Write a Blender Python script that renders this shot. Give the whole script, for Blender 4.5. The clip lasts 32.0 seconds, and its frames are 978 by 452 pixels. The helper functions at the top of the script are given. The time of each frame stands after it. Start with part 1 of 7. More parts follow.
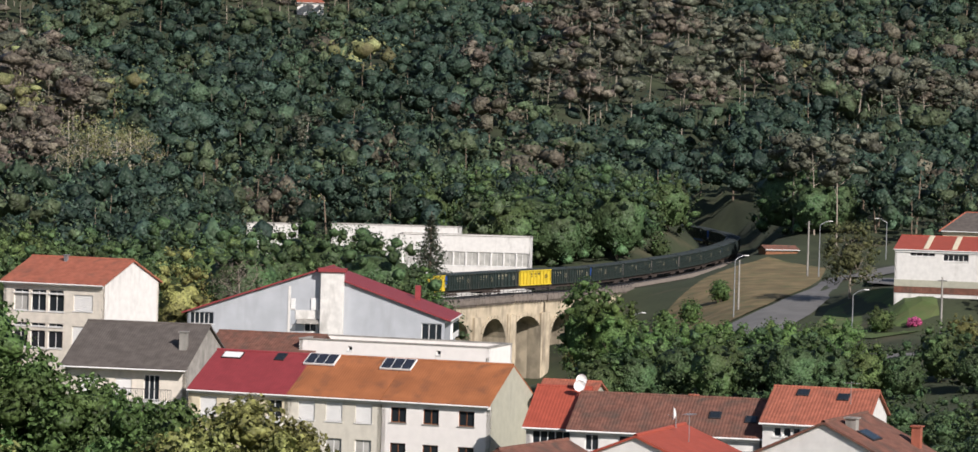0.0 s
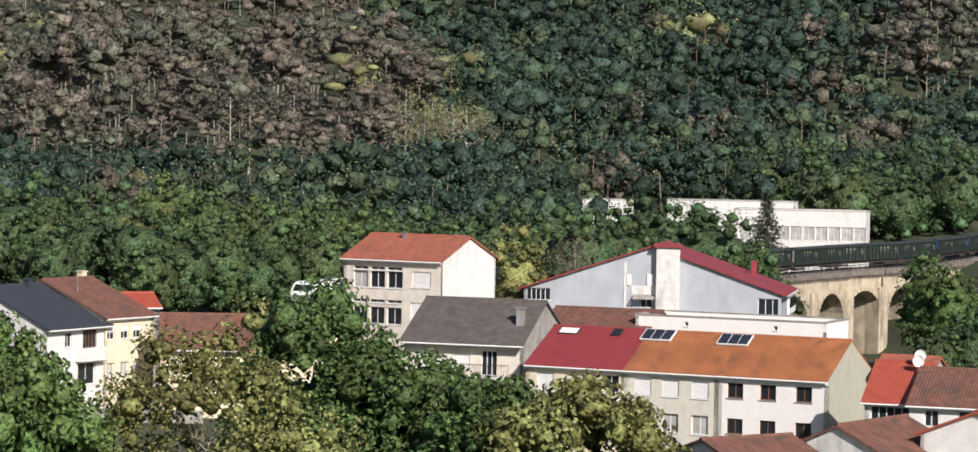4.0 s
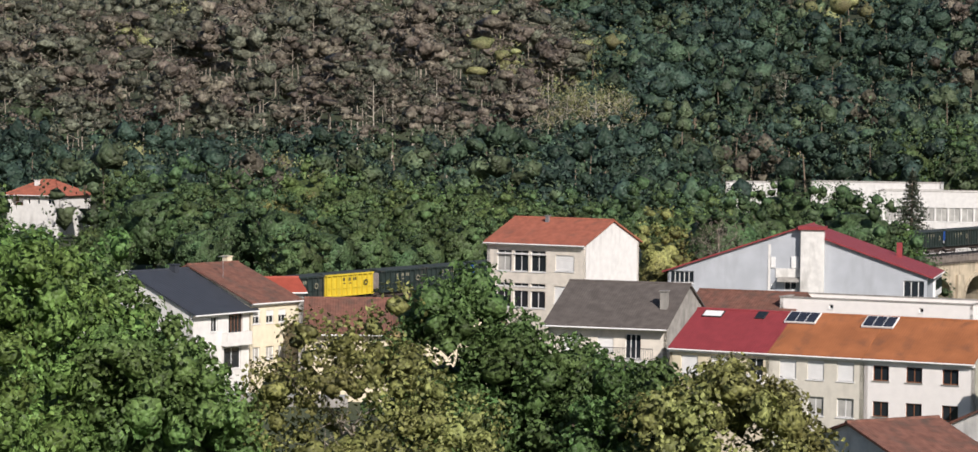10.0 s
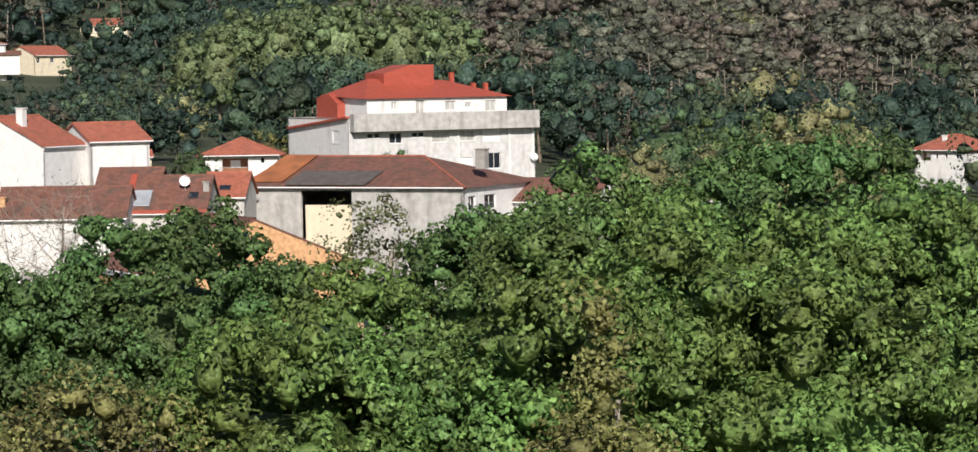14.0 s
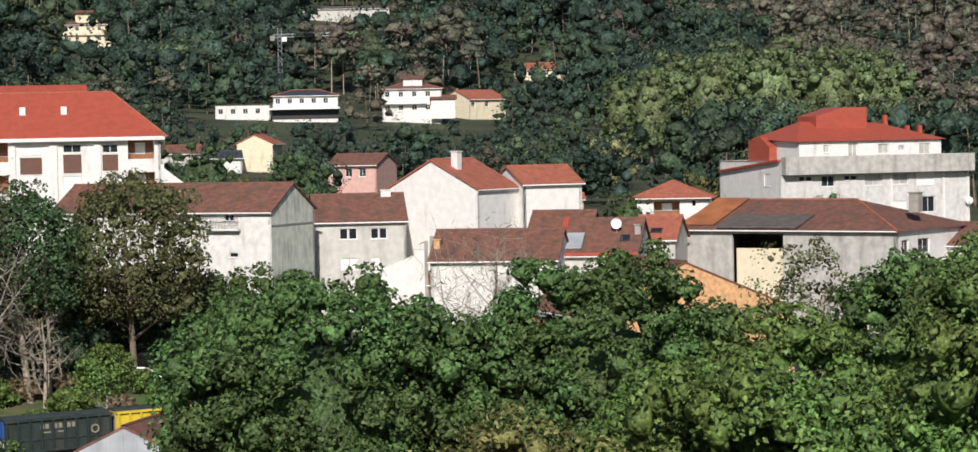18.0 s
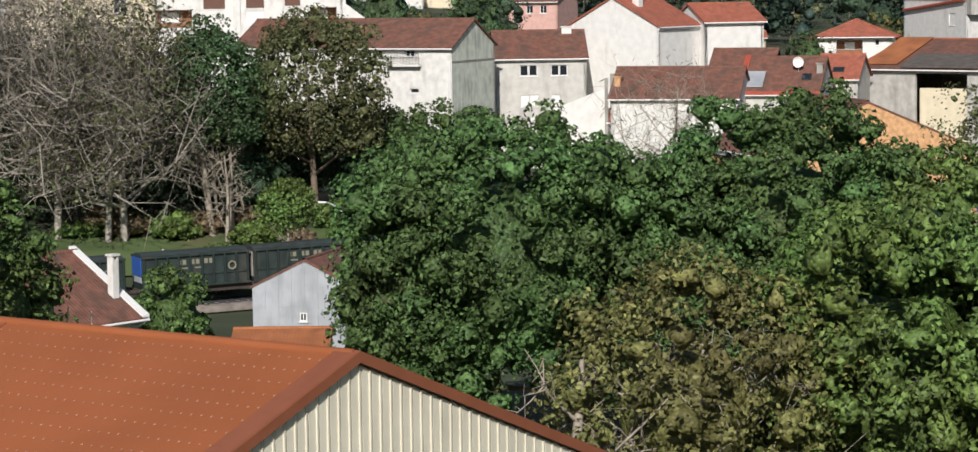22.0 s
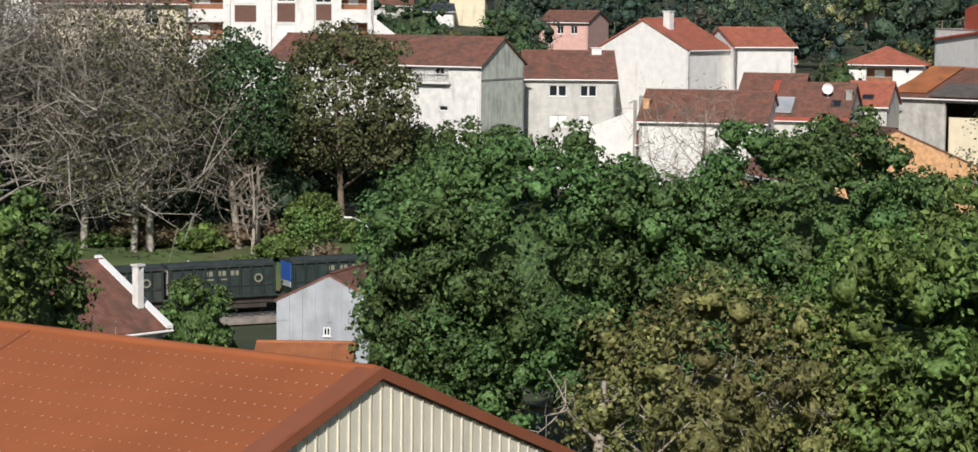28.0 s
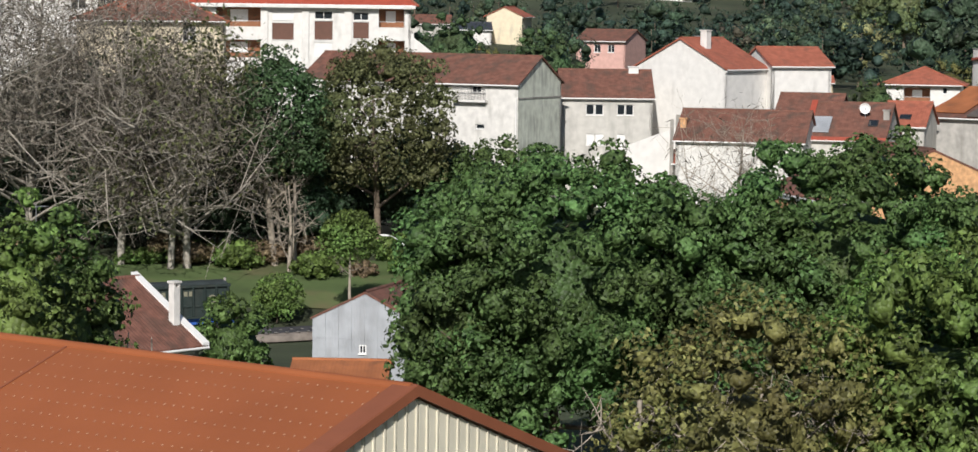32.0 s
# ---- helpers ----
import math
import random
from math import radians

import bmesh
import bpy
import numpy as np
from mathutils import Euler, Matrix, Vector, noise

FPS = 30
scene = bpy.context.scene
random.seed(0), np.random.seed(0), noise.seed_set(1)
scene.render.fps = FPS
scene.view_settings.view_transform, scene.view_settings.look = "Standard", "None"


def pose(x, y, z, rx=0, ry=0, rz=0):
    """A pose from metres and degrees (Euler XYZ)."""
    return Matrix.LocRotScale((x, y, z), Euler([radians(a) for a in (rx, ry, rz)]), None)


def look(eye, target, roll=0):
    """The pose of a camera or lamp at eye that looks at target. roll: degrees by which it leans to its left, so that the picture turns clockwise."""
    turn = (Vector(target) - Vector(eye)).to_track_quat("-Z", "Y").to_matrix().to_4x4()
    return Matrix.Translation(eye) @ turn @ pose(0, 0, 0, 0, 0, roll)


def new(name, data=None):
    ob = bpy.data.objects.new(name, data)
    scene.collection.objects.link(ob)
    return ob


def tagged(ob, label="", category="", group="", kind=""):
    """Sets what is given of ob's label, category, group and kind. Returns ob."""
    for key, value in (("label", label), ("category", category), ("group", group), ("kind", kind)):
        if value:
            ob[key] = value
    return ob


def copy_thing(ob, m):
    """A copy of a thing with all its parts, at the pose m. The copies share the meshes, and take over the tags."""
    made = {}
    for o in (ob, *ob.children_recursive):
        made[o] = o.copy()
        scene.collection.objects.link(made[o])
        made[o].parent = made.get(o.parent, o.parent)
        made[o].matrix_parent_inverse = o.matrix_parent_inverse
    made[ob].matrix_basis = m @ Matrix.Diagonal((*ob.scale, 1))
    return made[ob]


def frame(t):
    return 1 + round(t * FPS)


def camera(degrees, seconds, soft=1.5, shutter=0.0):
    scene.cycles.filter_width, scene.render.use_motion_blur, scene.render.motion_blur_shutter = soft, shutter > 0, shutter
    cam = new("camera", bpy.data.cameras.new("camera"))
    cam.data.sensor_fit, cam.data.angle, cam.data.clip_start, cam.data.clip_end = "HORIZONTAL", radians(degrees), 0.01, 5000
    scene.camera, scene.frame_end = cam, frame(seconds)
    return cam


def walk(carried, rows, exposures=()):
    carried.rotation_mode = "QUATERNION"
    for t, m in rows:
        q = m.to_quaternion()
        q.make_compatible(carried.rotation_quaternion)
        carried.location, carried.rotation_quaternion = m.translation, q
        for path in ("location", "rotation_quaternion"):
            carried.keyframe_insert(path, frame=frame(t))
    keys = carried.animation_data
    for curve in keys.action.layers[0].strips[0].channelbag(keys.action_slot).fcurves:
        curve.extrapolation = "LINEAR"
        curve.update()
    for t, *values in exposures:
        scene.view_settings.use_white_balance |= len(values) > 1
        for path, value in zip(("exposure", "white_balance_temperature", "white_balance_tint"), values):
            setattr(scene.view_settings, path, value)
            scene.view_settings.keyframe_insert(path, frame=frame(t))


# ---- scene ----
cam = camera(19.663, 32.0)
# The camera is held at one spot and swung from right to left: seconds, turn, tilt, lean.
SPOT = (0, 0, 30)
walk(cam, [(t, pose(*SPOT, 90 + tilt, 0, turn) @ pose(0, 0, 0, 0, 0, lean)) for t, turn, tilt, lean in (
    (0.0, 0.012, -1.199, 1.627), (0.5, 0.007, -1.276, 1.622), (1.0, 0.031, -1.316, 1.627), (1.5, 0.065, -1.241, 1.586),
    (2.0, 0.174, -1.173, 1.565), (2.5, 1.552, -1.300, 1.545), (3.0, 3.446, -1.489, 1.480), (3.5, 5.079, -1.643, 1.177),
    (4.0, 6.803, -1.851, 1.039), (4.5, 7.627, -1.893, 0.945), (6.5, 8.699, -2.160, 0.593), (7.0, 8.879, -2.201, 0.587),
    (7.5, 9.085, -2.199, 0.572), (8.0, 9.230, -2.151, 0.573), (8.5, 9.479, -2.164, 0.589), (9.0, 9.543, -2.186, 0.598),
    (9.5, 9.562, -2.209, 0.648), (10.0, 9.705, -2.228, 0.635), (10.5, 11.408, -2.318, 0.565), (11.0, 16.104, -2.465, 0.010),
    (11.5, 18.361, -2.634, -0.258), (12.0, 20.587, -2.745, -0.488), (12.5, 22.758, -2.961, -0.780), (13.0, 24.360, -3.020, -0.888),
    (13.5, 26.063, -3.056, -0.980), (14.0, 28.013, -3.094, -0.933), (14.5, 29.935, -3.078, -0.955), (15.0, 31.218, -3.032, -1.067),
    (15.5, 32.204, -2.983, -1.042), (17.5, 35.202, -2.317, -1.136), (18.0, 36.742, -2.068, -1.067), (18.5, 38.769, -1.953, -1.001),
    (19.0, 40.132, -1.781, -1.086), (19.5, 40.356, -1.794, -1.068), (20.0, 40.378, -2.183, -0.984), (20.5, 40.385, -2.811, -0.999),
    (21.0, 40.425, -3.760, -0.895), (21.5, 40.423, -4.664, -0.864), (22.0, 40.447, -5.315, -0.762), (22.5, 40.468, -5.475, -0.665),
    (23.0, 40.454, -5.595, -0.497), (23.5, 40.493, -5.690, -0.370), (24.0, 40.650, -5.769, -0.230), (24.5, 40.819, -5.713, -0.204),
    (25.0, 41.100, -5.611, -0.120), (25.5, 41.173, -5.451, 0.082), (27.5, 40.886, -4.996, 0.481), (28.0, 40.971, -4.931, 0.566),
    (28.5, 41.017, -4.840, 0.625), (29.0, 41.058, -4.768, 0.657), (29.5, 41.231, -4.722, 0.662), (30.0, 41.319, -4.665, 0.655),
    (30.5, 41.447, -4.634, 0.693), (31.0, 41.574, -4.576, 0.705), (31.5, 41.674, -4.571, 0.745), (32.0, 41.714, -4.567, 0.757),
)], ((0, 0.12, 6240, 14), (4, 0.22, 6240, 14), (7, 0.13, 6240, 14), (10, 0.10, 6240, 14), (11, 0.40, 6260, 13), (12, 0.36, 6250, 12), (13, 0.34, 6240, 12), (14, 0.17, 6230, 12), (17, 0.04, 6210, 12), (20, -0.04, 6150, 10), (32, -0.05, 6120, 10)))

# world, sun and exposure
world = bpy.data.worlds.new("world")
scene.world = world
world.use_nodes = True
wn = world.node_tree.nodes
sky = wn.new("ShaderNodeTexSky")
sky.sky_type, sky.sun_disc = "NISHITA", False
SUN_DIR = Vector((0.53, -0.79, 0.60)).normalized()
sky.sun_elevation = math.asin(SUN_DIR.z)
sky.sun_rotation = math.atan2(SUN_DIR.x, SUN_DIR.y)
wn["Background"].inputs["Strength"].default_value = 0.062
world.node_tree.links.new(sky.outputs[0], wn["Background"].inputs["Color"])
sun = new("sun", bpy.data.lights.new("sun", "SUN"))
sun.data.energy, sun.data.angle, sun.data.color = 5.0, radians(0.55), (1.0, 0.93, 0.83)
sun.matrix_world = look((60, -60, 120), Vector((60, -60, 120)) - SUN_DIR)

# ---------------------------------------------------------------- materials


def mat(name, color, rough=0.85, metal=0.0, scale=1.5, amount=0.25, fine=30.0, bump=0.15, dirt=None, dirt_scale=0.35, dirt_amount=0.0, wave=None, vary=0.0, spec=0.4):
    """A procedural surface: colour with coarse and fine variation, optional dirt patches, corrugation and object-to-object variation."""
    m = bpy.data.materials.new(name)
    m.use_nodes = True
    n, l = m.node_tree.nodes, m.node_tree.links
    b = n["Principled BSDF"]
    b.inputs["Roughness"].default_value, b.inputs["Metallic"].default_value = rough, metal
    b.inputs["Specular IOR Level"].default_value = spec
    co = n.new("ShaderNodeTexCoord").outputs["Object"]

    def noise_tex(s, detail=4, stretch=None):
        t = n.new("ShaderNodeTexNoise")
        t.inputs["Scale"].default_value, t.inputs["Detail"].default_value = s, detail
        src = co
        if stretch:
            mp = n.new("ShaderNodeMapping")
            mp.inputs["Scale"].default_value = stretch
            l.new(co, mp.inputs[0])
            src = mp.outputs[0]
        l.new(src, t.inputs["Vector"])
        return t.outputs[0]

    def mix(fac, a, c, kind="MIX"):
        x = n.new("ShaderNodeMix")
        x.data_type, x.blend_type = "RGBA", kind
        for socket, value in ((x.inputs[0], fac), (x.inputs[6], a), (x.inputs[7], c)):
            if isinstance(value, (int, float)):
                socket.default_value = value
            elif isinstance(value, tuple):
                socket.default_value = (*value, 1)
            else:
                l.new(value, socket)
        return x.outputs[2]

    def ramp(src, lo, hi):
        r = n.new("ShaderNodeMapRange")
        r.inputs[1].default_value, r.inputs[2].default_value = lo, hi
        l.new(src, r.inputs[0])
        return r.outputs[0]

    dark = tuple(c * (1 - amount) for c in color)
    lite = tuple(min(1, c * (1 + amount * 0.6)) for c in color)
    col = mix(ramp(noise_tex(scale), 0.35, 0.65), dark, lite)
    col = mix(amount * 0.5, col, mix(ramp(noise_tex(fine, 2), 0.3, 0.7), dark, lite))
    if dirt:
        d = ramp(noise_tex(1.0, 5, (dirt_scale * 2.2, dirt_scale * 2.2, dirt_scale * 0.55)), 0.62 - dirt_amount * 0.3, 0.80 - dirt_amount * 0.15)
        fac = n.new("ShaderNodeMath")
        fac.operation = "MULTIPLY"
        fac.inputs[1].default_value = 0.75
        l.new(d, fac.inputs[0])
        col = mix(fac.outputs[0], col, dirt)
    if vary:
        h = n.new("ShaderNodeHueSaturation")
        r = n.new("ShaderNodeMapRange")
        r.inputs[3].default_value, r.inputs[4].default_value = 1 - vary, 1 + vary
        l.new(n.new("ShaderNodeObjectInfo").outputs["Random"], r.inputs[0])
        l.new(r.outputs[0], h.inputs["Value"])
        l.new(col, h.inputs["Color"])
        col = h.outputs[0]
    l.new(col, b.inputs["Base Color"])
    height = noise_tex(fine, 3)
    bp = n.new("ShaderNodeBump")
    bp.inputs["Strength"].default_value, bp.inputs["Distance"].default_value = bump, 0.02
    if wave:
        axis, pitch, depth = wave
        w = n.new("ShaderNodeTexWave")
        w.wave_type, w.bands_direction = "BANDS", axis
        w.inputs["Scale"].default_value = 0.314 / pitch
        w.inputs["Distortion"].default_value = 0.0
        l.new(co, w.inputs["Vector"])
        ad = n.new("ShaderNodeMath")
        ad.operation = "MULTIPLY_ADD"
        l.new(height, ad.inputs[0])
        ad.inputs[1].default_value = 0.25
        l.new(w.outputs[1], ad.inputs[2])
        height = ad.outputs[0]
        bp.inputs["Strength"].default_value, bp.inputs["Distance"].default_value = 0.8, depth
    l.new(height, bp.inputs["Height"])
    l.new(bp.outputs[0], b.inputs["Normal"])
    return m


def leaf_mat(name, color, spread=0.42, trans=0.18, cell=5.0, mottle=(0.6, 1.4)):
    """Foliage: every leaf or clump varies by island, every tree by object."""
    m = bpy.data.materials.new(name)
    m.use_nodes = True
    n, l = m.node_tree.nodes, m.node_tree.links
    out = n["Material Output"]
    b = n["Principled BSDF"]
    b.inputs["Roughness"].default_value, b.inputs["Specular IOR Level"].default_value = 0.5, 0.24
    g = n.new("ShaderNodeNewGeometry")
    h = n.new("ShaderNodeHueSaturation")
    h.inputs["Color"].default_value = (*color, 1)
    r = n.new("ShaderNodeMapRange")
    r.inputs[3].default_value, r.inputs[4].default_value = 1 - spread, 1 + spread
    l.new(g.outputs["Random Per Island"], r.inputs[0])
    mu = n.new("ShaderNodeMath")
    mu.operation = "MULTIPLY"
    l.new(r.outputs[0], mu.inputs[0])
    t = n.new("ShaderNodeTexNoise")
    t.inputs["Scale"].default_value, t.inputs["Detail"].default_value = 0.16, 3
    l.new(n.new("ShaderNodeTexCoord").outputs["Object"], t.inputs["Vector"])
    r2 = n.new("ShaderNodeMapRange")
    r2.inputs[1].default_value, r2.inputs[2].default_value, r2.inputs[3].default_value, r2.inputs[4].default_value = 0.3, 0.7, 0.47, 0.53
    l.new(t.outputs[0], r2.inputs[0])
    l.new(r2.outputs[0], h.inputs["Hue"])
    r3 = n.new("ShaderNodeMapRange")
    r3.inputs[1].default_value, r3.inputs[2].default_value, r3.inputs[3].default_value, r3.inputs[4].default_value = 0.3, 0.7, 0.6, 1.4
    l.new(t.outputs[0], r3.inputs[0])
    l.new(r3.outputs[0], mu.inputs[1])
    l.new(h.outputs[0], b.inputs["Base Color"])
    vo = n.new("ShaderNodeTexVoronoi")
    vo.inputs["Scale"].default_value = cell
    l.new(t.inputs["Vector"].links[0].from_socket, vo.inputs["Vector"])
    v2 = n.new("ShaderNodeTexVoronoi")
    v2.inputs["Scale"].default_value = cell * 0.36
    l.new(t.inputs["Vector"].links[0].from_socket, v2.inputs["Vector"])
    add = n.new("ShaderNodeMath")
    add.operation = "ADD"
    l.new(vo.outputs["Distance"], add.inputs[0])
    l.new(v2.outputs["Distance"], add.inputs[1])
    r4 = n.new("ShaderNodeMapRange")
    r4.inputs[1].default_value, r4.inputs[2].default_value, r4.inputs[3].default_value, r4.inputs[4].default_value = 0.2, 0.8, *mottle
    l.new(vo.outputs["Color"], r4.inputs[0])
    m2 = n.new("ShaderNodeMath")
    m2.operation = "MULTIPLY"
    l.new(mu.outputs[0], m2.inputs[0])
    l.new(r4.outputs[0], m2.inputs[1])
    l.new(m2.outputs[0], h.inputs["Value"])
    bu = n.new("ShaderNodeBump")
    bu.invert = True
    bu.inputs["Strength"].default_value, bu.inputs["Distance"].default_value = 0.9, 0.5 / cell
    l.new(add.outputs[0], bu.inputs["Height"])
    l.new(bu.outputs[0], b.inputs["Normal"])
    tr = n.new("ShaderNodeBsdfTranslucent")
    l.new(h.outputs[0], tr.inputs[0])
    mx = n.new("ShaderNodeMixShader")
    mx.inputs[0].default_value = trans
    l.new(b.outputs[0], mx.inputs[1])
    l.new(tr.outputs[0], mx.inputs[2])
    l.new(mx.outputs[0], out.inputs["Surface"])
    return m


M = {
    "white": mat("white_plaster", (0.72, 0.70, 0.67), amount=0.08, dirt=(0.42, 0.40, 0.37), dirt_amount=0.15),
    "freshwhite": mat("fresh_white_paint", (0.84, 0.80, 0.76), amount=0.04, dirt=(0.6, 0.57, 0.53), dirt_amount=0.05),
    "buff": mat("buff_grey_render", (0.66, 0.62, 0.53), amount=0.08, dirt=(0.42, 0.39, 0.33), dirt_amount=0.25),
    "oldwall": mat("old_stained_render", (0.46, 0.44, 0.41), amount=0.2, dirt=(0.2, 0.19, 0.17), dirt_amount=0.45, dirt_scale=0.4),
    "greywhite": mat("grey_white_plaster", (0.6, 0.585, 0.565), amount=0.14, dirt=(0.30, 0.29, 0.26), dirt_amount=0.3, dirt_scale=0.5),
    "stained": mat("stained_white_plaster", (0.70, 0.68, 0.645), amount=0.14, dirt=(0.30, 0.29, 0.26), dirt_amount=0.22, dirt_scale=0.5),
    "cream": mat("cream_plaster", (0.72, 0.63, 0.46), amount=0.08, dirt=(0.45, 0.40, 0.32), dirt_amount=0.15),
    "yellow": mat("pale_yellow_plaster", (0.74, 0.66, 0.50), amount=0.08),
    "beige": mat("beige_plaster", (0.72, 0.66, 0.57), amount=0.1, dirt=(0.4, 0.37, 0.33), dirt_amount=0.25, wave=("Z", 0.35, 0.004)),
    "greyp": mat("grey_render", (0.54, 0.52, 0.48), amount=0.12, dirt=(0.25, 0.24, 0.22), dirt_amount=0.4),
    "olive": mat("grey_green_paint", (0.42, 0.41, 0.33), amount=0.08, dirt=(0.3, 0.29, 0.25), dirt_amount=0.2),
    "pink": mat("pink_plaster", (0.62, 0.38, 0.33), amount=0.1),
    "bluewall": mat("slate_blue_wall", (0.13, 0.16, 0.25), amount=0.15),
    "concrete": mat("weathered_concrete", (0.34, 0.32, 0.29), amount=0.22, dirt=(0.15, 0.145, 0.13), dirt_amount=0.5),
    "tin": mat("galvanised_sheet", (0.50, 0.52, 0.55), rough=0.5, metal=0.35, amount=0.16, scale=0.8, wave=("Y", 0.09, 0.012), dirt=(0.34, 0.34, 0.35), dirt_amount=0.3),
    "greypanel": mat("grey_blue_sheet_cladding", (0.43, 0.45, 0.48), rough=0.55, amount=0.1, scale=0.5, wave=("Y", 1.0, 0.006), dirt=(0.32, 0.33, 0.35), dirt_amount=0.3),
    "fibre": mat("fibre_cement_cladding", (0.63, 0.655, 0.56), rough=0.8, amount=0.14, dirt=(0.24, 0.24, 0.21), dirt_amount=0.45, dirt_scale=0.8, wave=("Y", 0.24, 0.03)),
    "r_red": mat("new_red_roof_sheet", (0.36, 0.075, 0.045), rough=0.6, amount=0.12, wave=("X", 0.22, 0.014), vary=0.05),
    "r_dkred": mat("dark_red_roof_sheet", (0.27, 0.045, 0.05), rough=0.5, amount=0.12, wave=("X", 0.22, 0.012)),
    "r_orange": mat("rusty_orange_roof", (0.36, 0.13, 0.05), rough=0.8, amount=0.22, scale=0.5, wave=("X", 0.2, 0.014), dirt=(0.17, 0.075, 0.04), dirt_amount=0.35),
    "r_clay": mat("red_clay_tiles", (0.36, 0.115, 0.07), rough=0.85, amount=0.22, scale=2.0, wave=("X", 0.22, 0.022), dirt=(0.18, 0.08, 0.055), dirt_amount=0.3),
    "r_brown": mat("old_brown_clay_tiles", (0.19, 0.085, 0.06), rough=0.9, amount=0.3, scale=2.0, wave=("X", 0.22, 0.022), dirt=(0.075, 0.06, 0.048), dirt_amount=0.5),
    "r_slate": mat("dark_slate_roof", (0.045, 0.05, 0.062), rough=0.55, amount=0.15, wave=("X", 0.4, 0.02)),
    "r_grey": mat("dark_grey_fibre_roof", (0.110, 0.094, 0.084), rough=0.9, amount=0.25, wave=("X", 0.2, 0.014)),
    "barnroof": mat("orange_painted_sheet_roof", (0.31, 0.098, 0.036), rough=0.55, amount=0.10, scale=0.3, bump=0.05, spec=0.3),
    "capwash": mat("faded_screw_caps", (0.52, 0.30, 0.19), amount=0.2),
    "barntrim": mat("brown_sheet_trim", (0.25, 0.085, 0.042), rough=0.55, amount=0.08),
    "rib": mat("cream_ribbed_sheet", (0.694, 0.650, 0.526), rough=0.5, amount=0.06, dirt=(0.5, 0.47, 0.38), dirt_amount=0.3),
    "brick": mat("orange_hollow_brick", (0.56, 0.32, 0.16), rough=0.95, amount=0.3, scale=3.0, vary=0.2),
    "mortar": mat("pale_mortar", (0.5, 0.38, 0.26), rough=0.95, amount=0.2),
    "trimw": mat("white_paint", (0.82, 0.81, 0.79), rough=0.5, amount=0.04),
    "shutter": mat("white_roller_shutter", (0.78, 0.77, 0.75), rough=0.6, amount=0.05, wave=("Z", 0.06, 0.008)),
    "brownsh": mat("brown_roller_shutter", (0.13, 0.06, 0.04), rough=0.6, amount=0.1, wave=("Z", 0.06, 0.008)),
    "woodbrown": mat("varnished_brown_wood", (0.24, 0.10, 0.045), rough=0.5, amount=0.2),
    "dark": mat("dark_interior", (0.03, 0.028, 0.026), amount=0.3),
    "curtain_glass": mat("glass_over_pale_curtain", (0.46, 0.45, 0.42), rough=0.12, amount=0.25, scale=0.9, bump=0.0),
    "metal": mat("galvanised_steel", (0.45, 0.46, 0.47), rough=0.45, metal=0.7, amount=0.1),
    "darkmetal": mat("dark_steel", (0.05, 0.05, 0.055), rough=0.6, metal=0.5, amount=0.2),
    "asphalt": mat("worn_asphalt", (0.17, 0.165, 0.16), amount=0.15, scale=0.2, dirt=(0.12, 0.12, 0.115), dirt_amount=0.3),
    "stone": mat("lichen_granite", (0.52, 0.44, 0.32), rough=0.95, amount=0.25, scale=0.6, dirt=(0.13, 0.11, 0.09), dirt_amount=0.55, dirt_scale=0.25),
    "c_green": mat("dark_green_container_paint", (0.026, 0.038, 0.035), rough=0.5, amount=0.3, dirt=(0.07, 0.062, 0.052), dirt_amount=0.4),
    "c_yellow": mat("yellow_container_paint", (0.60, 0.45, 0.035), rough=0.5, amount=0.1, dirt=(0.4, 0.28, 0.06), dirt_amount=0.25),
    "c_blue": mat("blue_end_panel", (0.035, 0.11, 0.42), rough=0.5, amount=0.12),
    "chassis": mat("rusty_wagon_chassis", (0.055, 0.042, 0.036), rough=0.85, amount=0.3),
    "dusty": mat("dusty_pale_steel", (0.36, 0.31, 0.29), rough=0.8, amount=0.25),
    "c_cover": mat("dark_load_cover", (0.035, 0.045, 0.045), rough=0.8, amount=0.3),
    "marking": mat("pale_marking_paint", (0.22, 0.21, 0.15), rough=0.7, amount=0.1),
    "ballast": mat("brown_ballast", (0.20, 0.17, 0.145), amount=0.3, fine=12),
    "bark": mat("grey_brown_bark", (0.20, 0.155, 0.115), rough=0.95, amount=0.35, scale=3),
    "deadbark": mat("pale_dry_wood", (0.36, 0.31, 0.25), rough=0.95, amount=0.3, scale=3),
    "ground": mat("rough_grass_and_earth", (0.046, 0.058, 0.027), rough=1, amount=0.45, scale=0.06, fine=1.2, dirt=(0.10, 0.08, 0.05), dirt_amount=0.2, dirt_scale=0.05),
    "lawn": mat("mown_grass", (0.085, 0.125, 0.04), rough=1, amount=0.3, scale=0.2, fine=3, dirt=(0.14, 0.12, 0.06), dirt_amount=0.3, dirt_scale=0.1),
    "drygrass": mat("dry_grass_bank", (0.20, 0.15, 0.075), rough=1, amount=0.35, scale=0.25, fine=3, dirt=(0.08, 0.1, 0.04), dirt_amount=0.5, dirt_scale=0.15),
    "solar": mat("blue_solar_glass", (0.03, 0.035, 0.05), rough=0.15, amount=0.1),
    "oak": leaf_mat("oak_leaves", (0.103, 0.167, 0.050)),
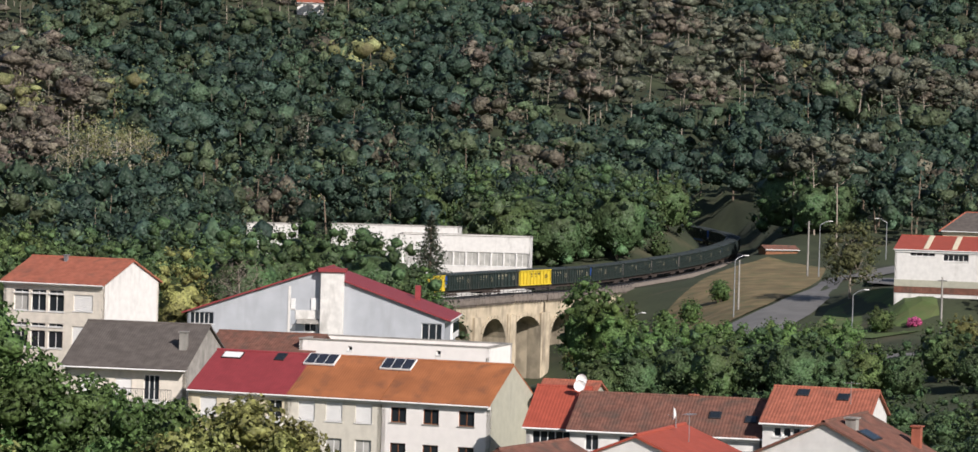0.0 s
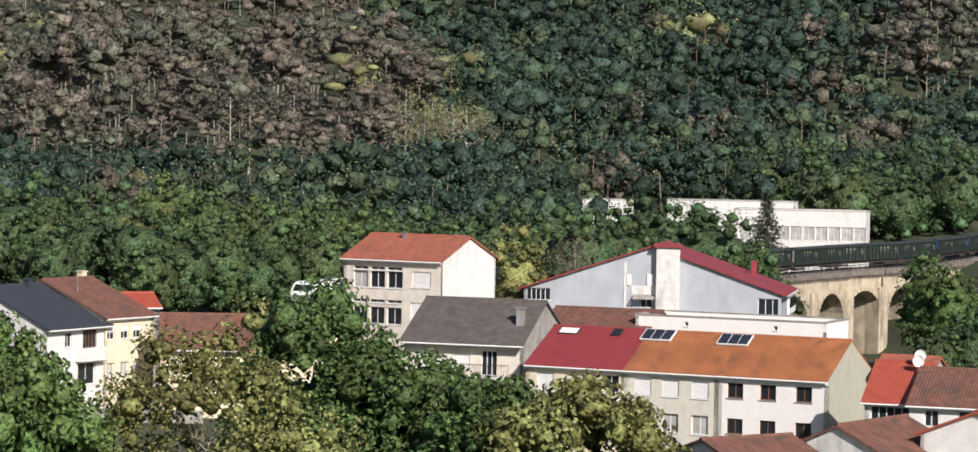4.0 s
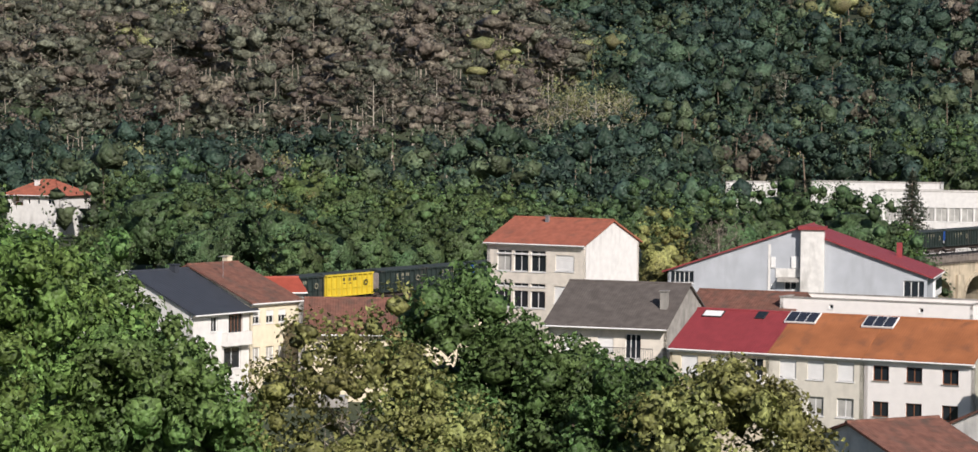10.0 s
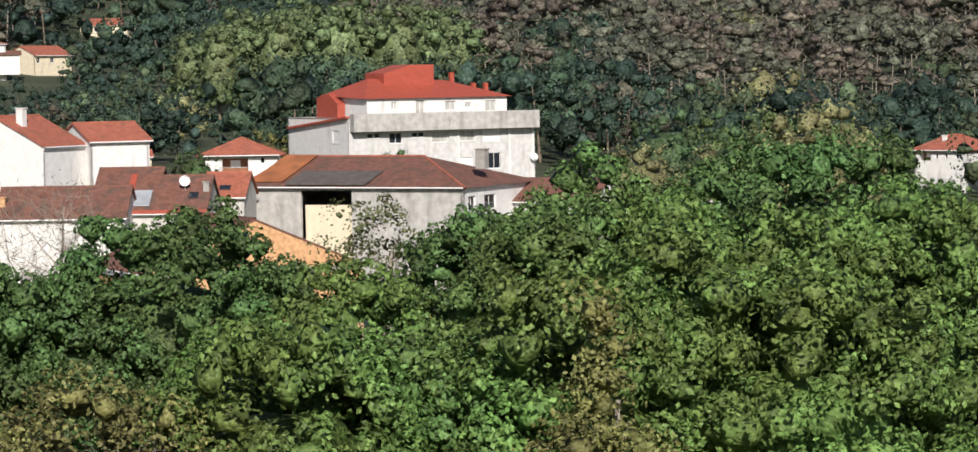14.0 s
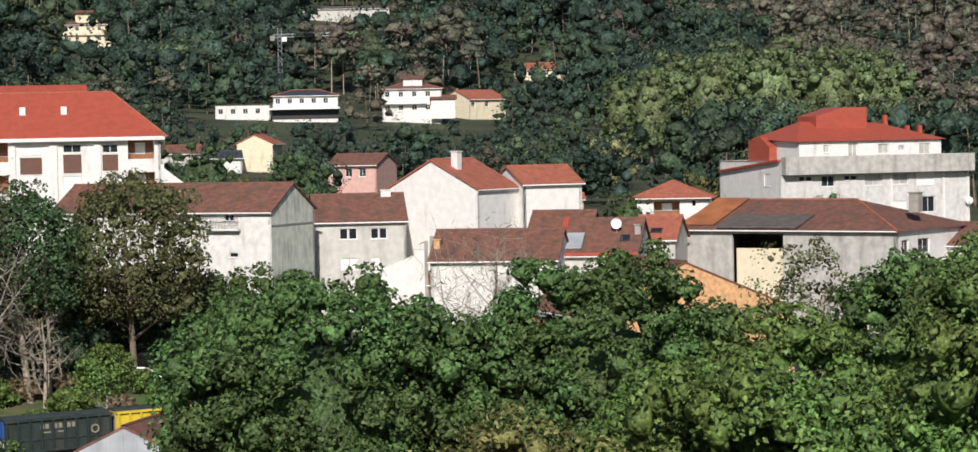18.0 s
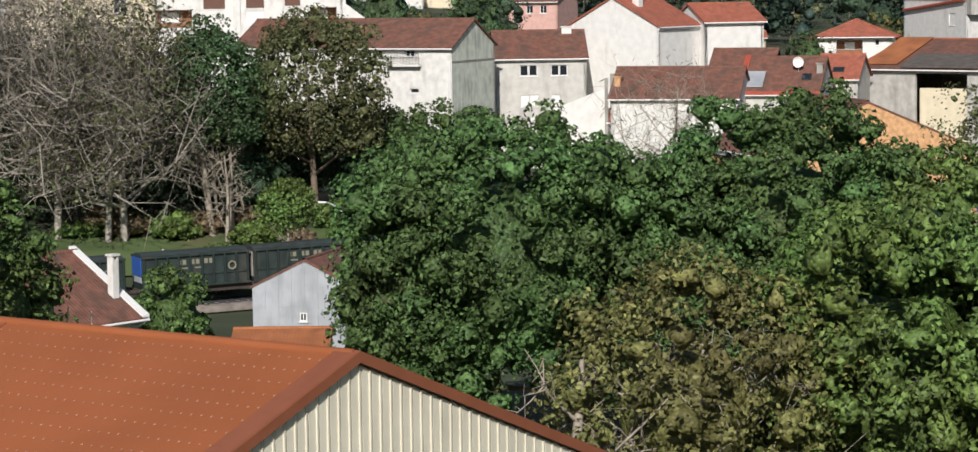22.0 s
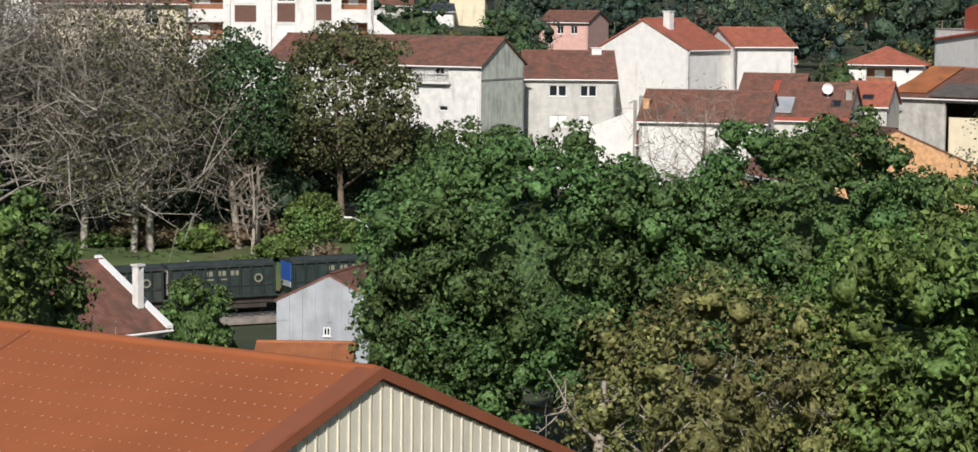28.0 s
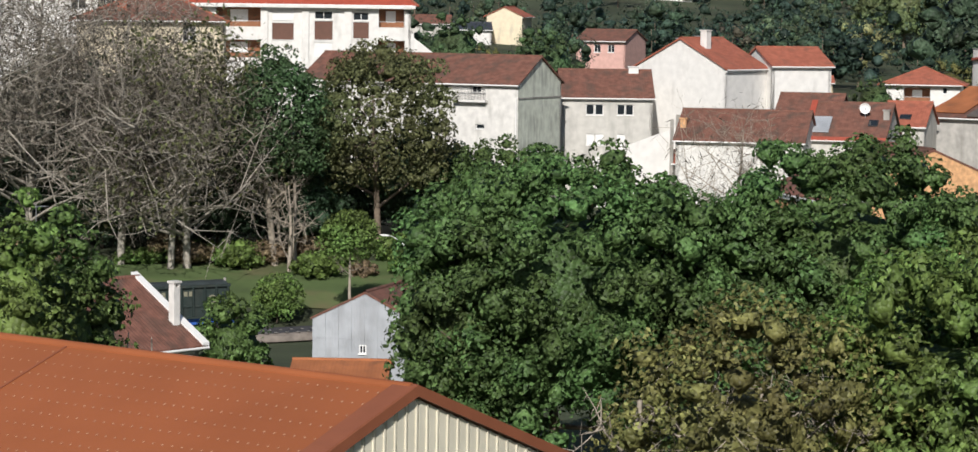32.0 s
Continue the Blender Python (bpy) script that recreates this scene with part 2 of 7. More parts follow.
    "oak2": leaf_mat("fresh_green_leaves", (0.126, 0.197, 0.052)),
    "oak3": leaf_mat("deep_green_leaves", (0.086, 0.146, 0.047)),
    "olivel": leaf_mat("olive_young_leaves", (0.190, 0.194, 0.066)),
    "vale": leaf_mat("valley_oak_leaves", (0.084, 0.13, 0.05), cell=2.2),
    "vale2": leaf_mat("valley_fresh_leaves", (0.106, 0.158, 0.054), cell=2.2),
    "vale3": leaf_mat("valley_deep_leaves", (0.066, 0.11, 0.047), cell=2.2),
    "dullgreen": leaf_mat("dull_dark_green_leaves", (0.068, 0.092, 0.040)),
    "poplar": leaf_mat("bright_poplar_leaves", (0.126, 0.166, 0.074), cell=2.2),
    "dullolive": leaf_mat("dull_olive_leaves", (0.112, 0.122, 0.052)),
    "lime": leaf_mat("pale_willow_leaves", (0.24, 0.245, 0.11)),
    "pine": leaf_mat("dull_pine_needles", (0.106, 0.11, 0.078), trans=0.1, cell=1.5),
    "pine2": leaf_mat("browned_pine_needles", (0.136, 0.116, 0.09), trans=0.1, cell=1.5),
    "wood": leaf_mat("forest_oak_leaves", (0.066, 0.102, 0.060), trans=0.25, cell=1.3, mottle=(0.75, 1.25)),
    "wood2": leaf_mat("forest_fresh_leaves", (0.098, 0.130, 0.069), trans=0.25, cell=1.3, mottle=(0.75, 1.25)),
    "wood3": leaf_mat("forest_deep_leaves", (0.049, 0.081, 0.056), trans=0.25, cell=1.3, mottle=(0.75, 1.25)),
    "wood4": leaf_mat("forest_dark_leaves", (0.036, 0.060, 0.045), trans=0.25, cell=1.3, mottle=(0.75, 1.25)),
    "greyleaf": leaf_mat("forest_budding_twigs", (0.125, 0.112, 0.082), trans=0.25, cell=1.3, mottle=(0.75, 1.25)),
    "ever": leaf_mat("dark_evergreen_leaves", (0.036, 0.066, 0.034)),
    "drybrush": leaf_mat("dry_brush", (0.22, 0.17, 0.10)),
    "paledead": mat("bleached_wood", (0.50, 0.45, 0.37), rough=0.95, amount=0.25, scale=3),
    "twigbark": mat("grey_twig_bark", (0.37, 0.335, 0.285), rough=0.95, amount=0.3, scale=3),
    "twigs": leaf_mat("grey_brown_twigs", (0.125, 0.108, 0.085), spread=0.3, trans=0.0),
    "conifer": leaf_mat("grey_green_conifer", (0.06, 0.075, 0.05), trans=0.1),
    "pinkfl": leaf_mat("pink_blossom", (0.6, 0.12, 0.28)),
    "yellowfl": leaf_mat("yellow_broom_blossom", (0.5, 0.38, 0.03)),
}


def glass_mat():
    m = bpy.data.materials.new("window_glass")
    m.use_nodes = True
    b = m.node_tree.nodes["Principled BSDF"]
    b.inputs["Base Color"].default_value = (0.02, 0.025, 0.03, 1)
    b.inputs["Roughness"].default_value = 0.06
    b.inputs["Specular IOR Level"].default_value = 0.6
    return m


M["glass"] = glass_mat()

# ---------------------------------------------------------------- mesh helpers


def quads(name, V, F, mats, idx=None, smooth=False):
    """A mesh from arrays of vertices and four-cornered faces."""
    V, F = np.asarray(V, np.float32), np.asarray(F, np.int32)
    me = bpy.data.meshes.new(name)
    me.vertices.add(len(V))
    me.vertices.foreach_set("co", V.ravel())
    me.loops.add(F.size)
    me.loops.foreach_set("vertex_index", F.ravel())
    me.polygons.add(len(F))
    me.polygons.foreach_set("loop_start", np.arange(len(F), dtype=np.int32) * 4)
    if idx is not None:
        me.polygons.foreach_set("material_index", np.asarray(idx, np.int32))
    for m in mats:
        me.materials.append(m)
    me.update(calc_edges=True)
    if smooth:
        me.polygons.foreach_set("use_smooth", np.ones(len(F), bool))
    return me


def solid(name, bm, material):
    me = bpy.data.meshes.new(name)
    bm.to_mesh(me)
    bm.free()
    me.materials.append(material)
    return me


def part(name, bm, material, parent, label="", at=None):
    """Links a bmesh (or a ready mesh) as one mesh object under a thing or a part."""
    me = bm if isinstance(bm, bpy.types.Mesh) else solid(name, bm, material)
    ob = new(name, me)
    ob.parent = parent
    if at is not None:
        ob.matrix_basis = at
    if label:
        ob["label"] = label
    return ob


def thing(name, m, label, category, group="", kind=""):
    ob = tagged(new(name), label, category, group, kind)
    ob.matrix_basis = m
    return ob


def add_box(bm, x0, x1, y0, y1, z0, z1, bevel=0.0):
    vs = [bm.verts.new((x, y, z)) for z in (z0, z1) for y in (y0, y1) for x in (x0, x1)]
    fs = [bm.faces.new([vs[i] for i in f]) for f in ((0, 2, 3, 1), (4, 5, 7, 6), (0, 1, 5, 4), (2, 6, 7, 3), (0, 4, 6, 2), (1, 3, 7, 5))]
    if bevel:
        bmesh.ops.bevel(bm, geom=list({e for f in fs for e in f.edges}), offset=bevel, segments=1, affect="EDGES")
    return bm


def box(x0, x1, y0, y1, z0, z1, bevel=0.0):
    return add_box(bmesh.new(), x0, x1, y0, y1, z0, z1, bevel)


def add_prism(bm, poly, axis, a, b):
    """A polygon (pairs) pushed along an axis from a to b."""
    def point(p, q, s):
        return (s, p, q) if axis == "x" else (p, s, q) if axis == "y" else (p, q, s)
    lo = [bm.verts.new(point(p, q, a)) for p, q in poly]
    hi = [bm.verts.new(point(p, q, b)) for p, q in poly]
    bm.faces.new(lo)
    bm.faces.new(hi[::-1])
    for i in range(len(poly)):
        j = (i + 1) % len(poly)
        bm.faces.new((lo[j], lo[i], hi[i], hi[j]))
    bmesh.ops.recalc_face_normals(bm, faces=bm.faces)
    return bm


def prism(poly, axis, a, b):
    return add_prism(bmesh.new(), poly, axis, a, b)


def tube_np(points, radii, sides=6):
    """Vertices and faces of a tapered tube along points."""
    P, R = np.asarray(points, float), np.asarray(radii, float)
    T = np.gradient(P, axis=0)
    T /= np.linalg.norm(T, axis=1)[:, None] + 1e-9
    up = np.where(np.abs(T[:, 2:3]) > 0.9, [[1.0, 0, 0]], [[0, 0, 1.0]])
    A = np.cross(T, up)
    A /= np.linalg.norm(A, axis=1)[:, None]
    B = np.cross(T, A)
    ang = np.linspace(0, 2 * np.pi, sides, endpoint=False)
    V = (P[:, None] + R[:, None, None] * (np.cos(ang)[None, :, None] * A[:, None] + np.sin(ang)[None, :, None] * B[:, None])).reshape(-1, 3)
    F = [(k * sides + i, k * sides + (i + 1) % sides, (k + 1) * sides + (i + 1) % sides, (k + 1) * sides + i) for k in range(len(P) - 1) for i in range(sides)]
    return V, np.array(F)


def joined(pieces):
    V, F, o = [], [], 0
    for v, f in pieces:
        V.append(v)
        F.append(np.asarray(f) + o)
        o += len(v)
    return np.concatenate(V), np.concatenate(F)


def pole_mesh(name, height, r0, r1, material, sides=8):
    return quads(name, *tube_np([(0, 0, 0), (0, 0, height / 2), (0, 0, height)], [r0, (r0 + r1) / 2, r1], sides), [material], smooth=True)


# ---------------------------------------------------------------- the land

BEARINGS = (-15, -6, 0, 10, 20, 30, 40, 50)
RANGES = (0, 60, 120, 200, 250, 310, 420, 500, 650, 850, 1150, 1600)
HEIGHTS = np.array((
    (8, 5, 3, 5, 6, 9.5, 17, 18.5, 29, 48, 98, 190),
    (8, 5, 3, 5, 5, 5, 11.5, 14.5, 27, 49, 99, 190),
    (8, 5, 3, 5, 4, 2, 0, 11, 26, 50, 100, 190),
    (8, 5, 4, 5, 7, 9, 11, 14, 25, 46, 95, 180),
    (8, 6, 4, 6, 7, 10, 11, 14, 24, 42, 80, 150),
    (8, 8, 6, 8, 12, 16, 18, 20, 27, 42, 75, 130),
    (8, 14, 8, 6, 12.5, 18, 20.5, 24, 33, 56, 88, 140),
    (8, 14, 8, 6, 13, 20, 27, 31, 40, 61, 95, 150)), float)
TRACK = np.array(((-230, -60, 1.8), (-185, 50, 4.4), (-143.2, 139.6, 6.6), (-62.3, 296.5, 9.9), (-2, 425, 10.5), (5.6, 437, 10.7), (14.9, 454.8, 10.8), (27.4, 489.2, 11.3),
                  (38.5, 521.6, 12.1), (47.9, 557.9, 13.4), (49.4, 586, 14.0), (47.9, 608, 14.2), (44.2, 633.5, 14.6), (10, 700, 17), (-60, 770, 18.5)))


def smooth_line(P, step=2.0):
    """Catmull-Rom through P, sampled evenly; with the distance along it."""
    out = []
    Q = np.vstack([2 * P[0] - P[1], P, 2 * P[-1] - P[-2]])
    for i in range(1, len(Q) - 2):
        t = np.linspace(0, 1, 40, endpoint=False)[:, None]
        a, b, c, d = Q[i - 1], Q[i], Q[i + 1], Q[i + 2]
        out.append(0.5 * (2 * b + (c - a) * t + (2 * a - 5 * b + 4 * c - d) * t ** 2 + (3 * b - a - 3 * c + d) * t ** 3))
    L = np.concatenate(out)
    s = np.concatenate([[0], np.cumsum(np.linalg.norm(np.diff(L, axis=0), axis=1))])
    g = np.arange(0, s[-1], step)
    return np.stack([np.interp(g, s, L[:, k]) for k in range(3)], 1), g


RAIL, RAIL_S = smooth_line(TRACK)


def land(x, y):
    """Height of the ground at x, y."""
    x, y = np.atleast_1d(np.asarray(x, float)), np.atleast_1d(np.asarray(y, float))
    d = np.hypot(x, y)
    th = np.degrees(np.arctan2(-x, np.where(y > 0, y, 1e-6 + 0 * y)))
    th = np.clip(np.where(y <= 0, np.where(x < 0, 50, -15), th), -15, 50)
    cols = np.stack([np.interp(d, RANGES, row) for row in HEIGHTS]) + np.clip(d - 1600, 0, 1000) * 0.14
    k = np.clip(np.searchsorted(BEARINGS, th) - 1, 0, len(BEARINGS) - 2)
    B = np.array(BEARINGS, float)
    f = (th - B[k]) / (B[k + 1] - B[k])
    f = f * f * (3 - 2 * f)
    ii = np.arange(len(x))
    z = cols[k, ii] * (1 - f) + cols[k + 1, ii] * f
    z = z + 0.02 * np.clip(d - 500, 0, 500) * np.sin(x / 63.0 + 1) * np.cos(y / 71.0)
    z = z - 7.5 * np.exp(-((x - 4) / 18) ** 2 - ((y - 425) / 28) ** 2)
    # the level yard round the warehouse
    k = np.clip((x - 51) / 7, 0, 1) * np.clip((y - 371) / 8, 0, 1) * np.clip((470 - y) / 25, 0, 1)
    k = k * k * (3 - 2 * k)
    z = z * (1 - k) + np.maximum(z, 14.0) * k
    # the railway's bench
    if len(x):
        near = (d > 80) & (d < 800)
        q = np.where(near)[0]
        if len(q):
            P = np.stack([x[q], y[q]], 1)
            best = np.full(len(q), 1e9)
            zt = np.zeros(len(q))
            for p in RAIL[::2]:
                dd = np.hypot(P[:, 0] - p[0], P[:, 1] - p[1])
                on = (dd < best)
                best = np.where(on, dd, best)
                zt = np.where(on, p[2], zt)
            arch = np.clip((np.abs(y[q] - 430) - 33) / 10, 0, 1)
            w = np.clip(1 - (best - 3.5) / 9, 0, 1) * arch
            w = w * w * (3 - 2 * w)
            z[q] = z[q] * (1 - w) + (zt - 0.75) * w
    return z


def ground_at(x, y):
    return float(land(x, y)[0])


def spaced(lo, hi, fine_lo, fine_hi, fine, coarse):
    return np.unique(np.concatenate([np.arange(lo, fine_lo, coarse), np.arange(fine_lo, fine_hi, fine), np.arange(fine_hi, hi + 1, coarse)]))


gx, gy = spaced(-2400, 1600, -330, 130, 5, 45), spaced(-600, 2800, 20, 640, 5, 45)
GX, GY = np.meshgrid(gx, gy)
GZ = land(GX.ravel(), GY.ravel())
nx, ny = len(gx), len(gy)
cell = (np.arange(ny - 1)[:, None] * nx + np.arange(nx - 1)[None]).ravel()
ground = new("ground", quads("ground", np.stack([GX.ravel(), GY.ravel(), GZ], 1), np.stack([cell, cell + 1, cell + nx + 1, cell + nx], 1), [M["ground"]], smooth=True))
tagged(ground, "rough grassy valley floor rising to wooded hills", "ground", kind="structure")

# ---------------------------------------------------------------- houses


def facade(width, z0, top, holes, thick=0.28):
    """A wall in its own plane (x along, z up, outside towards -y) with openings that go through. top: list of (x, z) of its upper edge."""
    bm = bmesh.new()
    zt = min(z for _, z in top)
    xs = sorted({0.0, width, *[h[0] for h in holes], *[h[0] + h[2] for h in holes]})
    zs = sorted({z0, zt, *[h[1] for h in holes], *[h[1] + h[3] for h in holes]})

    def inside(x, z):
        return any(h[0] < x < h[0] + h[2] and h[1] < z < h[1] + h[3] for h in holes)

    for y, flip in ((0.0, False), (thick, True)):
        for a, b in zip(xs, xs[1:]):
            for c, d in zip(zs, zs[1:]):
                if not inside((a + b) / 2, (c + d) / 2):
                    vs = [bm.verts.new(p) for p in ((a, y, c), (b, y, c), (b, y, d), (a, y, d))]
                    bm.faces.new(vs[::-1] if flip else vs)
        if len(top) > 2:
            vs = [bm.verts.new((x, y, z)) for x, z in ((0, zt), (width, zt), *[p for p in reversed(top) if p[1] > zt + 1e-6])]
            bm.faces.new(vs[::-1] if flip else vs)
    for x, z, w, h in holes:
        for p, q in (((x, z), (x + w, z)), ((x + w, z), (x + w, z + h)), ((x + w, z + h), (x, z + h)), ((x, z + h), (x, z))):
            bm.faces.new([bm.verts.new(v) for v in ((p[0], 0, p[1]), (p[0], thick, p[1]), (q[0], thick, q[1]), (q[0], 0, q[1]))])
    bm.faces.new([bm.verts.new(v) for v in ((0, 0, z0), (0, thick, z0), (width, thick, z0), (width, 0, z0))])
    for xe in (0, width):
        bm.faces.new([bm.verts.new(v) for v in ((xe, 0, z0), (xe, thick, z0), (xe, thick, zt), (xe, 0, zt))])
    return bm


def window(parent, x, z, w, h, kind="glass", split=2, frame_mat="trimw", depth=0.14, label="", at=None):
    """A window set back in an opening of a facade: frame, panes or a shutter, and a sill."""
    f = 0.06
    bm = facade(w, 0, [(0, h), (w, h)], [(f + (w - f) * k / split, f, (w - f) / split - f, h - 2 * f) for k in range(split)], 0.06)
    bmesh.ops.remove_doubles(bm, verts=bm.verts, dist=0.0005)
    bmesh.ops.translate(bm, verts=bm.verts, vec=(x, depth, z))
    win = part("window", bm, M[frame_mat], parent, label, at)
    if kind in ("shutter", "brown"):
        part("shutter", box(x + 0.01, x + w - 0.01, depth - 0.06, depth - 0.02, z + 0.01, z + h - 0.01), M["shutter" if kind == "shutter" else "brownsh"], win)
    elif kind == "half":
        bm = box(x + 0.01, x + w - 0.01, depth - 0.06, depth - 0.02, z + h * 0.55, z + h)
        part("shutter", bm, M["shutter"], win)
    if kind != "shutter" and kind != "brown":
        for k in range(split):
            a = x + f + (w - f) * k / split
            part("pane", box(a, a + (w - f) / split - f, depth + 0.02, depth + 0.03, z + f, z + h - f), M["curtain_glass" if kind == "curtain" else "glass"], win)
    part("sill", box(x - 0.06, x + w + 0.06, -0.06, depth, z - 0.07, z), M["trimw"] if frame_mat == "trimw" else M["concrete"], win)
    return win


def roof_slab(w, half, rise, over, thick, ends=(0.25, 0.25)):
    """One slope of a gabled roof, ridge along x at y=0, running down to y=-half."""
    k = rise / half
    lo = -(half + over)
    poly = [(0.0, 0.0), (lo, -(half + over) * k), (lo, -(half + over) * k + thick), (0.0, thick)]
    return prism(poly, "x", -w / 2 - ends[0], w / 2 + ends[1])


HS = {}


def loggia(parent, x, z, w, h, back="woodbrown", deep=1.3, at=None):
    """A recessed balcony in an opening of a facade, with its parapet and a window in its back wall."""
    bm = bmesh.new()
    add_box(bm, x - 0.05, x + w + 0.05, deep, deep + 0.08, z - 0.05, z + h + 0.05)
    rec = part("loggia", bm, M[back], parent, at=at)
    bm = box(x - 0.08, x, 0.285, deep, z, z + h)
    add_box(bm, x + w, x + w + 0.08, 0.285, deep, z, z + h)
    add_box(bm, x - 0.08, x + w + 0.08, 0.285, deep + 0.08, z + h, z + h + 0.06)
    add_box(bm, x - 0.08, x + w + 0.08, 0.285, deep + 0.08, z - 0.06, z)
    part("lining", bm, M["white"], rec)
    part("shutter", box(x + w * 0.3, x + w * 0.68, deep - 0.05, deep - 0.004, z + 0.5, z + h - 0.25), M["shutter"], rec)
    part("handrail", box(x, x + w, 0.03, 0.08, z + 0.55, z + 0.6), M["metal"], rec)
    return rec


def balcony(parent, x0, x1, z, deep=1.0, solid_front=False, at=None):
    """A balcony slab with a barred rail, or a solid parapet, in front of a facade."""
    slab = part("balcony", box(x0, x1, -deep, -0.003, z - 0.18, z), M["white"], parent, at=at)
    if solid_front:
        bm = box(x0, x1, -deep, -deep + 0.1, z, z + 0.95)
        add_box(bm, x0, x0 + 0.1, -deep + 0.1, -0.01, z, z + 0.95)
        add_box(bm, x1 - 0.1, x1, -deep + 0.1, -0.01, z, z + 0.95)
        part("parapet", bm, M["white"], slab)
    else:
        bm = box(x0, x1, -deep, -deep + 0.04, z + 0.92, z + 0.97)
        n = int((x1 - x0) / 0.14)
        for k in range(n + 1):
            c = x0 + 0.02 + (x1 - x0 - 0.04) * k / n
            add_box(bm, c - 0.012, c + 0.012, -deep + 0.008, -deep + 0.032, z, z + 0.92)
        part("railing", bm, M["darkmetal"], slab)
    return slab


def house(name, x, y, rot, w, dp, ze, rise, wall="white", roof="r_clay", openings=(), label="", category="house", zb=None, over=0.35, ends=(0.2, 0.2), hip=0.0, walls=None, group="", chimney=(), soffit=True, key=None, balconies=()):
    """A house on a rectangular plan: x, y its middle, rot the way its ridge runs, ze the height of its eaves.
    openings: (side, along, sill height below eaves, width, height, kind, split)."""
    corners = [(cx, cy) for cx in (-w / 2, w / 2) for cy in (-dp / 2, dp / 2)]
    c, s = math.cos(radians(rot)), math.sin(radians(rot))
    if zb is None:
        zb = min(ground_at(x + c * a - s * b, y + s * a + c * b) for a, b in corners) - 0.4
    ob = thing(name, pose(x, y, zb, 0, 0, rot), label, category, group)
    H = ze - zb
    if key:
        HS[key] = (x, y, rot, w, dp, ze, rise)
    side = {"F": (pose(-w / 2, -dp / 2, 0), w), "R": (pose(w / 2, -dp / 2, 0, 0, 0, 90), dp), "B": (pose(w / 2, dp / 2, 0, 0, 0, 180), w), "L": (pose(-w / 2, dp / 2, 0, 0, 0, -90), dp)}
    for side_key, (m, length) in side.items():
        holes = [(o[1], H - o[2], o[3], o[4]) for o in openings if o[0] == side_key and o[2] - o[4] >= 0]
        top = [(0, H), (length, H)]
        if side_key in "LR" and rise and not hip:
            top = [(0, H), (length / 2, H + rise), (length, H)]
        wm = (walls or {}).get(side_key, wall)
        part("wall", facade(length, 0, top, holes), M[wm], ob, at=m)
        for o in openings:
            if o[0] == side_key and o[5] == "loggia":
                loggia(ob, o[1], H - o[2], o[3], o[4], at=m)
            elif o[0] == side_key and o[5] == "void":
                pass
            elif o[0] == side_key:
                window(ob, o[1], H - o[2], o[3], o[4], o[5], o[6] if len(o) > 6 else 2, o[7] if len(o) > 7 else "trimw", 0.14 if o[2] - o[4] >= 0 else -0.07, at=m)
        for bal in balconies:
            if bal[0] == side_key:
                balcony(ob, bal[1], bal[2], H - bal[3], bal[4], bal[5], m)
    if rise:
        if hip:
            ql, qr = hip if isinstance(hip, tuple) else (hip, hip)
            bm = bmesh.new()
            a, b2 = w / 2 + over, dp / 2 + over
            zz = H - over * rise / (dp / 2)
            v = [bm.verts.new(p) for p in ((-a, -b2, zz), (a, -b2, zz), (a, b2, zz), (-a, b2, zz), (-w / 2 + ql, 0, H + rise), (w / 2 - qr, 0, H + rise))]
            for f in ((0, 1, 5, 4), (2, 3, 4, 5), (1, 2, 5), (3, 0, 4), (3, 2, 1, 0)):
                bm.faces.new([v[i] for i in f])
            part("roof", bm, M[roof], ob)
            V, F = joined([tube_np([v0, v1], [0.12, 0.12], 6) for v0, v1 in (((-a, -b2, zz), (-w / 2 + ql, 0, H + rise)), ((a, -b2, zz), (w / 2 - qr, 0, H + rise)), ((-w / 2 + ql, 0, H + rise), (w / 2 - qr, 0, H + rise + 0.01)))])
            part("ridge_cap", quads("ridge_cap", V, F, [M["r_clay"]]), None, ob)
        else:
            for k in (0, 180):
                part("roof", roof_slab(w, dp / 2, rise, over, 0.14, ends if k == 0 else ends[::-1]), M[roof], ob, at=pose(0, 0, H + rise, 0, 0, k))
            V, F = tube_np([(-w / 2 - ends[0], 0, H + rise + 0.1), (w / 2 + ends[1], 0, H + rise + 0.1)], [0.13, 0.13], 8)
            part("ridge_cap", quads("ridge_cap", V, F, [M[roof]]), None, ob)
        gz = H - over * rise / (dp / 2)
        V, F = tube_np([(-w / 2 - ends[0], -dp / 2 - over - 0.05, gz), (w / 2 + ends[1], -dp / 2 - over - 0.05, gz)], [0.07, 0.07], 6)
        part("gutter", quads("gutter", V, F, [M["trimw"]]), None, ob)
        if soffit and not hip:
            part("cornice", box(-w / 2 - 0.02, w / 2 + 0.02, -dp / 2 - 0.14, -dp / 2 - 0.003, H - 0.35, H - 0.02 - 0.14 * rise / (dp / 2)), M["trimw"], ob)
    else:
        part("roof", box(-w / 2 + 0.3, w / 2 - 0.3, -dp / 2 + 0.3, dp / 2 - 0.3, H - 0.5, H - 0.3), M["concrete"], ob)
        bm = bmesh.new()
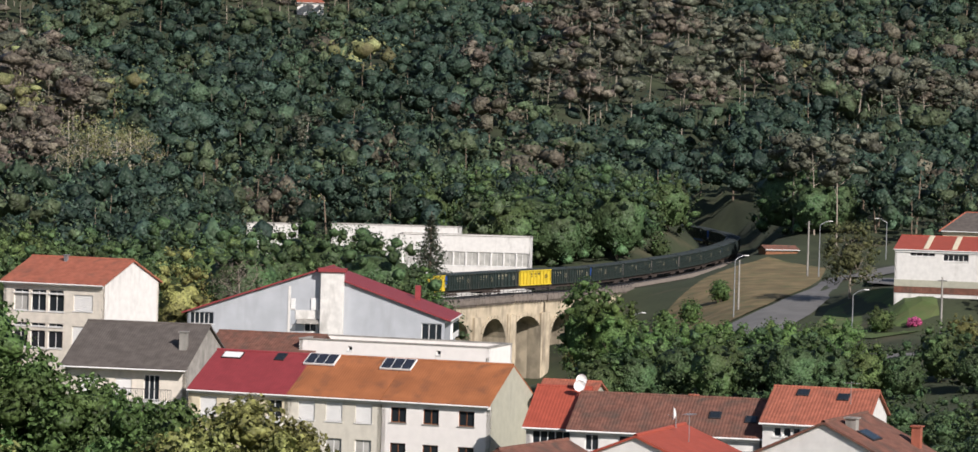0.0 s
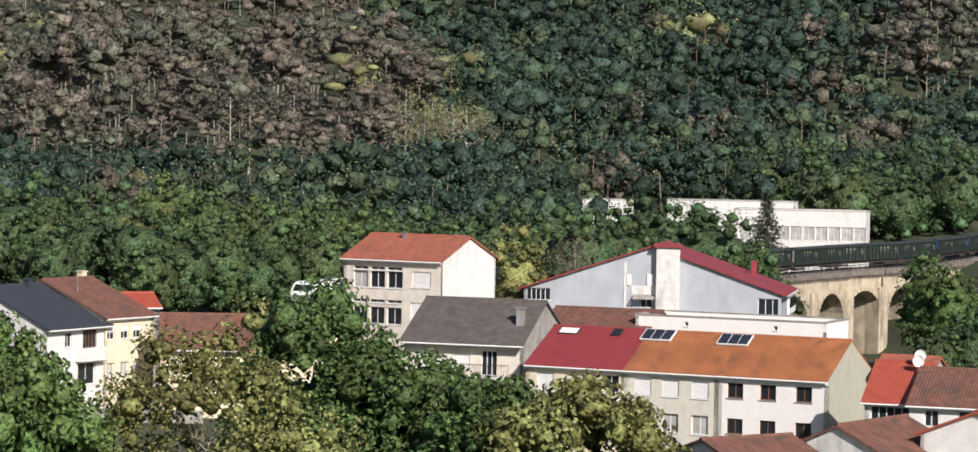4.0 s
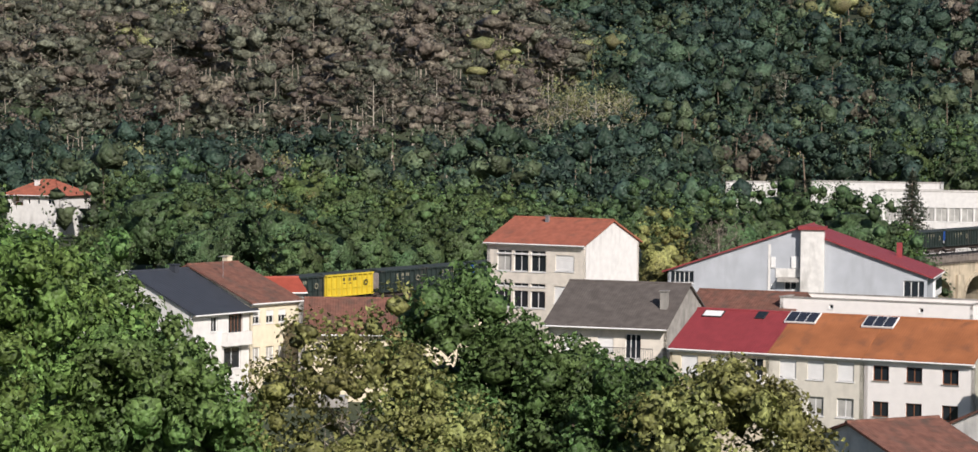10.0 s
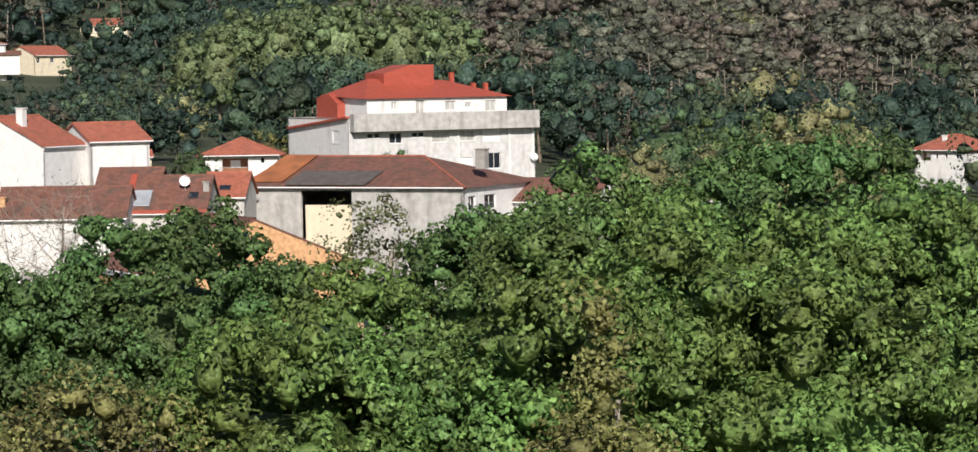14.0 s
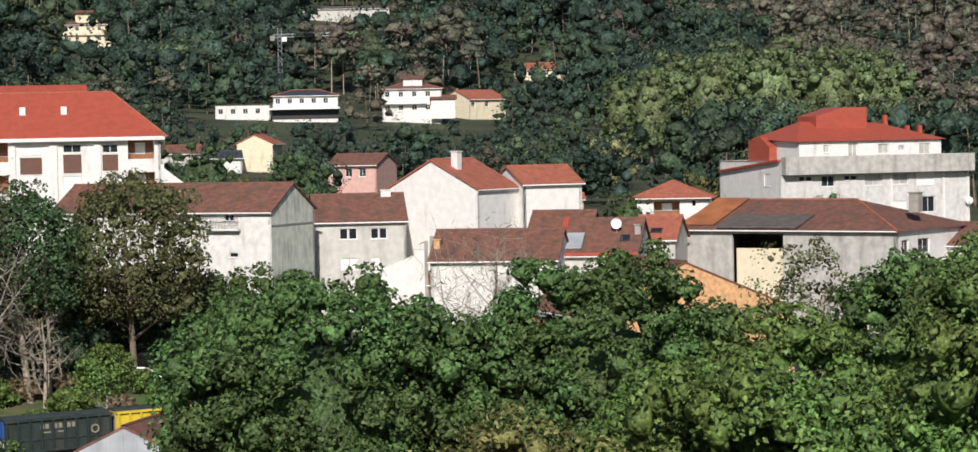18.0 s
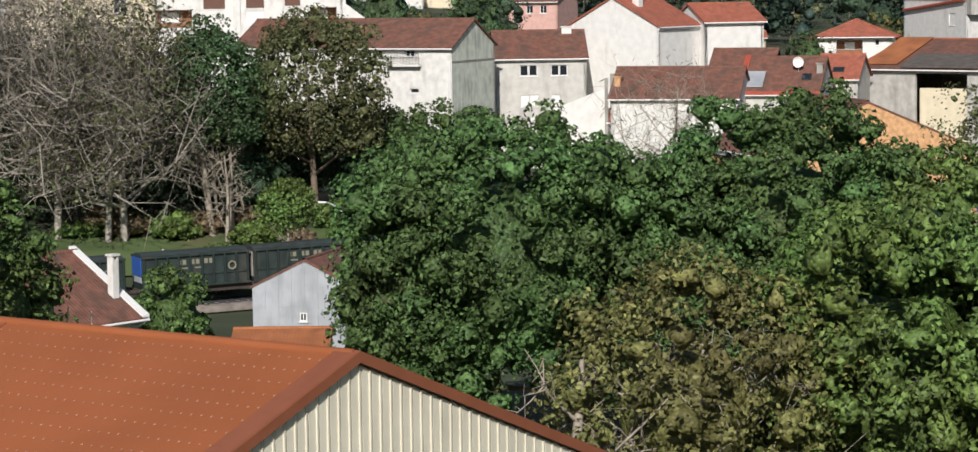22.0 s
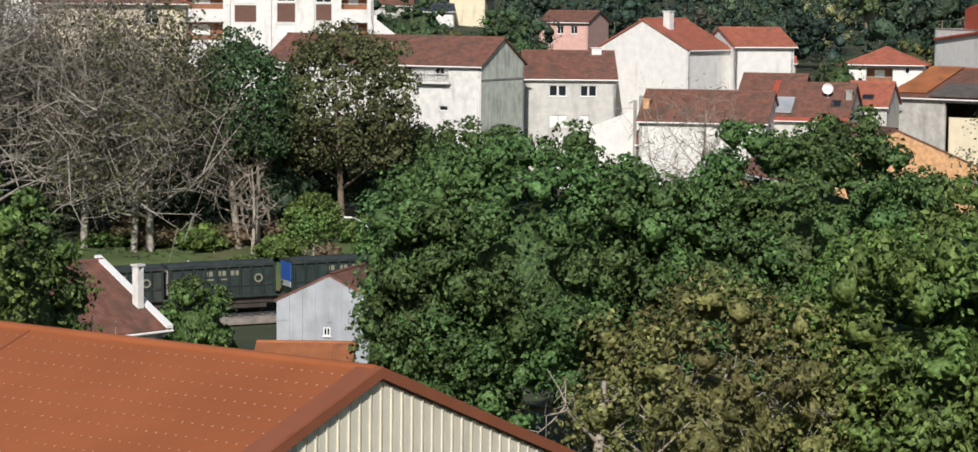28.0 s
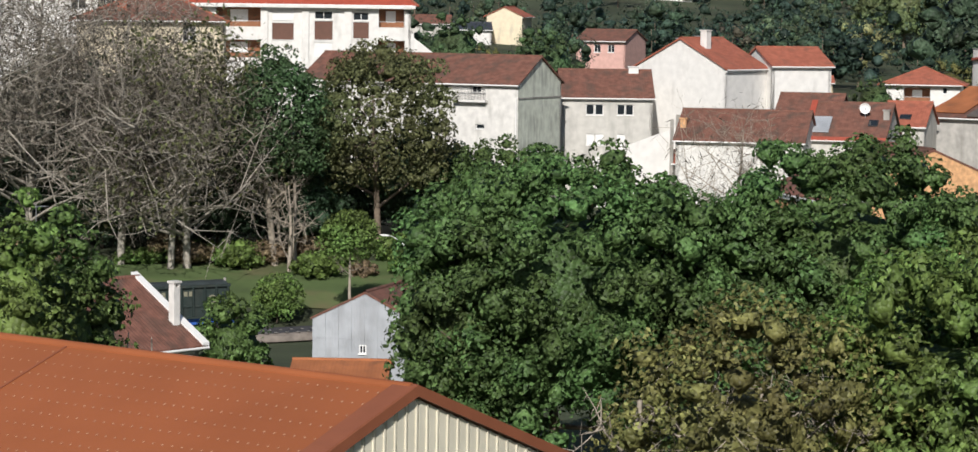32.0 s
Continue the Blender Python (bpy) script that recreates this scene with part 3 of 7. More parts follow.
        for a, b, e, f in ((-w / 2 - 0.06, w / 2 + 0.06, -dp / 2 - 0.06, -dp / 2 + 0.3), (-w / 2 - 0.06, w / 2 + 0.06, dp / 2 - 0.3, dp / 2 + 0.06), (-w / 2 - 0.06, -w / 2 + 0.3, -dp / 2 + 0.3, dp / 2 - 0.3), (w / 2 - 0.3, w / 2 + 0.06, -dp / 2 + 0.3, dp / 2 - 0.3)):
            add_box(bm, a, b, e, f, H, H + 0.1)
        part("coping", bm, M["concrete"], ob)
    for cx, cy, cz, cw, ch, cm in chimney:
        bm = box(cx - cw / 2, cx + cw / 2, cy - cw / 2, cy + cw / 2, H + cz - 0.6, H + cz + ch)
        add_box(bm, cx - cw / 2 - 0.08, cx + cw / 2 + 0.08, cy - cw / 2 - 0.08, cy + cw / 2 + 0.08, H + cz + ch, H + cz + ch + 0.08)
        part("chimney", bm, M[cm], ob)
    return ob


def on_roof(key, u, v, lift=0.0):
    """A place on the front slope of a house's roof: u from its left end, v down from the ridge, both level; with the slope's tilt."""
    x, y, rot, w, dp, ze, rise = HS[key]
    c, s = math.cos(radians(rot)), math.sin(radians(rot))
    lx, ly = u - w / 2, -v
    z = ze + rise - v * rise / (dp / 2) + 0.15 + lift
    return pose(x + c * lx - s * ly, y + s * lx + c * ly, z, 0, 0, rot), math.degrees(math.atan2(rise, dp / 2))


def row_of(side, below, h, first, step, count, w, kind="glass", split=2, frame="trimw"):
    return [(side, first + step * k, below, w, h, kind, split, frame) for k in range(count)]


# small things on roofs


def solar_panel(key, u, v, w=2.4, l=1.5):
    m, tilt = on_roof(key, u, v, 0.06)
    ob = thing("solar_panel", m @ pose(0, 0, 0, tilt, 0, 0), "dark solar collector in a pale frame on a roof", "solar panel", "solar panels")
    part("frame", box(-w / 2, w / 2, -l / 2, l / 2, 0, 0.12), M["trimw"], ob)
    for k in range(3):
        a = -w / 2 + 0.07 + (w - 0.09) / 3 * k
        part("pane", box(a, a + (w - 0.09) / 3 - 0.05, -l / 2 + 0.07, l / 2 - 0.07, 0.12, 0.135), M["solar"], ob)


def skylight(key, u, v, w=0.8, l=1.0, glass="glass"):
    m, tilt = on_roof(key, u, v)
    ob = thing("skylight", m @ pose(0, 0, 0, tilt, 0, 0), "small roof window in a metal frame", "skylight", "roof windows")
    part("frame", box(-w / 2, w / 2, -l / 2, l / 2, 0, 0.08, 0.015), M["darkmetal"], ob)
    part("pane", box(-w / 2 + 0.08, w / 2 - 0.08, -l / 2 + 0.08, l / 2 - 0.08, 0.08, 0.09), M[glass], ob)


def dish(m, r=0.42, turn=0):
    """A satellite dish on a short mast."""
    ob = thing("satellite_dish", m @ pose(0, 0, 0, 0, 0, turn), "white satellite dish on a short mast", "satellite dish", "satellite dishes")
    part("mast", pole_mesh("mast", 0.9, 0.03, 0.03, M["metal"]), None, ob)
    rings = [(r * math.sin(a), 0.3 * r * (1 - math.cos(a)) * 2) for a in np.linspace(0.05, 1.2, 6)]
    V = [(q * math.cos(p), -0.12 - 0.0 + d, 0.9 + q * math.sin(p)) for q, d in [(q, 0.12 - d) for q, d in rings] for p in np.linspace(0, 2 * math.pi, 16, endpoint=False)]
    F = [(k * 16 + i, k * 16 + (i + 1) % 16, (k + 1) * 16 + (i + 1) % 16, (k + 1) * 16 + i) for k in range(5) for i in range(16)]
    part("reflector", quads("reflector", V, F, [M["trimw"]], smooth=True), None, ob)
    V, F = tube_np([(0, -0.05, 0.6), (0, -0.5, 0.85)], [0.015, 0.015], 4)
    part("arm", quads("arm", V, F, [M["metal"]]), None, ob)


def aerial(m, h=2.2):
    """A television aerial: mast, boom and rods."""
    ob = thing("television_aerial", m, "thin television aerial on a roof mast", "aerial", "aerials")
    part("mast", pole_mesh("mast", h, 0.025, 0.02, M["metal"], 5), None, ob)
    pieces = [tube_np([(-0.5, 0, h - 0.15), (0.6, 0, h - 0.15)], [0.015, 0.015], 4)]
    for k in range(7):
        pieces.append(tube_np([(-0.45 + 0.16 * k, -0.3, h - 0.15), (-0.45 + 0.16 * k, 0.3, h - 0.15)], [0.01, 0.01], 4))
    V, F = joined(pieces)
    part("rods", quads("rods", V, F, [M["metal"]]), None, ob)


def spot_on(key, u, v, lift=-0.1):
    return on_roof(key, u, v, lift)[0]

# ---------------------------------------------------------------- the town below the hill


def along(x, y, rot, d):
    return x + math.cos(radians(rot)) * d, y + math.sin(radians(rot)) * d


house("house", -35.6, 247.5, -22.3, 9.9, 9.7, 19.0, 1.9, "beige", "r_clay",
      [("F", 1.03, 2.53, 1.5, 1.5, "curtain", 2), ("F", 2.75, 2.53, 1.5, 1.5, "glass", 2), ("F", 4.5, 2.53, 1.55, 1.5, "glass", 2), ("F", 7.0, 2.38, 1.9, 1.4, "shutter", 2)]
      + [("F", 1.03 + 1.73 * k, 0.98, 1.5, 0.3, "glass", 2) for k in range(3)]
      + [("F", 1.0 + 1.75 * k, 5.7, 1.5, 1.5, "glass", 2) for k in range(3)] + [("F", 1.0 + 1.75 * k, 3.85, 1.5, 0.3, "glass", 2) for k in range(3)] + [("F", 6.9, 5.2, 2.0, 1.5, "shutter", 2)],
      "three-storey cream house with white gable and red tiled roof", walls={"R": "white", "L": "white"}, key="A", chimney=((-1.2, -0.8, 1.7, 0.3, 0.5, "metal"),))
house("house", -26.3, 219.6, -11, 9.6, 11.0, 14.3, 2.7, "beige", "r_grey",
      [("F", 6.25, 2.7, 1.25, 1.9, "glass", 3), ("F", 4.0, 2.3, 1.3, 1.2, "shutter"), ("F", 1.2, 2.3, 1.3, 1.2, "shutter")],
      "old house with dark grey fibre-cement roof and grey gable", walls={"R": "concrete"}, key="B", over=0.75, balconies=(("F", 3.6, 8.8, 2.75, 1.1, False),), chimney=((3.9, -3.4, 0.7, 0.55, 1.7, "concrete"),))
ROT, RX, RY = -19.3, -8.9, 204.9
for d, w, wall, roof, label, key, holes, bal in (
        (-7.72, 7.86, "cream", "r_dkred", "terraced cream house with dark red sheet roof", "C1", [("F", 0.92, 1.9, 1.34, 1.35, "shutter"), ("F", 3.3, 2.2, 1.3, 1.7, "shutter"), ("F", 6.2, 2.5, 1.2, 2.0, "glass"), ("F", 0.92, 4.7, 1.34, 1.35, "shutter"), ("F", 4.2, 4.9, 1.5, 1.6, "shutter")], (("F", 2.9, 7.8, 2.55, 1.0, True),)),
        (-0.2, 7.18, "buff", "r_orange", "buff rendered terraced house with rusty orange roof", "C2", [("F", q, 1.8 + 2.55 * r, 1.28, 1.35, "shutter" if r == 0 else "curtain") for q in (0.8, 2.93, 5.2) for r in (0, 1)], ()),
        (7.5, 8.12, "freshwhite", "r_orange", "white end-of-terrace house with rusty orange roof", "C3", [("F", q, 1.62 + 2.52 * r, 1.2, 1.08, "glass", 2, "woodbrown") for q in (0.65, 3.1, 5.75) for r in (0, 1)], ())):
    X, Y = along(RX, RY, ROT, d)
    house("terraced_house", X, Y, ROT, w, 9.6, 13.4, 2.4, wall, roof, holes, label, walls={"R": "olive"}, ends=(0.0, 0.0), group="terrace", key=key, balconies=bal, over=0.3)
solar_panel("C2", 0.9, 0.8), solar_panel("C2", 6.9, 0.9), skylight("C1", 1.6, 0.7, 1.6, 0.9, "trimw"), skylight("C1", 5.4, 0.6)
D = house("large_house", -15.1, 261.6, 86, 12, 23.5, 16.1, 4.0, "greypanel", "r_dkred", [("L", 9.46, -0.52, 0.4, 0.96, "shutter", 1), ("L", 11.3, -0.48, 0.65, 1.07, "shutter", 1), ("L", 9.5, 2.0, 0.4, 1.1, "shutter", 1), ("L", 10.7, 1.5, 1.1, 0.8, "glass"), ("L", 21.4, 1.9, 2.0, 1.5, "glass", 3), ("L", 0.2, 1.1, 2.2, 1.1, "glass", 5)],
          "large house clad in grey sheets with dark red roof", ends=(0.35, 0.35), key="D", over=0.5)
DH = 16.1 - D.location.z
dm = pose(-6, 11.75, 0, 0, 0, -90)
part("plaster_panel", box(9.2, 9.42, -0.06, -0.003, DH - 5, DH + 2.6), M["stained"], D, at=dm)
part("plaster_panel", box(9.9, 12.2, -0.07, -0.003, DH - 0.45, DH + 0.45), M["stained"], D, at=dm)
part("stair_tower", box(12.2, 14.3, -0.75, -0.004, 0, DH + 4.0, 0.03), M["stained"], D, "stained white stair tower", at=dm)
part("tower_cap", box(12.0, 14.5, -0.95, 0.25, DH + 4.0, DH + 4.35), M["r_dkred"], D, at=dm)
part("awning", prism([(-0.003, 0.45), (-0.9, 0.05), (-0.9, 0.0), (-0.003, 0.38)], "x", 10.1, 12.1), M["concrete"], D, at=dm @ pose(0, 0, DH - 0.75))
part("chimney", box(3.2, 3.75, -8.6, -8.1, DH + 0.6, DH + 2.6), M["r_dkred"], D)
part("gallery", box(0.6, 7.6, -11.95, -11.752, DH - 2.2, DH - 0.5), M["trimw"], D)
for k in range(9):
    part("gallery_pane", box(0.8 + 0.75 * k, 1.4 + 0.75 * k, -11.98, -11.951, DH - 1.6, DH - 0.65), M["glass"], D)
E1 = house("flat_roofed_building", -6.5, 227.9, -17.6, 16.1, 6, 15.7, 0, "freshwhite", "concrete", [("F", 4.2, 0.75, 0.35, 0.35, "glass", 1), ("F", 11.7, 0.75, 0.35, 0.35, "glass", 1)], "low white flat-roofed building behind the terrace", category="building")
house("back_building", -17.5, 231, -15, 9, 6, 14.6, 1.2, "greyp", "r_brown", [], "low building with brown tiled roof behind the terrace", category="building")
house("long_house", 12.7, 187.5, -11.6, 12.4, 10, 13.1, 1.9, "white", "r_brown", [("F", 3.2, 1.2, 1.6, 0.9, "glass"), ("F", 1.0, 1.4, 0.9, 1.1, "glass")], "long low white house with brown tiled roof", key="K", chimney=((1.2, 0.2, 1.6, 0.5, 0.5, "r_clay"),))
skylight("K", 9.2, 2.6), skylight("K", 11.6, 3.0)
house("house", 22.4, 184.6, -15.7, 6.6, 10, 14.2, 1.8, "white", "r_clay", row_of("F", 0.95, 0.62, 0.7, 0.62, 4, 0.5, "glass", 1), "white house with orange tiled roof and skylights", key="L")
skylight("L", 1.9, 0.9), skylight("L", 4.6, 1.3), aerial(spot_on("L", 5.2, 2.2), 1.6)
house("house", 5.4, 190.6, -12, 3.4, 9, 13.0, 2.2, "white", "r_red", [("F", 0.4, 1.6, 2.6, 1.3, "glass", 5)], "narrow white house with bright red roof", key="J")
dish(spot_on("J", 2.9, 0.6), 0.42, 20), dish(spot_on("J", 2.9, 1.3), 0.42, 20)
house("house", 10.0, 159.5, 68.5, 8.6, 6.4, 14.0, 1.3, "white", "r_red", [], "white house with bright red roof and white gable", key="K2", over=0.3)
dish(spot_on("K2", 6.5, 0.2), 0.4, 200), aerial(spot_on("K2", 4.6, 1.6), 1.8)
house("house", 20.3, 158.3, 65, 7.6, 8.0, 14.5, 1.9, "white", "r_brown", [], "white house with weathered brown tiles", key="P", chimney=((-1.6, -0.9, 1.3, 0.6, 0.8, "concrete"), (2.6, -3.4, 0.3, 0.5, 1.2, "r_clay")))
skylight("P", 2.6, 1.8, 1.6, 1.1)
house("house", -3.9, 150.1, 40, 5.8, 8.7, 12.7, 1.4, "stained", "r_brown", [], "low white house with brown tiled roof")
house("house", 2.8, 158.0, 60, 7.7, 6.2, 13.0, 1.4, "stained", "r_brown", [], "stained white house with brown tiled roof")
house("house", 15.8, 158.5, 20, 5.0, 6.5, 12.9, 1.3, "stained", "r_brown", [], "small house with dark brown tiled roof")
house("annexe", 6.4, 206.5, -14, 4.0, 6, 13.4, 1.0, "olive", "r_clay", [], "small annexe with orange tiled roof")

# houses by the railway curve
house("house", -67.0, 228.3, 67, 8.2, 13.4, 13.7, 3.0, "white", "r_slate", [("F", 2.55, 1.7, 0.9, 1.2, "glass", 2), ("F", 4.9, 1.97, 1.9, 1.6, "glass", 4, "woodbrown"), ("F", 2.5, 4.7, 0.9, 1.0, "shutter", 2), ("F", 4.3, 4.9, 2.3, 1.8, "glass", 2)],
      "white house with black slate roof and enclosed balcony", key="N", balconies=(("F", 3.9, 7.2, 2.75, 0.7, True),), over=0.5, chimney=((1.4, -0.4, 2.6, 0.6, 0.9, "r_slate"), (-3.4, 1.2, 2.2, 0.7, 0.9, "white")))
house("house", -64.2, 234.8, 64, 6.3, 14, 14.2, 2.8, "yellow", "r_brown", [("F", q, 1.84 + 3.05 * r, 1.05, 1.1, "half" if r == 0 else "curtain", 2) for q in (0.2, 2.0, 3.6) for r in (0, 1)], "pale yellow house with brown tiled roof", key="O", chimney=((2.2, 0.3, 2.4, 0.6, 1.0, "cream"),))
aerial(spot_on("O", 1.5, 2.6), 2.0)
aerial(spot_on("N", 0.6, -1.5), 2.2)
house("house", -51.4, 231.0, 12, 7.0, 9, 12.2, 2.3, "cream", "r_brown", row_of("F", 2.2, 1.2, 0.8, 1.3, 2, 0.6, "glass", 1), "low cream house with brown tiled roof", key="O2", over=0.6)
house("house", -45.2, 238.0, -38, 7.0, 9, 12.2, 1.9, "cream", "r_brown", [], "low house with worn brown tiled roof and metal flashing", key="O3")
house("outbuilding", -62.5, 246.0, 30, 6, 5, 14.2, 1.0, "concrete", "r_red", [], "grey concrete outbuilding with red roof edge")
bm = box(-9, 9, -0.08, 0.08, 0.55, 0.75)
rail_wall = thing("garden_wall", pose(-58.5, 222.0, ground_at(-58.5, 222) + 0.2, 0, 0, 5), "low grey wall with metal rail beside the street", "wall")
part("rail", bm, M["metal"], rail_wall)
part("base", box(-9, 9, -0.12, 0.12, -0.3, 0.55), M["concrete"], rail_wall)
house("villa", -137, 407.6, -10.7, 9, 9.5, 17.7, 2.0, "white", "r_clay", [("F", 3.6, 1.5, 0.4, 0.8, "glass", 1), ("F", 5.2, 1.5, 0.4, 0.8, "glass", 1), ("F", 0.8, 1.8, 2.0, 1.4, "loggia"), ("F", 7.0, 1.5, 1.0, 0.7, "glass")], "white villa with red hipped roof among trees", hip=3.4, over=0.6, chimney=((-1.0, -1.8, 1.0, 0.6, 0.9, "white"),))

# the apartment block with the red attic
S = house("apartment_block", -167.8, 295.8, 58, 25, 16, 25, 0, "white", "concrete",
          [("F", 2.4, 2.31, 0.8, 0.58, "glass", 1), ("F", 3.3, 2.31, 0.8, 0.58, "glass", 1), ("F", 5.3, 2.97, 1.7, 1.23, "glass"), ("F", 8.28, 2.32, 0.8, 0.58, "glass", 1), ("F", 9.15, 2.32, 0.8, 0.58, "glass", 1), ("F", 11.0, 2.98, 2.26, 1.31, "curtain"), ("F", 14.45, 2.93, 2.37, 1.25, "curtain"), ("F", 17.84, 3.1, 2.48, 1.49, "shutter"), ("F", 17.7, 6.29, 2.57, 1.86, "glass", 3), ("F", 14.4, 5.9, 2.1, 1.0, "shutter"), ("L", 11.8, 2.84, 1.6, 1.45, "shutter")],
          "white apartment block with red attic roofs and stained parapet", category="apartment block", walls={"L": "white", "F": "greywhite"})
SH = 25 - S.location.z
part("parapet", box(0.2, 12.6, -9.2, -8.01, SH - 1.55, SH + 0.55, 0.04), M["oldwall"], S, "rain-streaked concrete parapet")
part("parapet", box(-12.4, 0.19, -9.2, -8.01, SH - 1.55, SH + 0.55, 0.04), M["oldwall"], S)
for a in (2.0, 9.0, 12.3):
    part("pilaster", box(a - 0.15, a + 0.15, -8.12, -8.004, 0, SH - 1.55), M["white"], S)
at_attic = facade(19, 0, [(0, 2.3), (19, 2.3)], [(3.2, 0.9, 0.8, 0.9), (6.5, 0.0, 1.2, 2.0), (10.5, 0.7, 1.4, 1.1), (13.2, 1.0, 0.8, 0.6), (16, 0.5, 1.5, 1.3)])
part("attic", at_attic, M["white"], S, at=pose(-8.5, -5.0, SH))
for q in ((3.2, 0.9, 0.8, 0.9), (6.5, 0.0, 1.2, 2.0), (10.5, 0.7, 1.4, 1.1), (13.2, 1.0, 0.8, 0.6), (16, 0.5, 1.5, 1.3)):
    window(S, *q, "curtain", 2, at=pose(-8.5, -5.0, SH))
part("attic_side", box(-8.5, -8.2, -4.7, 6, SH, SH + 2.3), M["white"], S)
part("attic_side", box(10.2, 10.5, -4.7, 6, SH, SH + 2.3), M["white"], S)
bm = bmesh.new()
v = [bm.verts.new(p) for p in ((-9, -5.5, SH + 2.25), (11, -5.5, SH + 2.25), (10.6, 6.5, SH + 2.6), (-9, 6.5, SH + 2.6), (-5.5, 0.5, SH + 4.6), (5.0, 0.5, SH + 4.3))]
for f in ((0, 1, 5, 4), (2, 3, 4, 5), (1, 2, 5), (3, 0, 4), (3, 2, 1, 0)):
    bm.faces.new([v[i] for i in f])
part("attic_roof", bm, M["r_red"], S)
part("lift_house", prism([(-4.2, SH + 3.2), (2.6, SH + 3.2), (2.6, SH + 6.2), (-0.5, SH + 6.2), (-4.2, SH + 5.2)], "y", -1.2, 3.6), M["r_red"], S, "red sheet-clad lift house")
part("red_gable", prism([(0.5, SH - 0.1), (6.0, SH - 0.1), (6.0, SH + 2.4), (3.0, SH + 2.9), (0.5, SH + 1.7)], "x", -9.6, -8.6), M["r_red"], S)
for a, b in ((6.2, 0.9), (9.2, -2.2), (10.0, 2.2)):
    part("chimney", box(a - 0.25, a + 0.25, b - 0.25, b + 0.25, SH + 2.2, SH + 5.2 - (a > 8) * 1.3), M["r_red"], S)
part("side_roof", prism([(-8.0, SH + 0.06), (7.5, SH - 1.3), (7.5, SH - 1.05), (-8.0, SH + 0.3)], "x", -12.9, -11.5), M["r_red"], S)
dish(pose(*along(-167.8, 295.8, 58, 12.0), 19, 0, 0, 58) @ pose(0, -8.8, 0), 0.5, 150)

HALL = house("hall", -127.4, 220.8, 2.7, 21.8, 15.2, 20.3, 2.4, "oldwall", "r_brown", [("F", 5.78, 7.2, 5.1, 6.8, "void"), ("R", 1.0, 2.2, 1.4, 1.3, "glass"), ("R", 4.2, 2.2, 2.4, 1.3, "glass")], "old concrete hall with mossy brown tiled roof and open bay", category="building", walls={"R": "white"}, key="I", hip=(0.6, 7.5), over=0.4, chimney=((9.6, -1.0, 1.9, 0.9, 1.1, "concrete"),))
HH = 20.3 - HALL.location.z
part("bay_wall", box(-5.0, -0.05, -7.0, -6.8, 0.1, HH - 1.7), M["cream"], HALL, "pale yellow back wall of the bay")
part("roof_patch", prism([(-4.3, 1.0), (-7.8, -0.02), (-7.8, 0.12), (-4.3, 1.12)], "x", -6.6, 1.4), M["r_grey"], HALL, "dark grey sheet patch over the bay", at=pose(0, 0, HH + 0.12))
part("orange_tiles", prism([(-0.1, 2.37), (-6.8, 0.22), (-6.8, 0.28), (-0.1, 2.43)], "x", -10.7, -7.4), M["r_orange"], HALL, at=pose(0, 0, HH + 0.13))
house("annexe", -113.5, 228.0, 0, 9, 8, 18.6, 1.7, "white", "r_brown", [], "annexe with brown tiles and white walls", chimney=((1.8, -0.5, 1.2, 0.9, 1.0, "brick"), (3.4, -2.0, 0.7, 0.4, 1.2, "white")))
house("annexe", -104.0, 231.0, 0, 8.5, 6, 18.2, 0, "white", "concrete", [], "small white flat-roofed annexe")
house("small_house", -179.8, 277, 30, 8.6, 8.6, 21.3, 1.7, "white", "r_clay", [("F", 2.2, 2.2, 3.0, 1.6, "loggia"), ("F", 6.6, 1.2, 0.5, 0.7, "glass", 1)], "white house with red hipped roof and open balcony", hip=4.2, over=0.7)

# the upper street
T = house("apartment_house", -208.6, 201.5, 47, 26, 13, 29.8, 4.2, "white", "r_red",
          [("F", 6.54, 2.7, 4.64, 1.95, "loggia"), ("F", 12.1, 1.98, 2.15, 1.44, "shutter"), ("F", 12.1, 3.97, 2.15, 1.68, "brown"), ("F", 16.34, 1.87, 1.8, 1.37, "half"), ("F", 16.34, 3.93, 1.8, 1.87, "brown"), ("F", 20.2, 1.95, 1.57, 1.38, "half"), ("F", 20.2, 3.76, 1.57, 1.63, "brown"), ("F", 22.75, 2.63, 2.6, 1.88, "loggia"), ("F", 22.7, 5.95, 2.7, 2.0, "loggia"), ("F", 6.54, 5.8, 4.6, 1.8, "loggia"), ("F", 16.3, 5.6, 1.8, 1.4, "shutter")],
          "white apartment house with red sheet roof and loggias", hip=4.5, category="apartment block", key="T", over=0.7)
TH = 29.8 - T.location.z
part("fascia", box(-13.4, 13.4, -7.3, -6.51, TH - 0.75, TH - 0.42), M["white"], T)
for a in (-1.7, 2.4, 6.7):
    part("pilaster", box(a - 0.35, a + 0.35, -6.72, -6.504, 0, TH - 0.76), M["white"], T)
part("upper_roof", prism([(-1.6, TH + 2.2), (3.9, TH + 5.05), (4.3, TH + 5.05), (6.4, TH + 2.0), (6.4, TH + 1.0), (-1.0, TH + 1.0)], "x", -3.4, 6.2), M["r_red"], T)
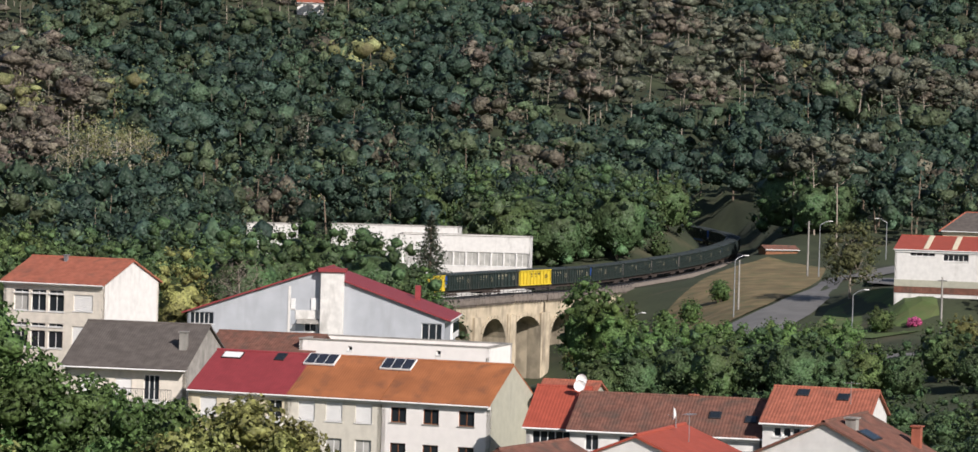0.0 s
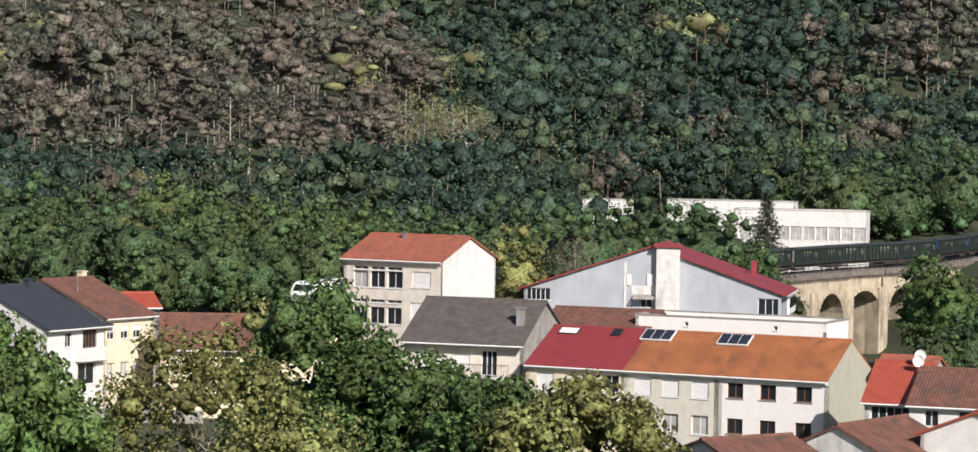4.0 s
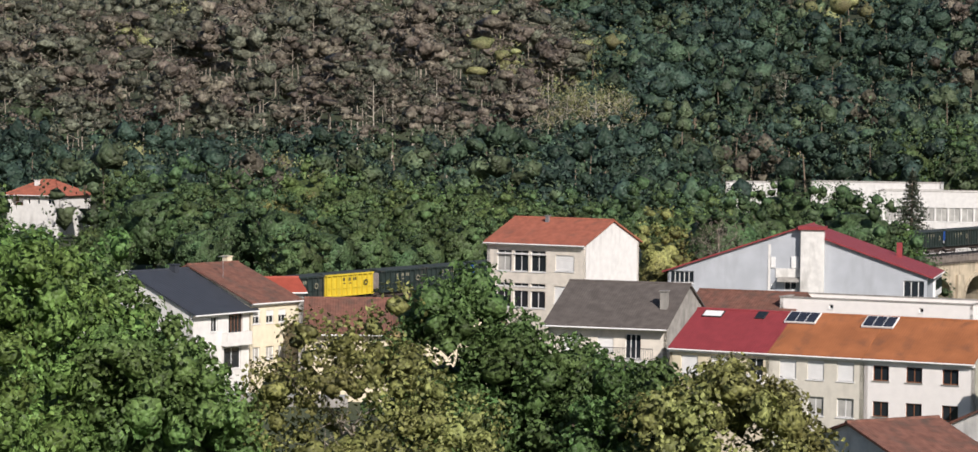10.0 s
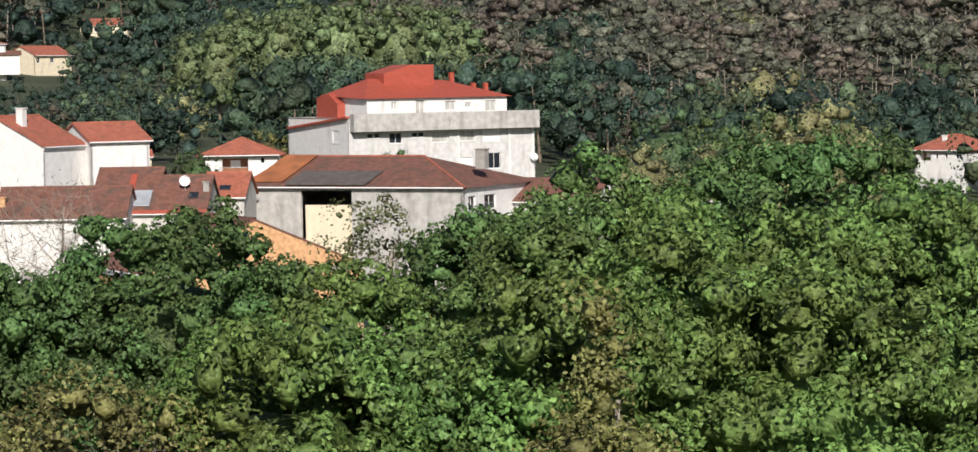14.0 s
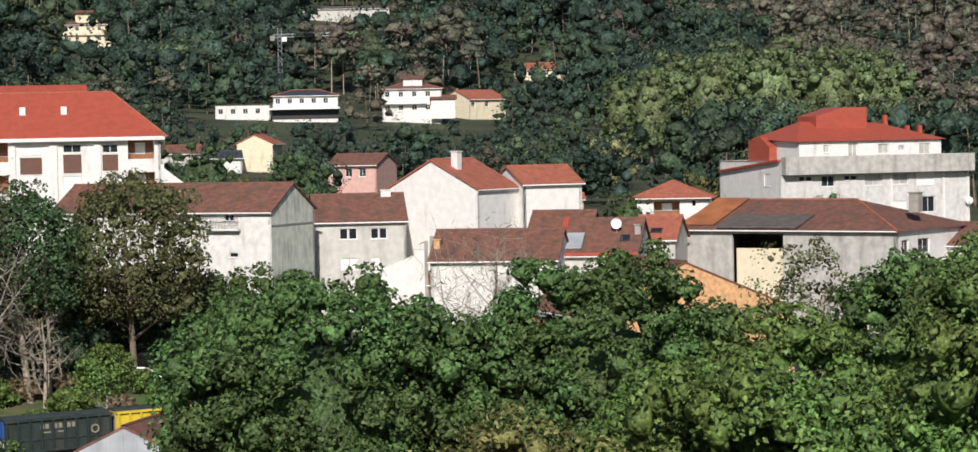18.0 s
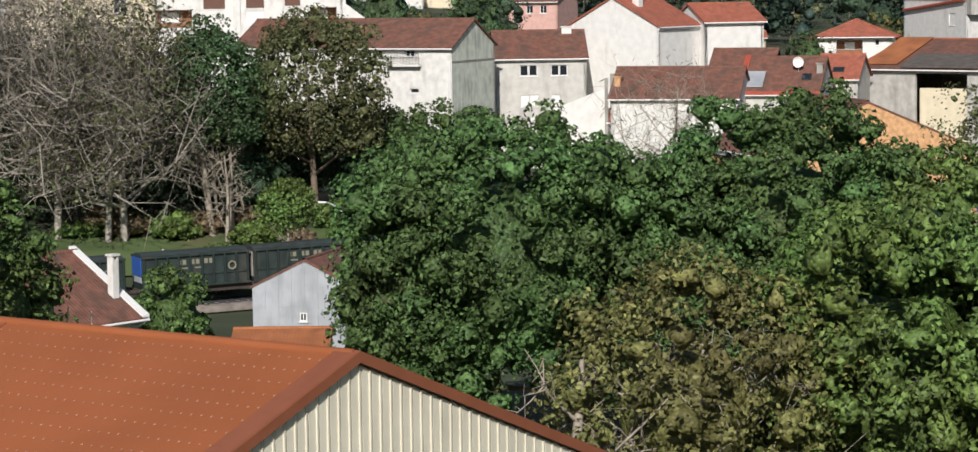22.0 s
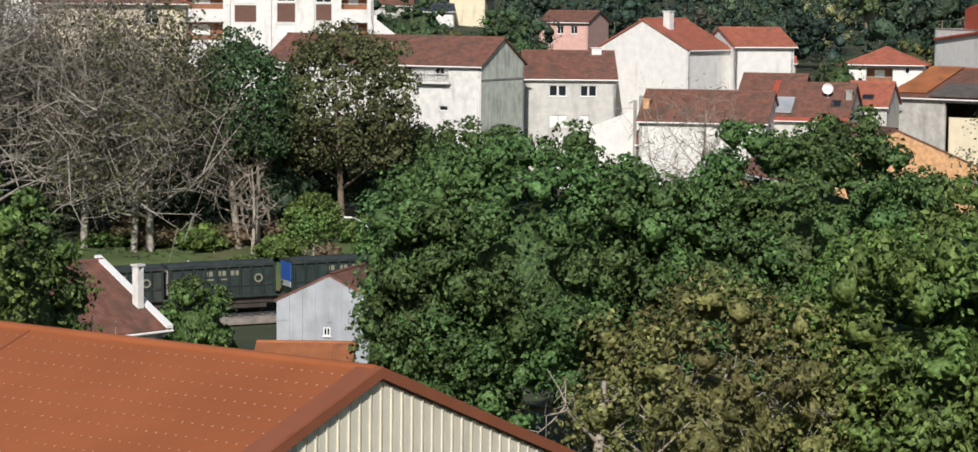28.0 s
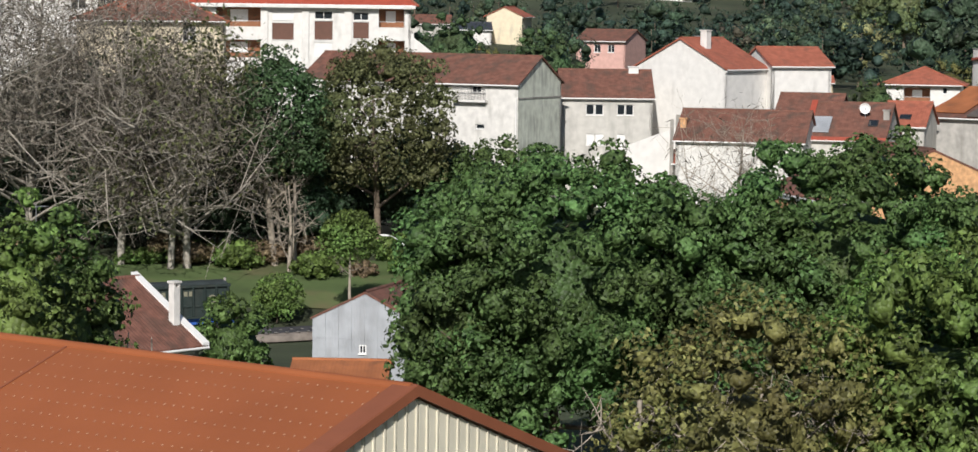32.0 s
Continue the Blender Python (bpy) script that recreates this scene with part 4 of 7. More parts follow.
part("upper_gable", prism([(-1.4, TH + 1.2), (-1.4, TH + 2.2), (3.9, TH + 4.9), (4.3, TH + 4.9), (6.3, TH + 1.6), (6.3, TH + 1.2)], "x", -3.6, -3.41), M["greypanel"], T)
for a in (-0.5, 3.6):
    part("chimney", box(a - 0.3, a + 0.3, -3.5, -3.0, TH + 1.2, TH + 2.75), M["white"], T)
part("side_wall", prism([(-6.5, 0), (-0.5, 0), (-0.5, TH - 3.2), (-6.5, TH - 3.2)], "x", 13.01, 13.3), M["white"], T)
part("side_wedge", prism([(13.3, TH - 8), (19.0, TH - 8), (13.3, TH - 3.6)], "y", -6.4, -6.1), M["white"], T)
aerial(spot_on("T", 8.8, -2.5, 1.5), 2.2)
L19 = house("apartment_house", -219.5, 182.5, 32, 17, 10, 34.2, 3.0, "white", "r_brown", [("F", 12.5, 2.6, 3.5, 2.0, "loggia"), ("F", 8.2, 2.2, 2.6, 1.6, "shutter"), ("F", 10.5, 5.6, 1.6, 1.8, "glass"), ("F", 13.2, 5.4, 1.8, 1.8, "glass")],
            "white apartment house with brown tiled roof and blue gable", category="apartment block", walls={"R": "bluewall"}, key="L19", balconies=(("F", 6.5, 16.9, 2.95, 1.2, True),), chimney=((2.0, -0.4, 2.6, 0.6, 1.6, "white"), (5.5, -2.0, 1.8, 0.6, 1.6, "white")))
house("hip_roofed_house", -196.4, 173.5, 46, 13.2, 11, 28.0, 2.2, "cream", "r_brown", [("F", 9.5, 2.0, 1.2, 1.3, "glass")], "cream house with low brown hipped roof", hip=5.2, over=0.6, chimney=((-2.6, -3.6, 0.4, 0.8, 1.2, "r_clay"),))
LB = house("long_building", -171.3, 184.2, 15, 21.5, 8.6, 22.9, 2.2, "stained", "r_brown",
           [("F", 13.9, 0.85, 0.8, 0.7, "glass"), ("F", 17.0, 0.85, 0.9, 0.7, "glass"), ("F", 17.4, 4.0, 0.85, 0.4, "glass", 1), ("F", 14.4, 7.5, 2.7, 1.5, "glass", 3), ("F", 17.6, 7.3, 0.35, 1.1, "glass", 1), ("F", 18.1, 7.3, 0.35, 1.1, "glass", 1), ("F", 9.6, 0.85, 0.8, 0.7, "glass"), ("F", 5.6, 0.85, 0.8, 0.7, "glass")],
           "long stained white building with brown roof and clad gable", walls={"R": "fibre"}, key="LB", over=0.35, balconies=(("F", 15.4, 18.6, 1.5, 0.6, False),))
LH = 22.9 - LB.location.z
part("gable_joint", box(10.76, 10.80, -4.35, 4.35, LH - 1.35, LH - 1.22), M["concrete"], LB)
part("plinth", box(10.76, 10.84, -4.35, 4.35, 0, LH - 8.6), M["concrete"], LB)
part("drainpipe", pole_mesh("drainpipe", LH - 1.2, 0.06, 0.06, M["trimw"]), None, LB, at=pose(10.6, -4.4, 0))
house("building", -164.5, 200.2, 43, 8.2, 9, 21.5, 2.2, "greyp", "r_brown", [("F", 2.18, 1.65, 0.75, 0.96, "glass", 1), ("F", 3.0, 1.65, 0.75, 0.96, "glass", 1), ("F", 4.99, 1.65, 0.72, 0.96, "glass", 1), ("F", 5.75, 1.65, 0.72, 0.96, "glass", 1), ("F", 2.24, 4.41, 0.75, 1.05, "shutter", 1), ("F", 3.06, 4.41, 0.75, 1.05, "shutter", 1), ("F", 5.0, 4.41, 0.75, 1.05, "shutter", 1)],
      "grey rendered building with brown tiled roof", key="G2", chimney=((2.6, -0.2, 2.0, 0.9, 0.6, "white"),))
house("tall_house", -160.0, 208.8, 92, 6.6, 10.2, 24.1, 2.6, "white", "r_clay", [], "tall bare white house with orange tiled roof", key="U", over=0.25, chimney=((-1.6, -1.6, 1.6, 0.7, 1.8, "white"), (2.0, 1.8, 1.6, 0.4, 1.2, "metal"), (-0.5, 2.2, 1.4, 0.4, 1.2, "metal")))
house("tall_house", -155.5, 216.0, 60, 6, 7, 24.4, 1.5, "white", "r_clay", [], "white house with orange tiled roof behind another")
wedge = thing("boundary_wall", pose(-153.5, 193.5, ground_at(-153.5, 193.5) - 0.3, 0, 0, 40), "tall white sloping boundary wall", "wall")
part("wall", prism([(-5.2, 0), (3.2, 0), (3.2, 7.6), (2.6, 7.6), (-5.2, 4.6)], "y", -0.15, 0.15), M["white"], wedge)
house("lean_to", -148.6, 193.0, 36, 3.2, 5, 16.4, 0.8, "concrete", "r_clay", [("F", 0.3, 1.4, 2.4, 1.2, "void")], "small concrete lean-to with red tiles")
part("pillar", box(-1.9, -1.6, -2.9, -2.55, 0, 9.2), M["concrete"], bpy.data.objects["lean_to"])
part("back_wall", box(-1.6, 1.6, 2.0, 2.3, 4, 9.4), M["concrete"], bpy.data.objects["lean_to"])
house("outbuilding", -139.9, 189, 28, 10.5, 8.5, 18.9, 2.2, "stained", "r_brown", [], "white outbuilding with mossy brown tiled roof", key="Y1", chimney=((-4.9, -2.6, 0.6, 0.5, 1.0, "brick"),))
BR = house("outbuilding", -135.5, 198, 26.3, 6.6, 10, 19, 2.7, "greyp", "r_brown", [], "grey outbuilding with brown tiles and red edging", key="Y2", chimney=((3.1, -2.2, 0.9, 0.5, 1.4, "concrete"),))
dish(spot_on("Y2", 4.6, 2.2), 0.5, 0), skylight("Y2", 5.4, 3.0)
BH = 19 - BR.location.z
part("red_edging", prism([(0.1, 2.75), (-5.4, -0.2), (-5.4, -0.05), (0.1, 2.9)], "x", -3.5, -3.0), M["r_red"], BR, at=pose(0, 0, BH + 0.1))
part("red_edging", box(-3.5, 3.5, -5.45, -5.1, BH - 0.15, BH + 0.16), M["r_red"], BR)
part("clear_panel", prism([(-2.4, 1.52), (-4.6, 0.34), (-4.6, 0.40), (-2.4, 1.58)], "x", -2.9, -1.4), M["tin"], BR, at=pose(0, 0, BH + 0.14))
house("outbuilding", -136.0, 207.4, 24.4, 3.6, 7.3, 19.8, 1.8, "greyp", "r_clay", [], "narrow grey outbuilding with red tiles", key="Y4")
skylight("Y4", 1.8, 2.6, 1.0, 0.8)
house("outbuilding", -146, 207, 26, 5.5, 7, 20.2, 1.8, "greyp", "r_brown", [], "small outbuilding with brown tiled roof")
SHED = house("brick_shed", -107.4, 162.9, -36, 11.9, 15.6, 17.1, 3.3, "brick", "r_brown", [], "unfinished shed with bare orange brick gable", category="shed", over=0.15, ends=(0.1, 0.05))
part("concrete_beam", box(5.96, 6.0, -7.8, 7.8, 17.1 - SHED.location.z - 0.35, 17.1 - SHED.location.z + 0.05), M["concrete"], SHED)

# the yards by the line
TIN = house("tin_shed", -114.3, 119, 115, 6.5, 6.4, 11.5, 1.55, "tin", "r_brown", [], "small shed clad in galvanised sheets", category="shed", over=0.15, ends=(0.05, 0.2))
TZ = 11.5 - TIN.location.z
tr = random.Random(8)
for k in range(8):
    a, b = -3.2 + 0.8 * k, -2.41 + 0.8 * k
    for z0, z1 in ((0.3, 2.2), (2.12, 4.1), (4.02, 9.0)):
        ta, tb = (TZ + 1.55 * (1 - abs(q) / 3.2) - 0.04 for q in (a, b))
        if z0 > min(ta, tb) - 0.1:
            continue
        step = 0.02 * (z0 > 1) + 0.02 * (z0 > 3)
        mid = [(max(min(0.0, b), a), TZ + 1.5)] if a < 0 < b and z1 > TZ + 1.5 else []
        part("sheet", prism([(a, z0), (b, z0), (b, min(z1, tb)), *mid, (a, min(z1, ta))], "x", -3.29 - step - tr.uniform(0, 0.012), -3.262 - step), M["tin"], TIN)
window(TIN, 0, 0, 0.42, 0.5, "glass", 2, depth=0.0, at=pose(-3.36, 0.3, TZ - 1.9, 0, 0, -90))
house("old_house", -103.4, 87.0, 90.6, 6.5, 9.1, 13.6, 2.7, "stained", "r_brown", [], "old house with brown tiles and white verge", key="BRN", ends=(0.1, 0.3))
part("verge", prism([(0.2, 2.75), (-4.9, -0.28), (-4.9, 0.05), (0.2, 3.05)], "x", 3.2, 3.62), M["trimw"], bpy.data.objects["old_house"], "white painted verge", at=pose(0, 0, 13.6 - bpy.data.objects["old_house"].location.z))
OH = bpy.data.objects["old_house"]
OZ = 13.6 - OH.location.z
bm = box(2.68, 3.06, -3.46, -3.08, OZ - 0.6, OZ + 2.6)
add_box(bm, 2.62, 3.12, -3.52, -3.02, OZ + 2.8, OZ + 2.9)
for q in (2.68, 2.96):
    add_box(bm, q, q + 0.1, -3.46, -3.08, OZ + 2.6, OZ + 2.8)
part("chimney", bm, M["stained"], OH, "rendered chimney with a flat cap")
house("low_roof_shed", -107.3, 108.5, 40, 5.0, 5, 9.7, 0.6, "stained", "r_orange", [], "low shed with orange tiled roof", category="shed")
aerial(spot_on("BRN", 2.2, -2.2), 2.4)

# the big barn in front
barn = thing("barn", pose(-52.6, 39.2, 12.5, 0, 0, 3.4), "large barn with orange sheet roof and cream ribbed gable", "barn")
BH2 = 8.25
BRISE = BH2 * 1.97 / 5.15
BE = 9.77 - BRISE
for k in (0, 180):
    part("roof", prism([(0, BRISE + 0.05), (-8.6, BRISE + 0.05 - 8.6 * BRISE / BH2), (-8.6, BRISE + 0.15 - 8.6 * BRISE / BH2), (0, BRISE + 0.15)], "x", -15, 14.95), M["barnroof"], barn, at=pose(0, 0, BE, 0, 0, k))
V, F = tube_np([(-15, 0, BE + BRISE + 0.1), (14.95, 0, BE + BRISE + 0.1)], [0.13, 0.13], 8)
part("ridge_cap", quads("ridge_cap", V, F, [M["barnroof"]]), None, barn)
for k, sgn in ((0, -1), (1, 1)):
    part("verge", prism([(0, BRISE + 0.2), (sgn * 8.65, BRISE + 0.2 - 8.65 * BRISE / BH2), (sgn * 8.65, BRISE - 0.03 - 8.65 * BRISE / BH2), (0, BRISE - 0.03)], "x", 14.985, 15.1), M["barntrim"], barn, "brown sheet verge", at=pose(0, 0, BE))
    part("verge_flashing", prism([(0, BRISE + 0.17), (sgn * 8.65, BRISE + 0.17 - 8.65 * BRISE / BH2), (sgn * 8.65, BRISE + 0.21 - 8.65 * BRISE / BH2), (0, BRISE + 0.21)], "x", 14.5, 15.06), M["barntrim"], barn, at=pose(0, 0, BE))
part("gable_frame", prism([(-8.2, 0), (8.2, 0), (8.2, BE), (0, BE + BRISE - 0.05), (-8.2, BE)], "x", 14.66, 14.86), M["darkmetal"], barn)
nr = 51
for k in range(nr):
    a = -BH2 + 16.5 * k / nr
    b = a + 16.5 / nr
    za, zb2 = (BE + BRISE * (1 - abs(q) / BH2) - 0.06 for q in (a, b))
    bm = prism([(a + 0.035, 0), (b - 0.035, 0), (b - 0.035, zb2), (a + 0.035, za)], "x", 14.89, 14.95)
    add_prism(bm, [(a + 0.005, 0), (a + 0.035, 0), (a + 0.035, za), (a + 0.005, za)], "x", 14.86, 14.91)
    add_prism(bm, [(b - 0.075, 0), (b - 0.035, 0), (b - 0.035, zb2 - 0.01), (b - 0.075, zb2 - 0.01)], "x", 14.95, 14.98)
    part("cladding_panel", bm, M["rib"], barn)
part("side_wall", box(-15, 14.6, -8.2, -8.1, 0, BE - 0.05), M["rib"], barn)
part("side_wall", box(-15, 14.6, 8.1, 8.2, 0, BE - 0.05), M["rib"], barn)
part("end_wall", prism([(-8.1, 0), (8.1, 0), (8.1, BE), (0, BE + BRISE - 0.05), (-8.1, BE)], "x", -15, -14.9), M["rib"], barn)
sv, sf, o = [], [], 0
for i in range(110):
    for j in range(18):
        x0, yy = -14.5 + i * 0.265, -0.4 - j * 0.46
        zz = BE + BRISE + 0.17 + yy * BRISE / BH2
        sv += [(x0 - 0.018, yy - 0.024, zz - 0.01), (x0 + 0.018, yy - 0.024, zz - 0.01), (x0 + 0.018, yy + 0.024, zz + 0.01), (x0 - 0.018, yy + 0.024, zz + 0.01)]
        sf.append((o, o + 1, o + 2, o + 3))
        o += 4
tagged(part("screw_cap", quads("screw_cap", sv, sf, [M["capwash"]]), None, barn), kind="stuff")
for xs in (5.2, -4.8):
    part("sheet_lap", prism([(-0.1, BRISE + 0.155 - 0.1 * BRISE / BH2), (-8.55, BRISE + 0.155 - 8.55 * BRISE / BH2), (-8.55, BRISE + 0.175 - 8.55 * BRISE / BH2), (-0.1, BRISE + 0.175 - 0.1 * BRISE / BH2)], "x", xs, xs + 0.05), M["barntrim"], barn, at=pose(0, 0, BE))

# the hillside houses
FAR = []


def far_house(name, x, y, rot, w, dp, h, rise, wall, roof, label, hip=0.0, openings=()):
    z = ground_at(x, y)
    ob = house(name, x, y, rot, w, dp, z + h, rise, wall, roof, openings, label, hip=hip, over=0.5)
    ob["eaves"] = z + h - ob.location.z
    FAR.append((x, y, w))
    return ob


def two_rows(w, n, h, kind="glass"):
    return [("F", 0.6 + (w - 1.2) * k / n, 1.7 + 2.8 * r, 1.0, 1.1, kind) for k in range(n) for r in range(2) if 1.7 + 2.8 * r < h - 0.5]


STEP = far_house("hillside_house", -566, 571, 40, 13.5, 9, 5.6, 0.9, "cream", "r_brown", "stepped cream house on the wooded hillside", 0, two_rows(13.5, 4, 5.6))
part("upper_floor", box(-3.2, 6.6, -2.0, 4.4, STEP["eaves"] + 0.2, STEP["eaves"] + 3.4), M["cream"], STEP)
part("upper_roof", prism([(-3.0, STEP["eaves"] + 3.3), (5.2, STEP["eaves"] + 3.3), (1.4, STEP["eaves"] + 4.3)], "x", -3.6, 7.0), M["r_brown"], STEP)
part("terrace_rail", box(-6.6, 6.6, -5.3, -5.1, STEP["eaves"] - 3.0, STEP["eaves"] - 2.1), M["cream"], STEP)
far_house("house", -511, 471, 40, 9.5, 8, 4.0, 1.6, "white", "r_clay", "white house with orange tiled roof and turret", 0, two_rows(9.5, 3, 4.0))
far_house("pink_house", -257.6, 314.9, 20, 7.4, 9, 4.4, 1.4, "pink", "r_brown", "pink house with brown tiled roof", 0, two_rows(7.4, 3, 4.4))
MV = far_house("modern_villa", -384, 451, 40, 13.6, 9, 5.4, 1.2, "white", "r_slate", "modern white villa with dark slate roof and terraces", 4.0, two_rows(13.6, 5, 5))
part("terrace_slab", box(-8.2, 7.2, -6.6, -4.52, MV["eaves"] - 2.9, MV["eaves"] - 2.55), M["trimw"], MV)
# a dark sheet on the lower wall stands in for shade under the slab
part("shade_band", box(-6.9, 6.9, -4.62, -4.505, MV["eaves"] - 4.9, MV["eaves"] - 3.0), M["darkmetal"], MV, "dark band painted as shade on the lower storey")
far_house("bungalow", -396, 445, 40, 11.5, 8, 2.9, 0, "white", "concrete", "low white flat-roofed bungalow", 0, two_rows(11.5, 4, 2.9))
VI = far_house("villa", -369, 468, 38, 12.5, 10, 6.6, 1.2, "white", "r_brown", "white three-level villa with balconies", 4.0, two_rows(12.5, 4, 7))
part("wing", box(4.0, 9.0, -6.6, -1.0, VI["eaves"] - 6.4, VI["eaves"] - 2.4), M["white"], VI)
part("wing_roof", prism([(-7.0, VI["eaves"] - 2.4), (-0.6, VI["eaves"] - 2.4), (-3.8, VI["eaves"] - 1.4)], "x", 3.7, 9.4), M["r_brown"], VI)
part("dormer", box(-1.8, 2.2, -2.6, 2.6, VI["eaves"] + 0.5, VI["eaves"] + 2.0), M["white"], VI)
part("dormer_roof", prism([(-3.0, VI["eaves"] + 2.0), (3.0, VI["eaves"] + 2.0), (0, VI["eaves"] + 2.8)], "x", -2.2, 2.6), M["r_brown"], VI)
part("balcony_rail", box(-6.2, 3.0, -6.4, -6.2, VI["eaves"] - 3.2, VI["eaves"] - 2.3), M["trimw"], VI)
far_house("house", -370, 491, 78, 10.5, 9, 4.0, 1.8, "cream", "r_clay", "cream house with orange tiled roof", 0, two_rows(9, 2, 4))
far_house("house", -447, 624, 20, 13, 9, 3.2, 1.7, "cream", "r_clay", "pale house in a clearing", 0, two_rows(11, 3, 3.2))
far_house("house", -290, 445, 30, 5.5, 7, 4.0, 1.2, "cream", "r_clay", "small cream house among trees", 0, two_rows(5, 2, 4))
far_house("house", -309, 351, 118, 7, 6, 4.6, 1.4, "cream", "r_clay", "cream house with a pale gable", 0)
far_house("house", -321, 345, 40, 6.5, 6, 2.0, 1.2, "greyp", "r_brown", "low house with brown tiled roof")
far_house("house", -310, 343, 45, 6, 6, 2.2, 1.0, "white", "r_slate", "small white house with dark slate roof")
far_house("garden_shed", -214, 305, 40, 3.0, 3, 1.7, 0.6, "cream", "r_clay", "tiny garden shed with orange roof")
far_house("long_shed", -545, 660, 38, 26, 9, 2.0, 0.8, "greyp", "r_grey", "long grey farm shed on the hill")
far_house("house", -70, 1066, 5, 10, 8, 4.2, 1.5, "white", "r_clay", "white house high on the wooded hill")
far_house("farm_building", 9.7, 1150, 0, 19, 9, 5.0, 1.0, "white", "r_brown", "white farm building high on the wooded hill")
far_house("farm_building", -20, 1140, 0, 12, 8, 4.0, 1.0, "cream", "r_brown", "cream farm building high on the wooded hill")
far_house("grey_house", 74, 424, -14, 11, 9, 8.6, 2.6, "cream", "r_grey", "house with grey slate roof behind the warehouse", 3.0)

# the school and the warehouse
SC = house("school", -3.9, 474, -3, 22.1, 10, 18.4, 0, "white", "concrete", [("F", 1.0 + 2.1 * k, 4.9, 1.9, 2.3, "curtain", 2) for k in range(10)], "long low white modern school building", category="school")
house("school_wing", -16, 489, -3, 22, 8, 19.4, 0, "white", "concrete", [], "white upper wing of the school", category="school")
house("school_wing", -37.8, 492, -3, 8, 8, 19.1, 0, "white", "concrete", [], "white far wing of the school", category="school")
WH = house("warehouse", 63.5, 392, -14, 12, 20, 20.4, 1.6, "white", "r_red", [("F", 2.0, 0.85, 3.4, 0.5, "glass", 4), ("F", 6.5, 1.4, 3.4, 0.95, "glass", 5)], "white warehouse with red sheet roof and green base", category="warehouse", over=0.2)
WZ = 20.4 - WH.location.z
part("green_band", box(-6.02, 6.02, -10.06, -10.003, WZ - 5.0, WZ - 4.1), M["olive"], WH)
part("brick_band", box(-6.02, 6.02, -10.06, -10.003, WZ - 5.9, WZ - 5.02), M["r_brown"], WH)
for a in (-2.2, 1.6):
    part("roof_light", prism([(-0.3, 1.65), (-10.0, 0.06), (-10.0, 0.1), (-0.3, 1.69)], "x", a, a + 0.7), M["cream"], WH, at=pose(0, 0, WZ + 0.12))

# ---------------------------------------------------------------- trees


def cards(rng, C, size, normal=None, aspect=0.6, tumble=0.62):
    """Leaf-shaped cards at the points C, turned at random round the normals."""
    n = len(C)
    N = rng.normal(size=(n, 3))
    if normal is not None:
        N = N * tumble + normal
    N /= np.linalg.norm(N, axis=1)[:, None] + 1e-9
    A = np.cross(N, rng.normal(size=(n, 3)))
    A /= np.linalg.norm(A, axis=1)[:, None] + 1e-9
    B = np.cross(N, A)
    s = size * rng.uniform(0.6, 1.3, (n, 1))
    V = np.stack([C - A * s, C - B * s * aspect + N * s * 0.12, C + A * s, C + B * s * aspect + N * s * 0.12], 1).reshape(-1, 3)
    return V, np.arange(4 * n).reshape(-1, 4)


def unit_blob(n):
    """A coarse round body, n faces along each side of the cube it comes from."""
    g = np.linspace(-1, 1, n + 1)
    V, F = [], []
    for axis in range(3):
        for sgn in (-1, 1):
            o = len(V)
            for a in g:
                for b in g:
                    p = [0, 0, 0]
                    p[axis], p[(axis + 1) % 3], p[(axis + 2) % 3] = sgn, a, b
                    V.append(p)
            for k in range(n):
                for m in range(n):
                    q = (o + k * (n + 1) + m, o + k * (n + 1) + m + 1, o + (k + 1) * (n + 1) + m + 1, o + (k + 1) * (n + 1) + m)
                    F.append(q if sgn < 0 else q[::-1])
    V = np.array(V, float)
    uniq, inv = np.unique(np.round(V * n).astype(int), axis=0, return_inverse=True)
    V = uniq / float(n)
    return V / np.linalg.norm(V, axis=1)[:, None], np.asarray(inv).ravel()[np.array(F)][:, ::-1]


def rhombic():
    """A round body of twelve four-cornered faces."""
    cube = [(a, b, c) for a in (-1, 1) for b in (-1, 1) for c in (-1, 1)]
    tips = [tuple(2 * sgn * (k == q) for k in range(3)) for q in range(3) for sgn in (-1, 1)]
    F = []
    for i in range(3):
        for j in range(i + 1, 3):
            k = 3 - i - j
            for a in (-1, 1):
                for b in (-1, 1):
                    c = [tuple(a if q == i else b if q == j else e for q in range(3)) for e in (-1, 1)]
                    f = [8 + 2 * i + (a > 0), cube.index(c[0]), 8 + 2 * j + (b > 0), cube.index(c[1])]
                    P = np.array([(cube + tips)[q] for q in f], float)
                    F.append(f if np.dot(np.cross(P[1] - P[0], P[2] - P[0]), P.mean(axis=0)) > 0 else f[::-1])
    V = np.array(cube + tips, float)
    return V / np.linalg.norm(V, axis=1)[:, None], np.array(F)


BLOBS = {1: rhombic(), 4: unit_blob(4)}


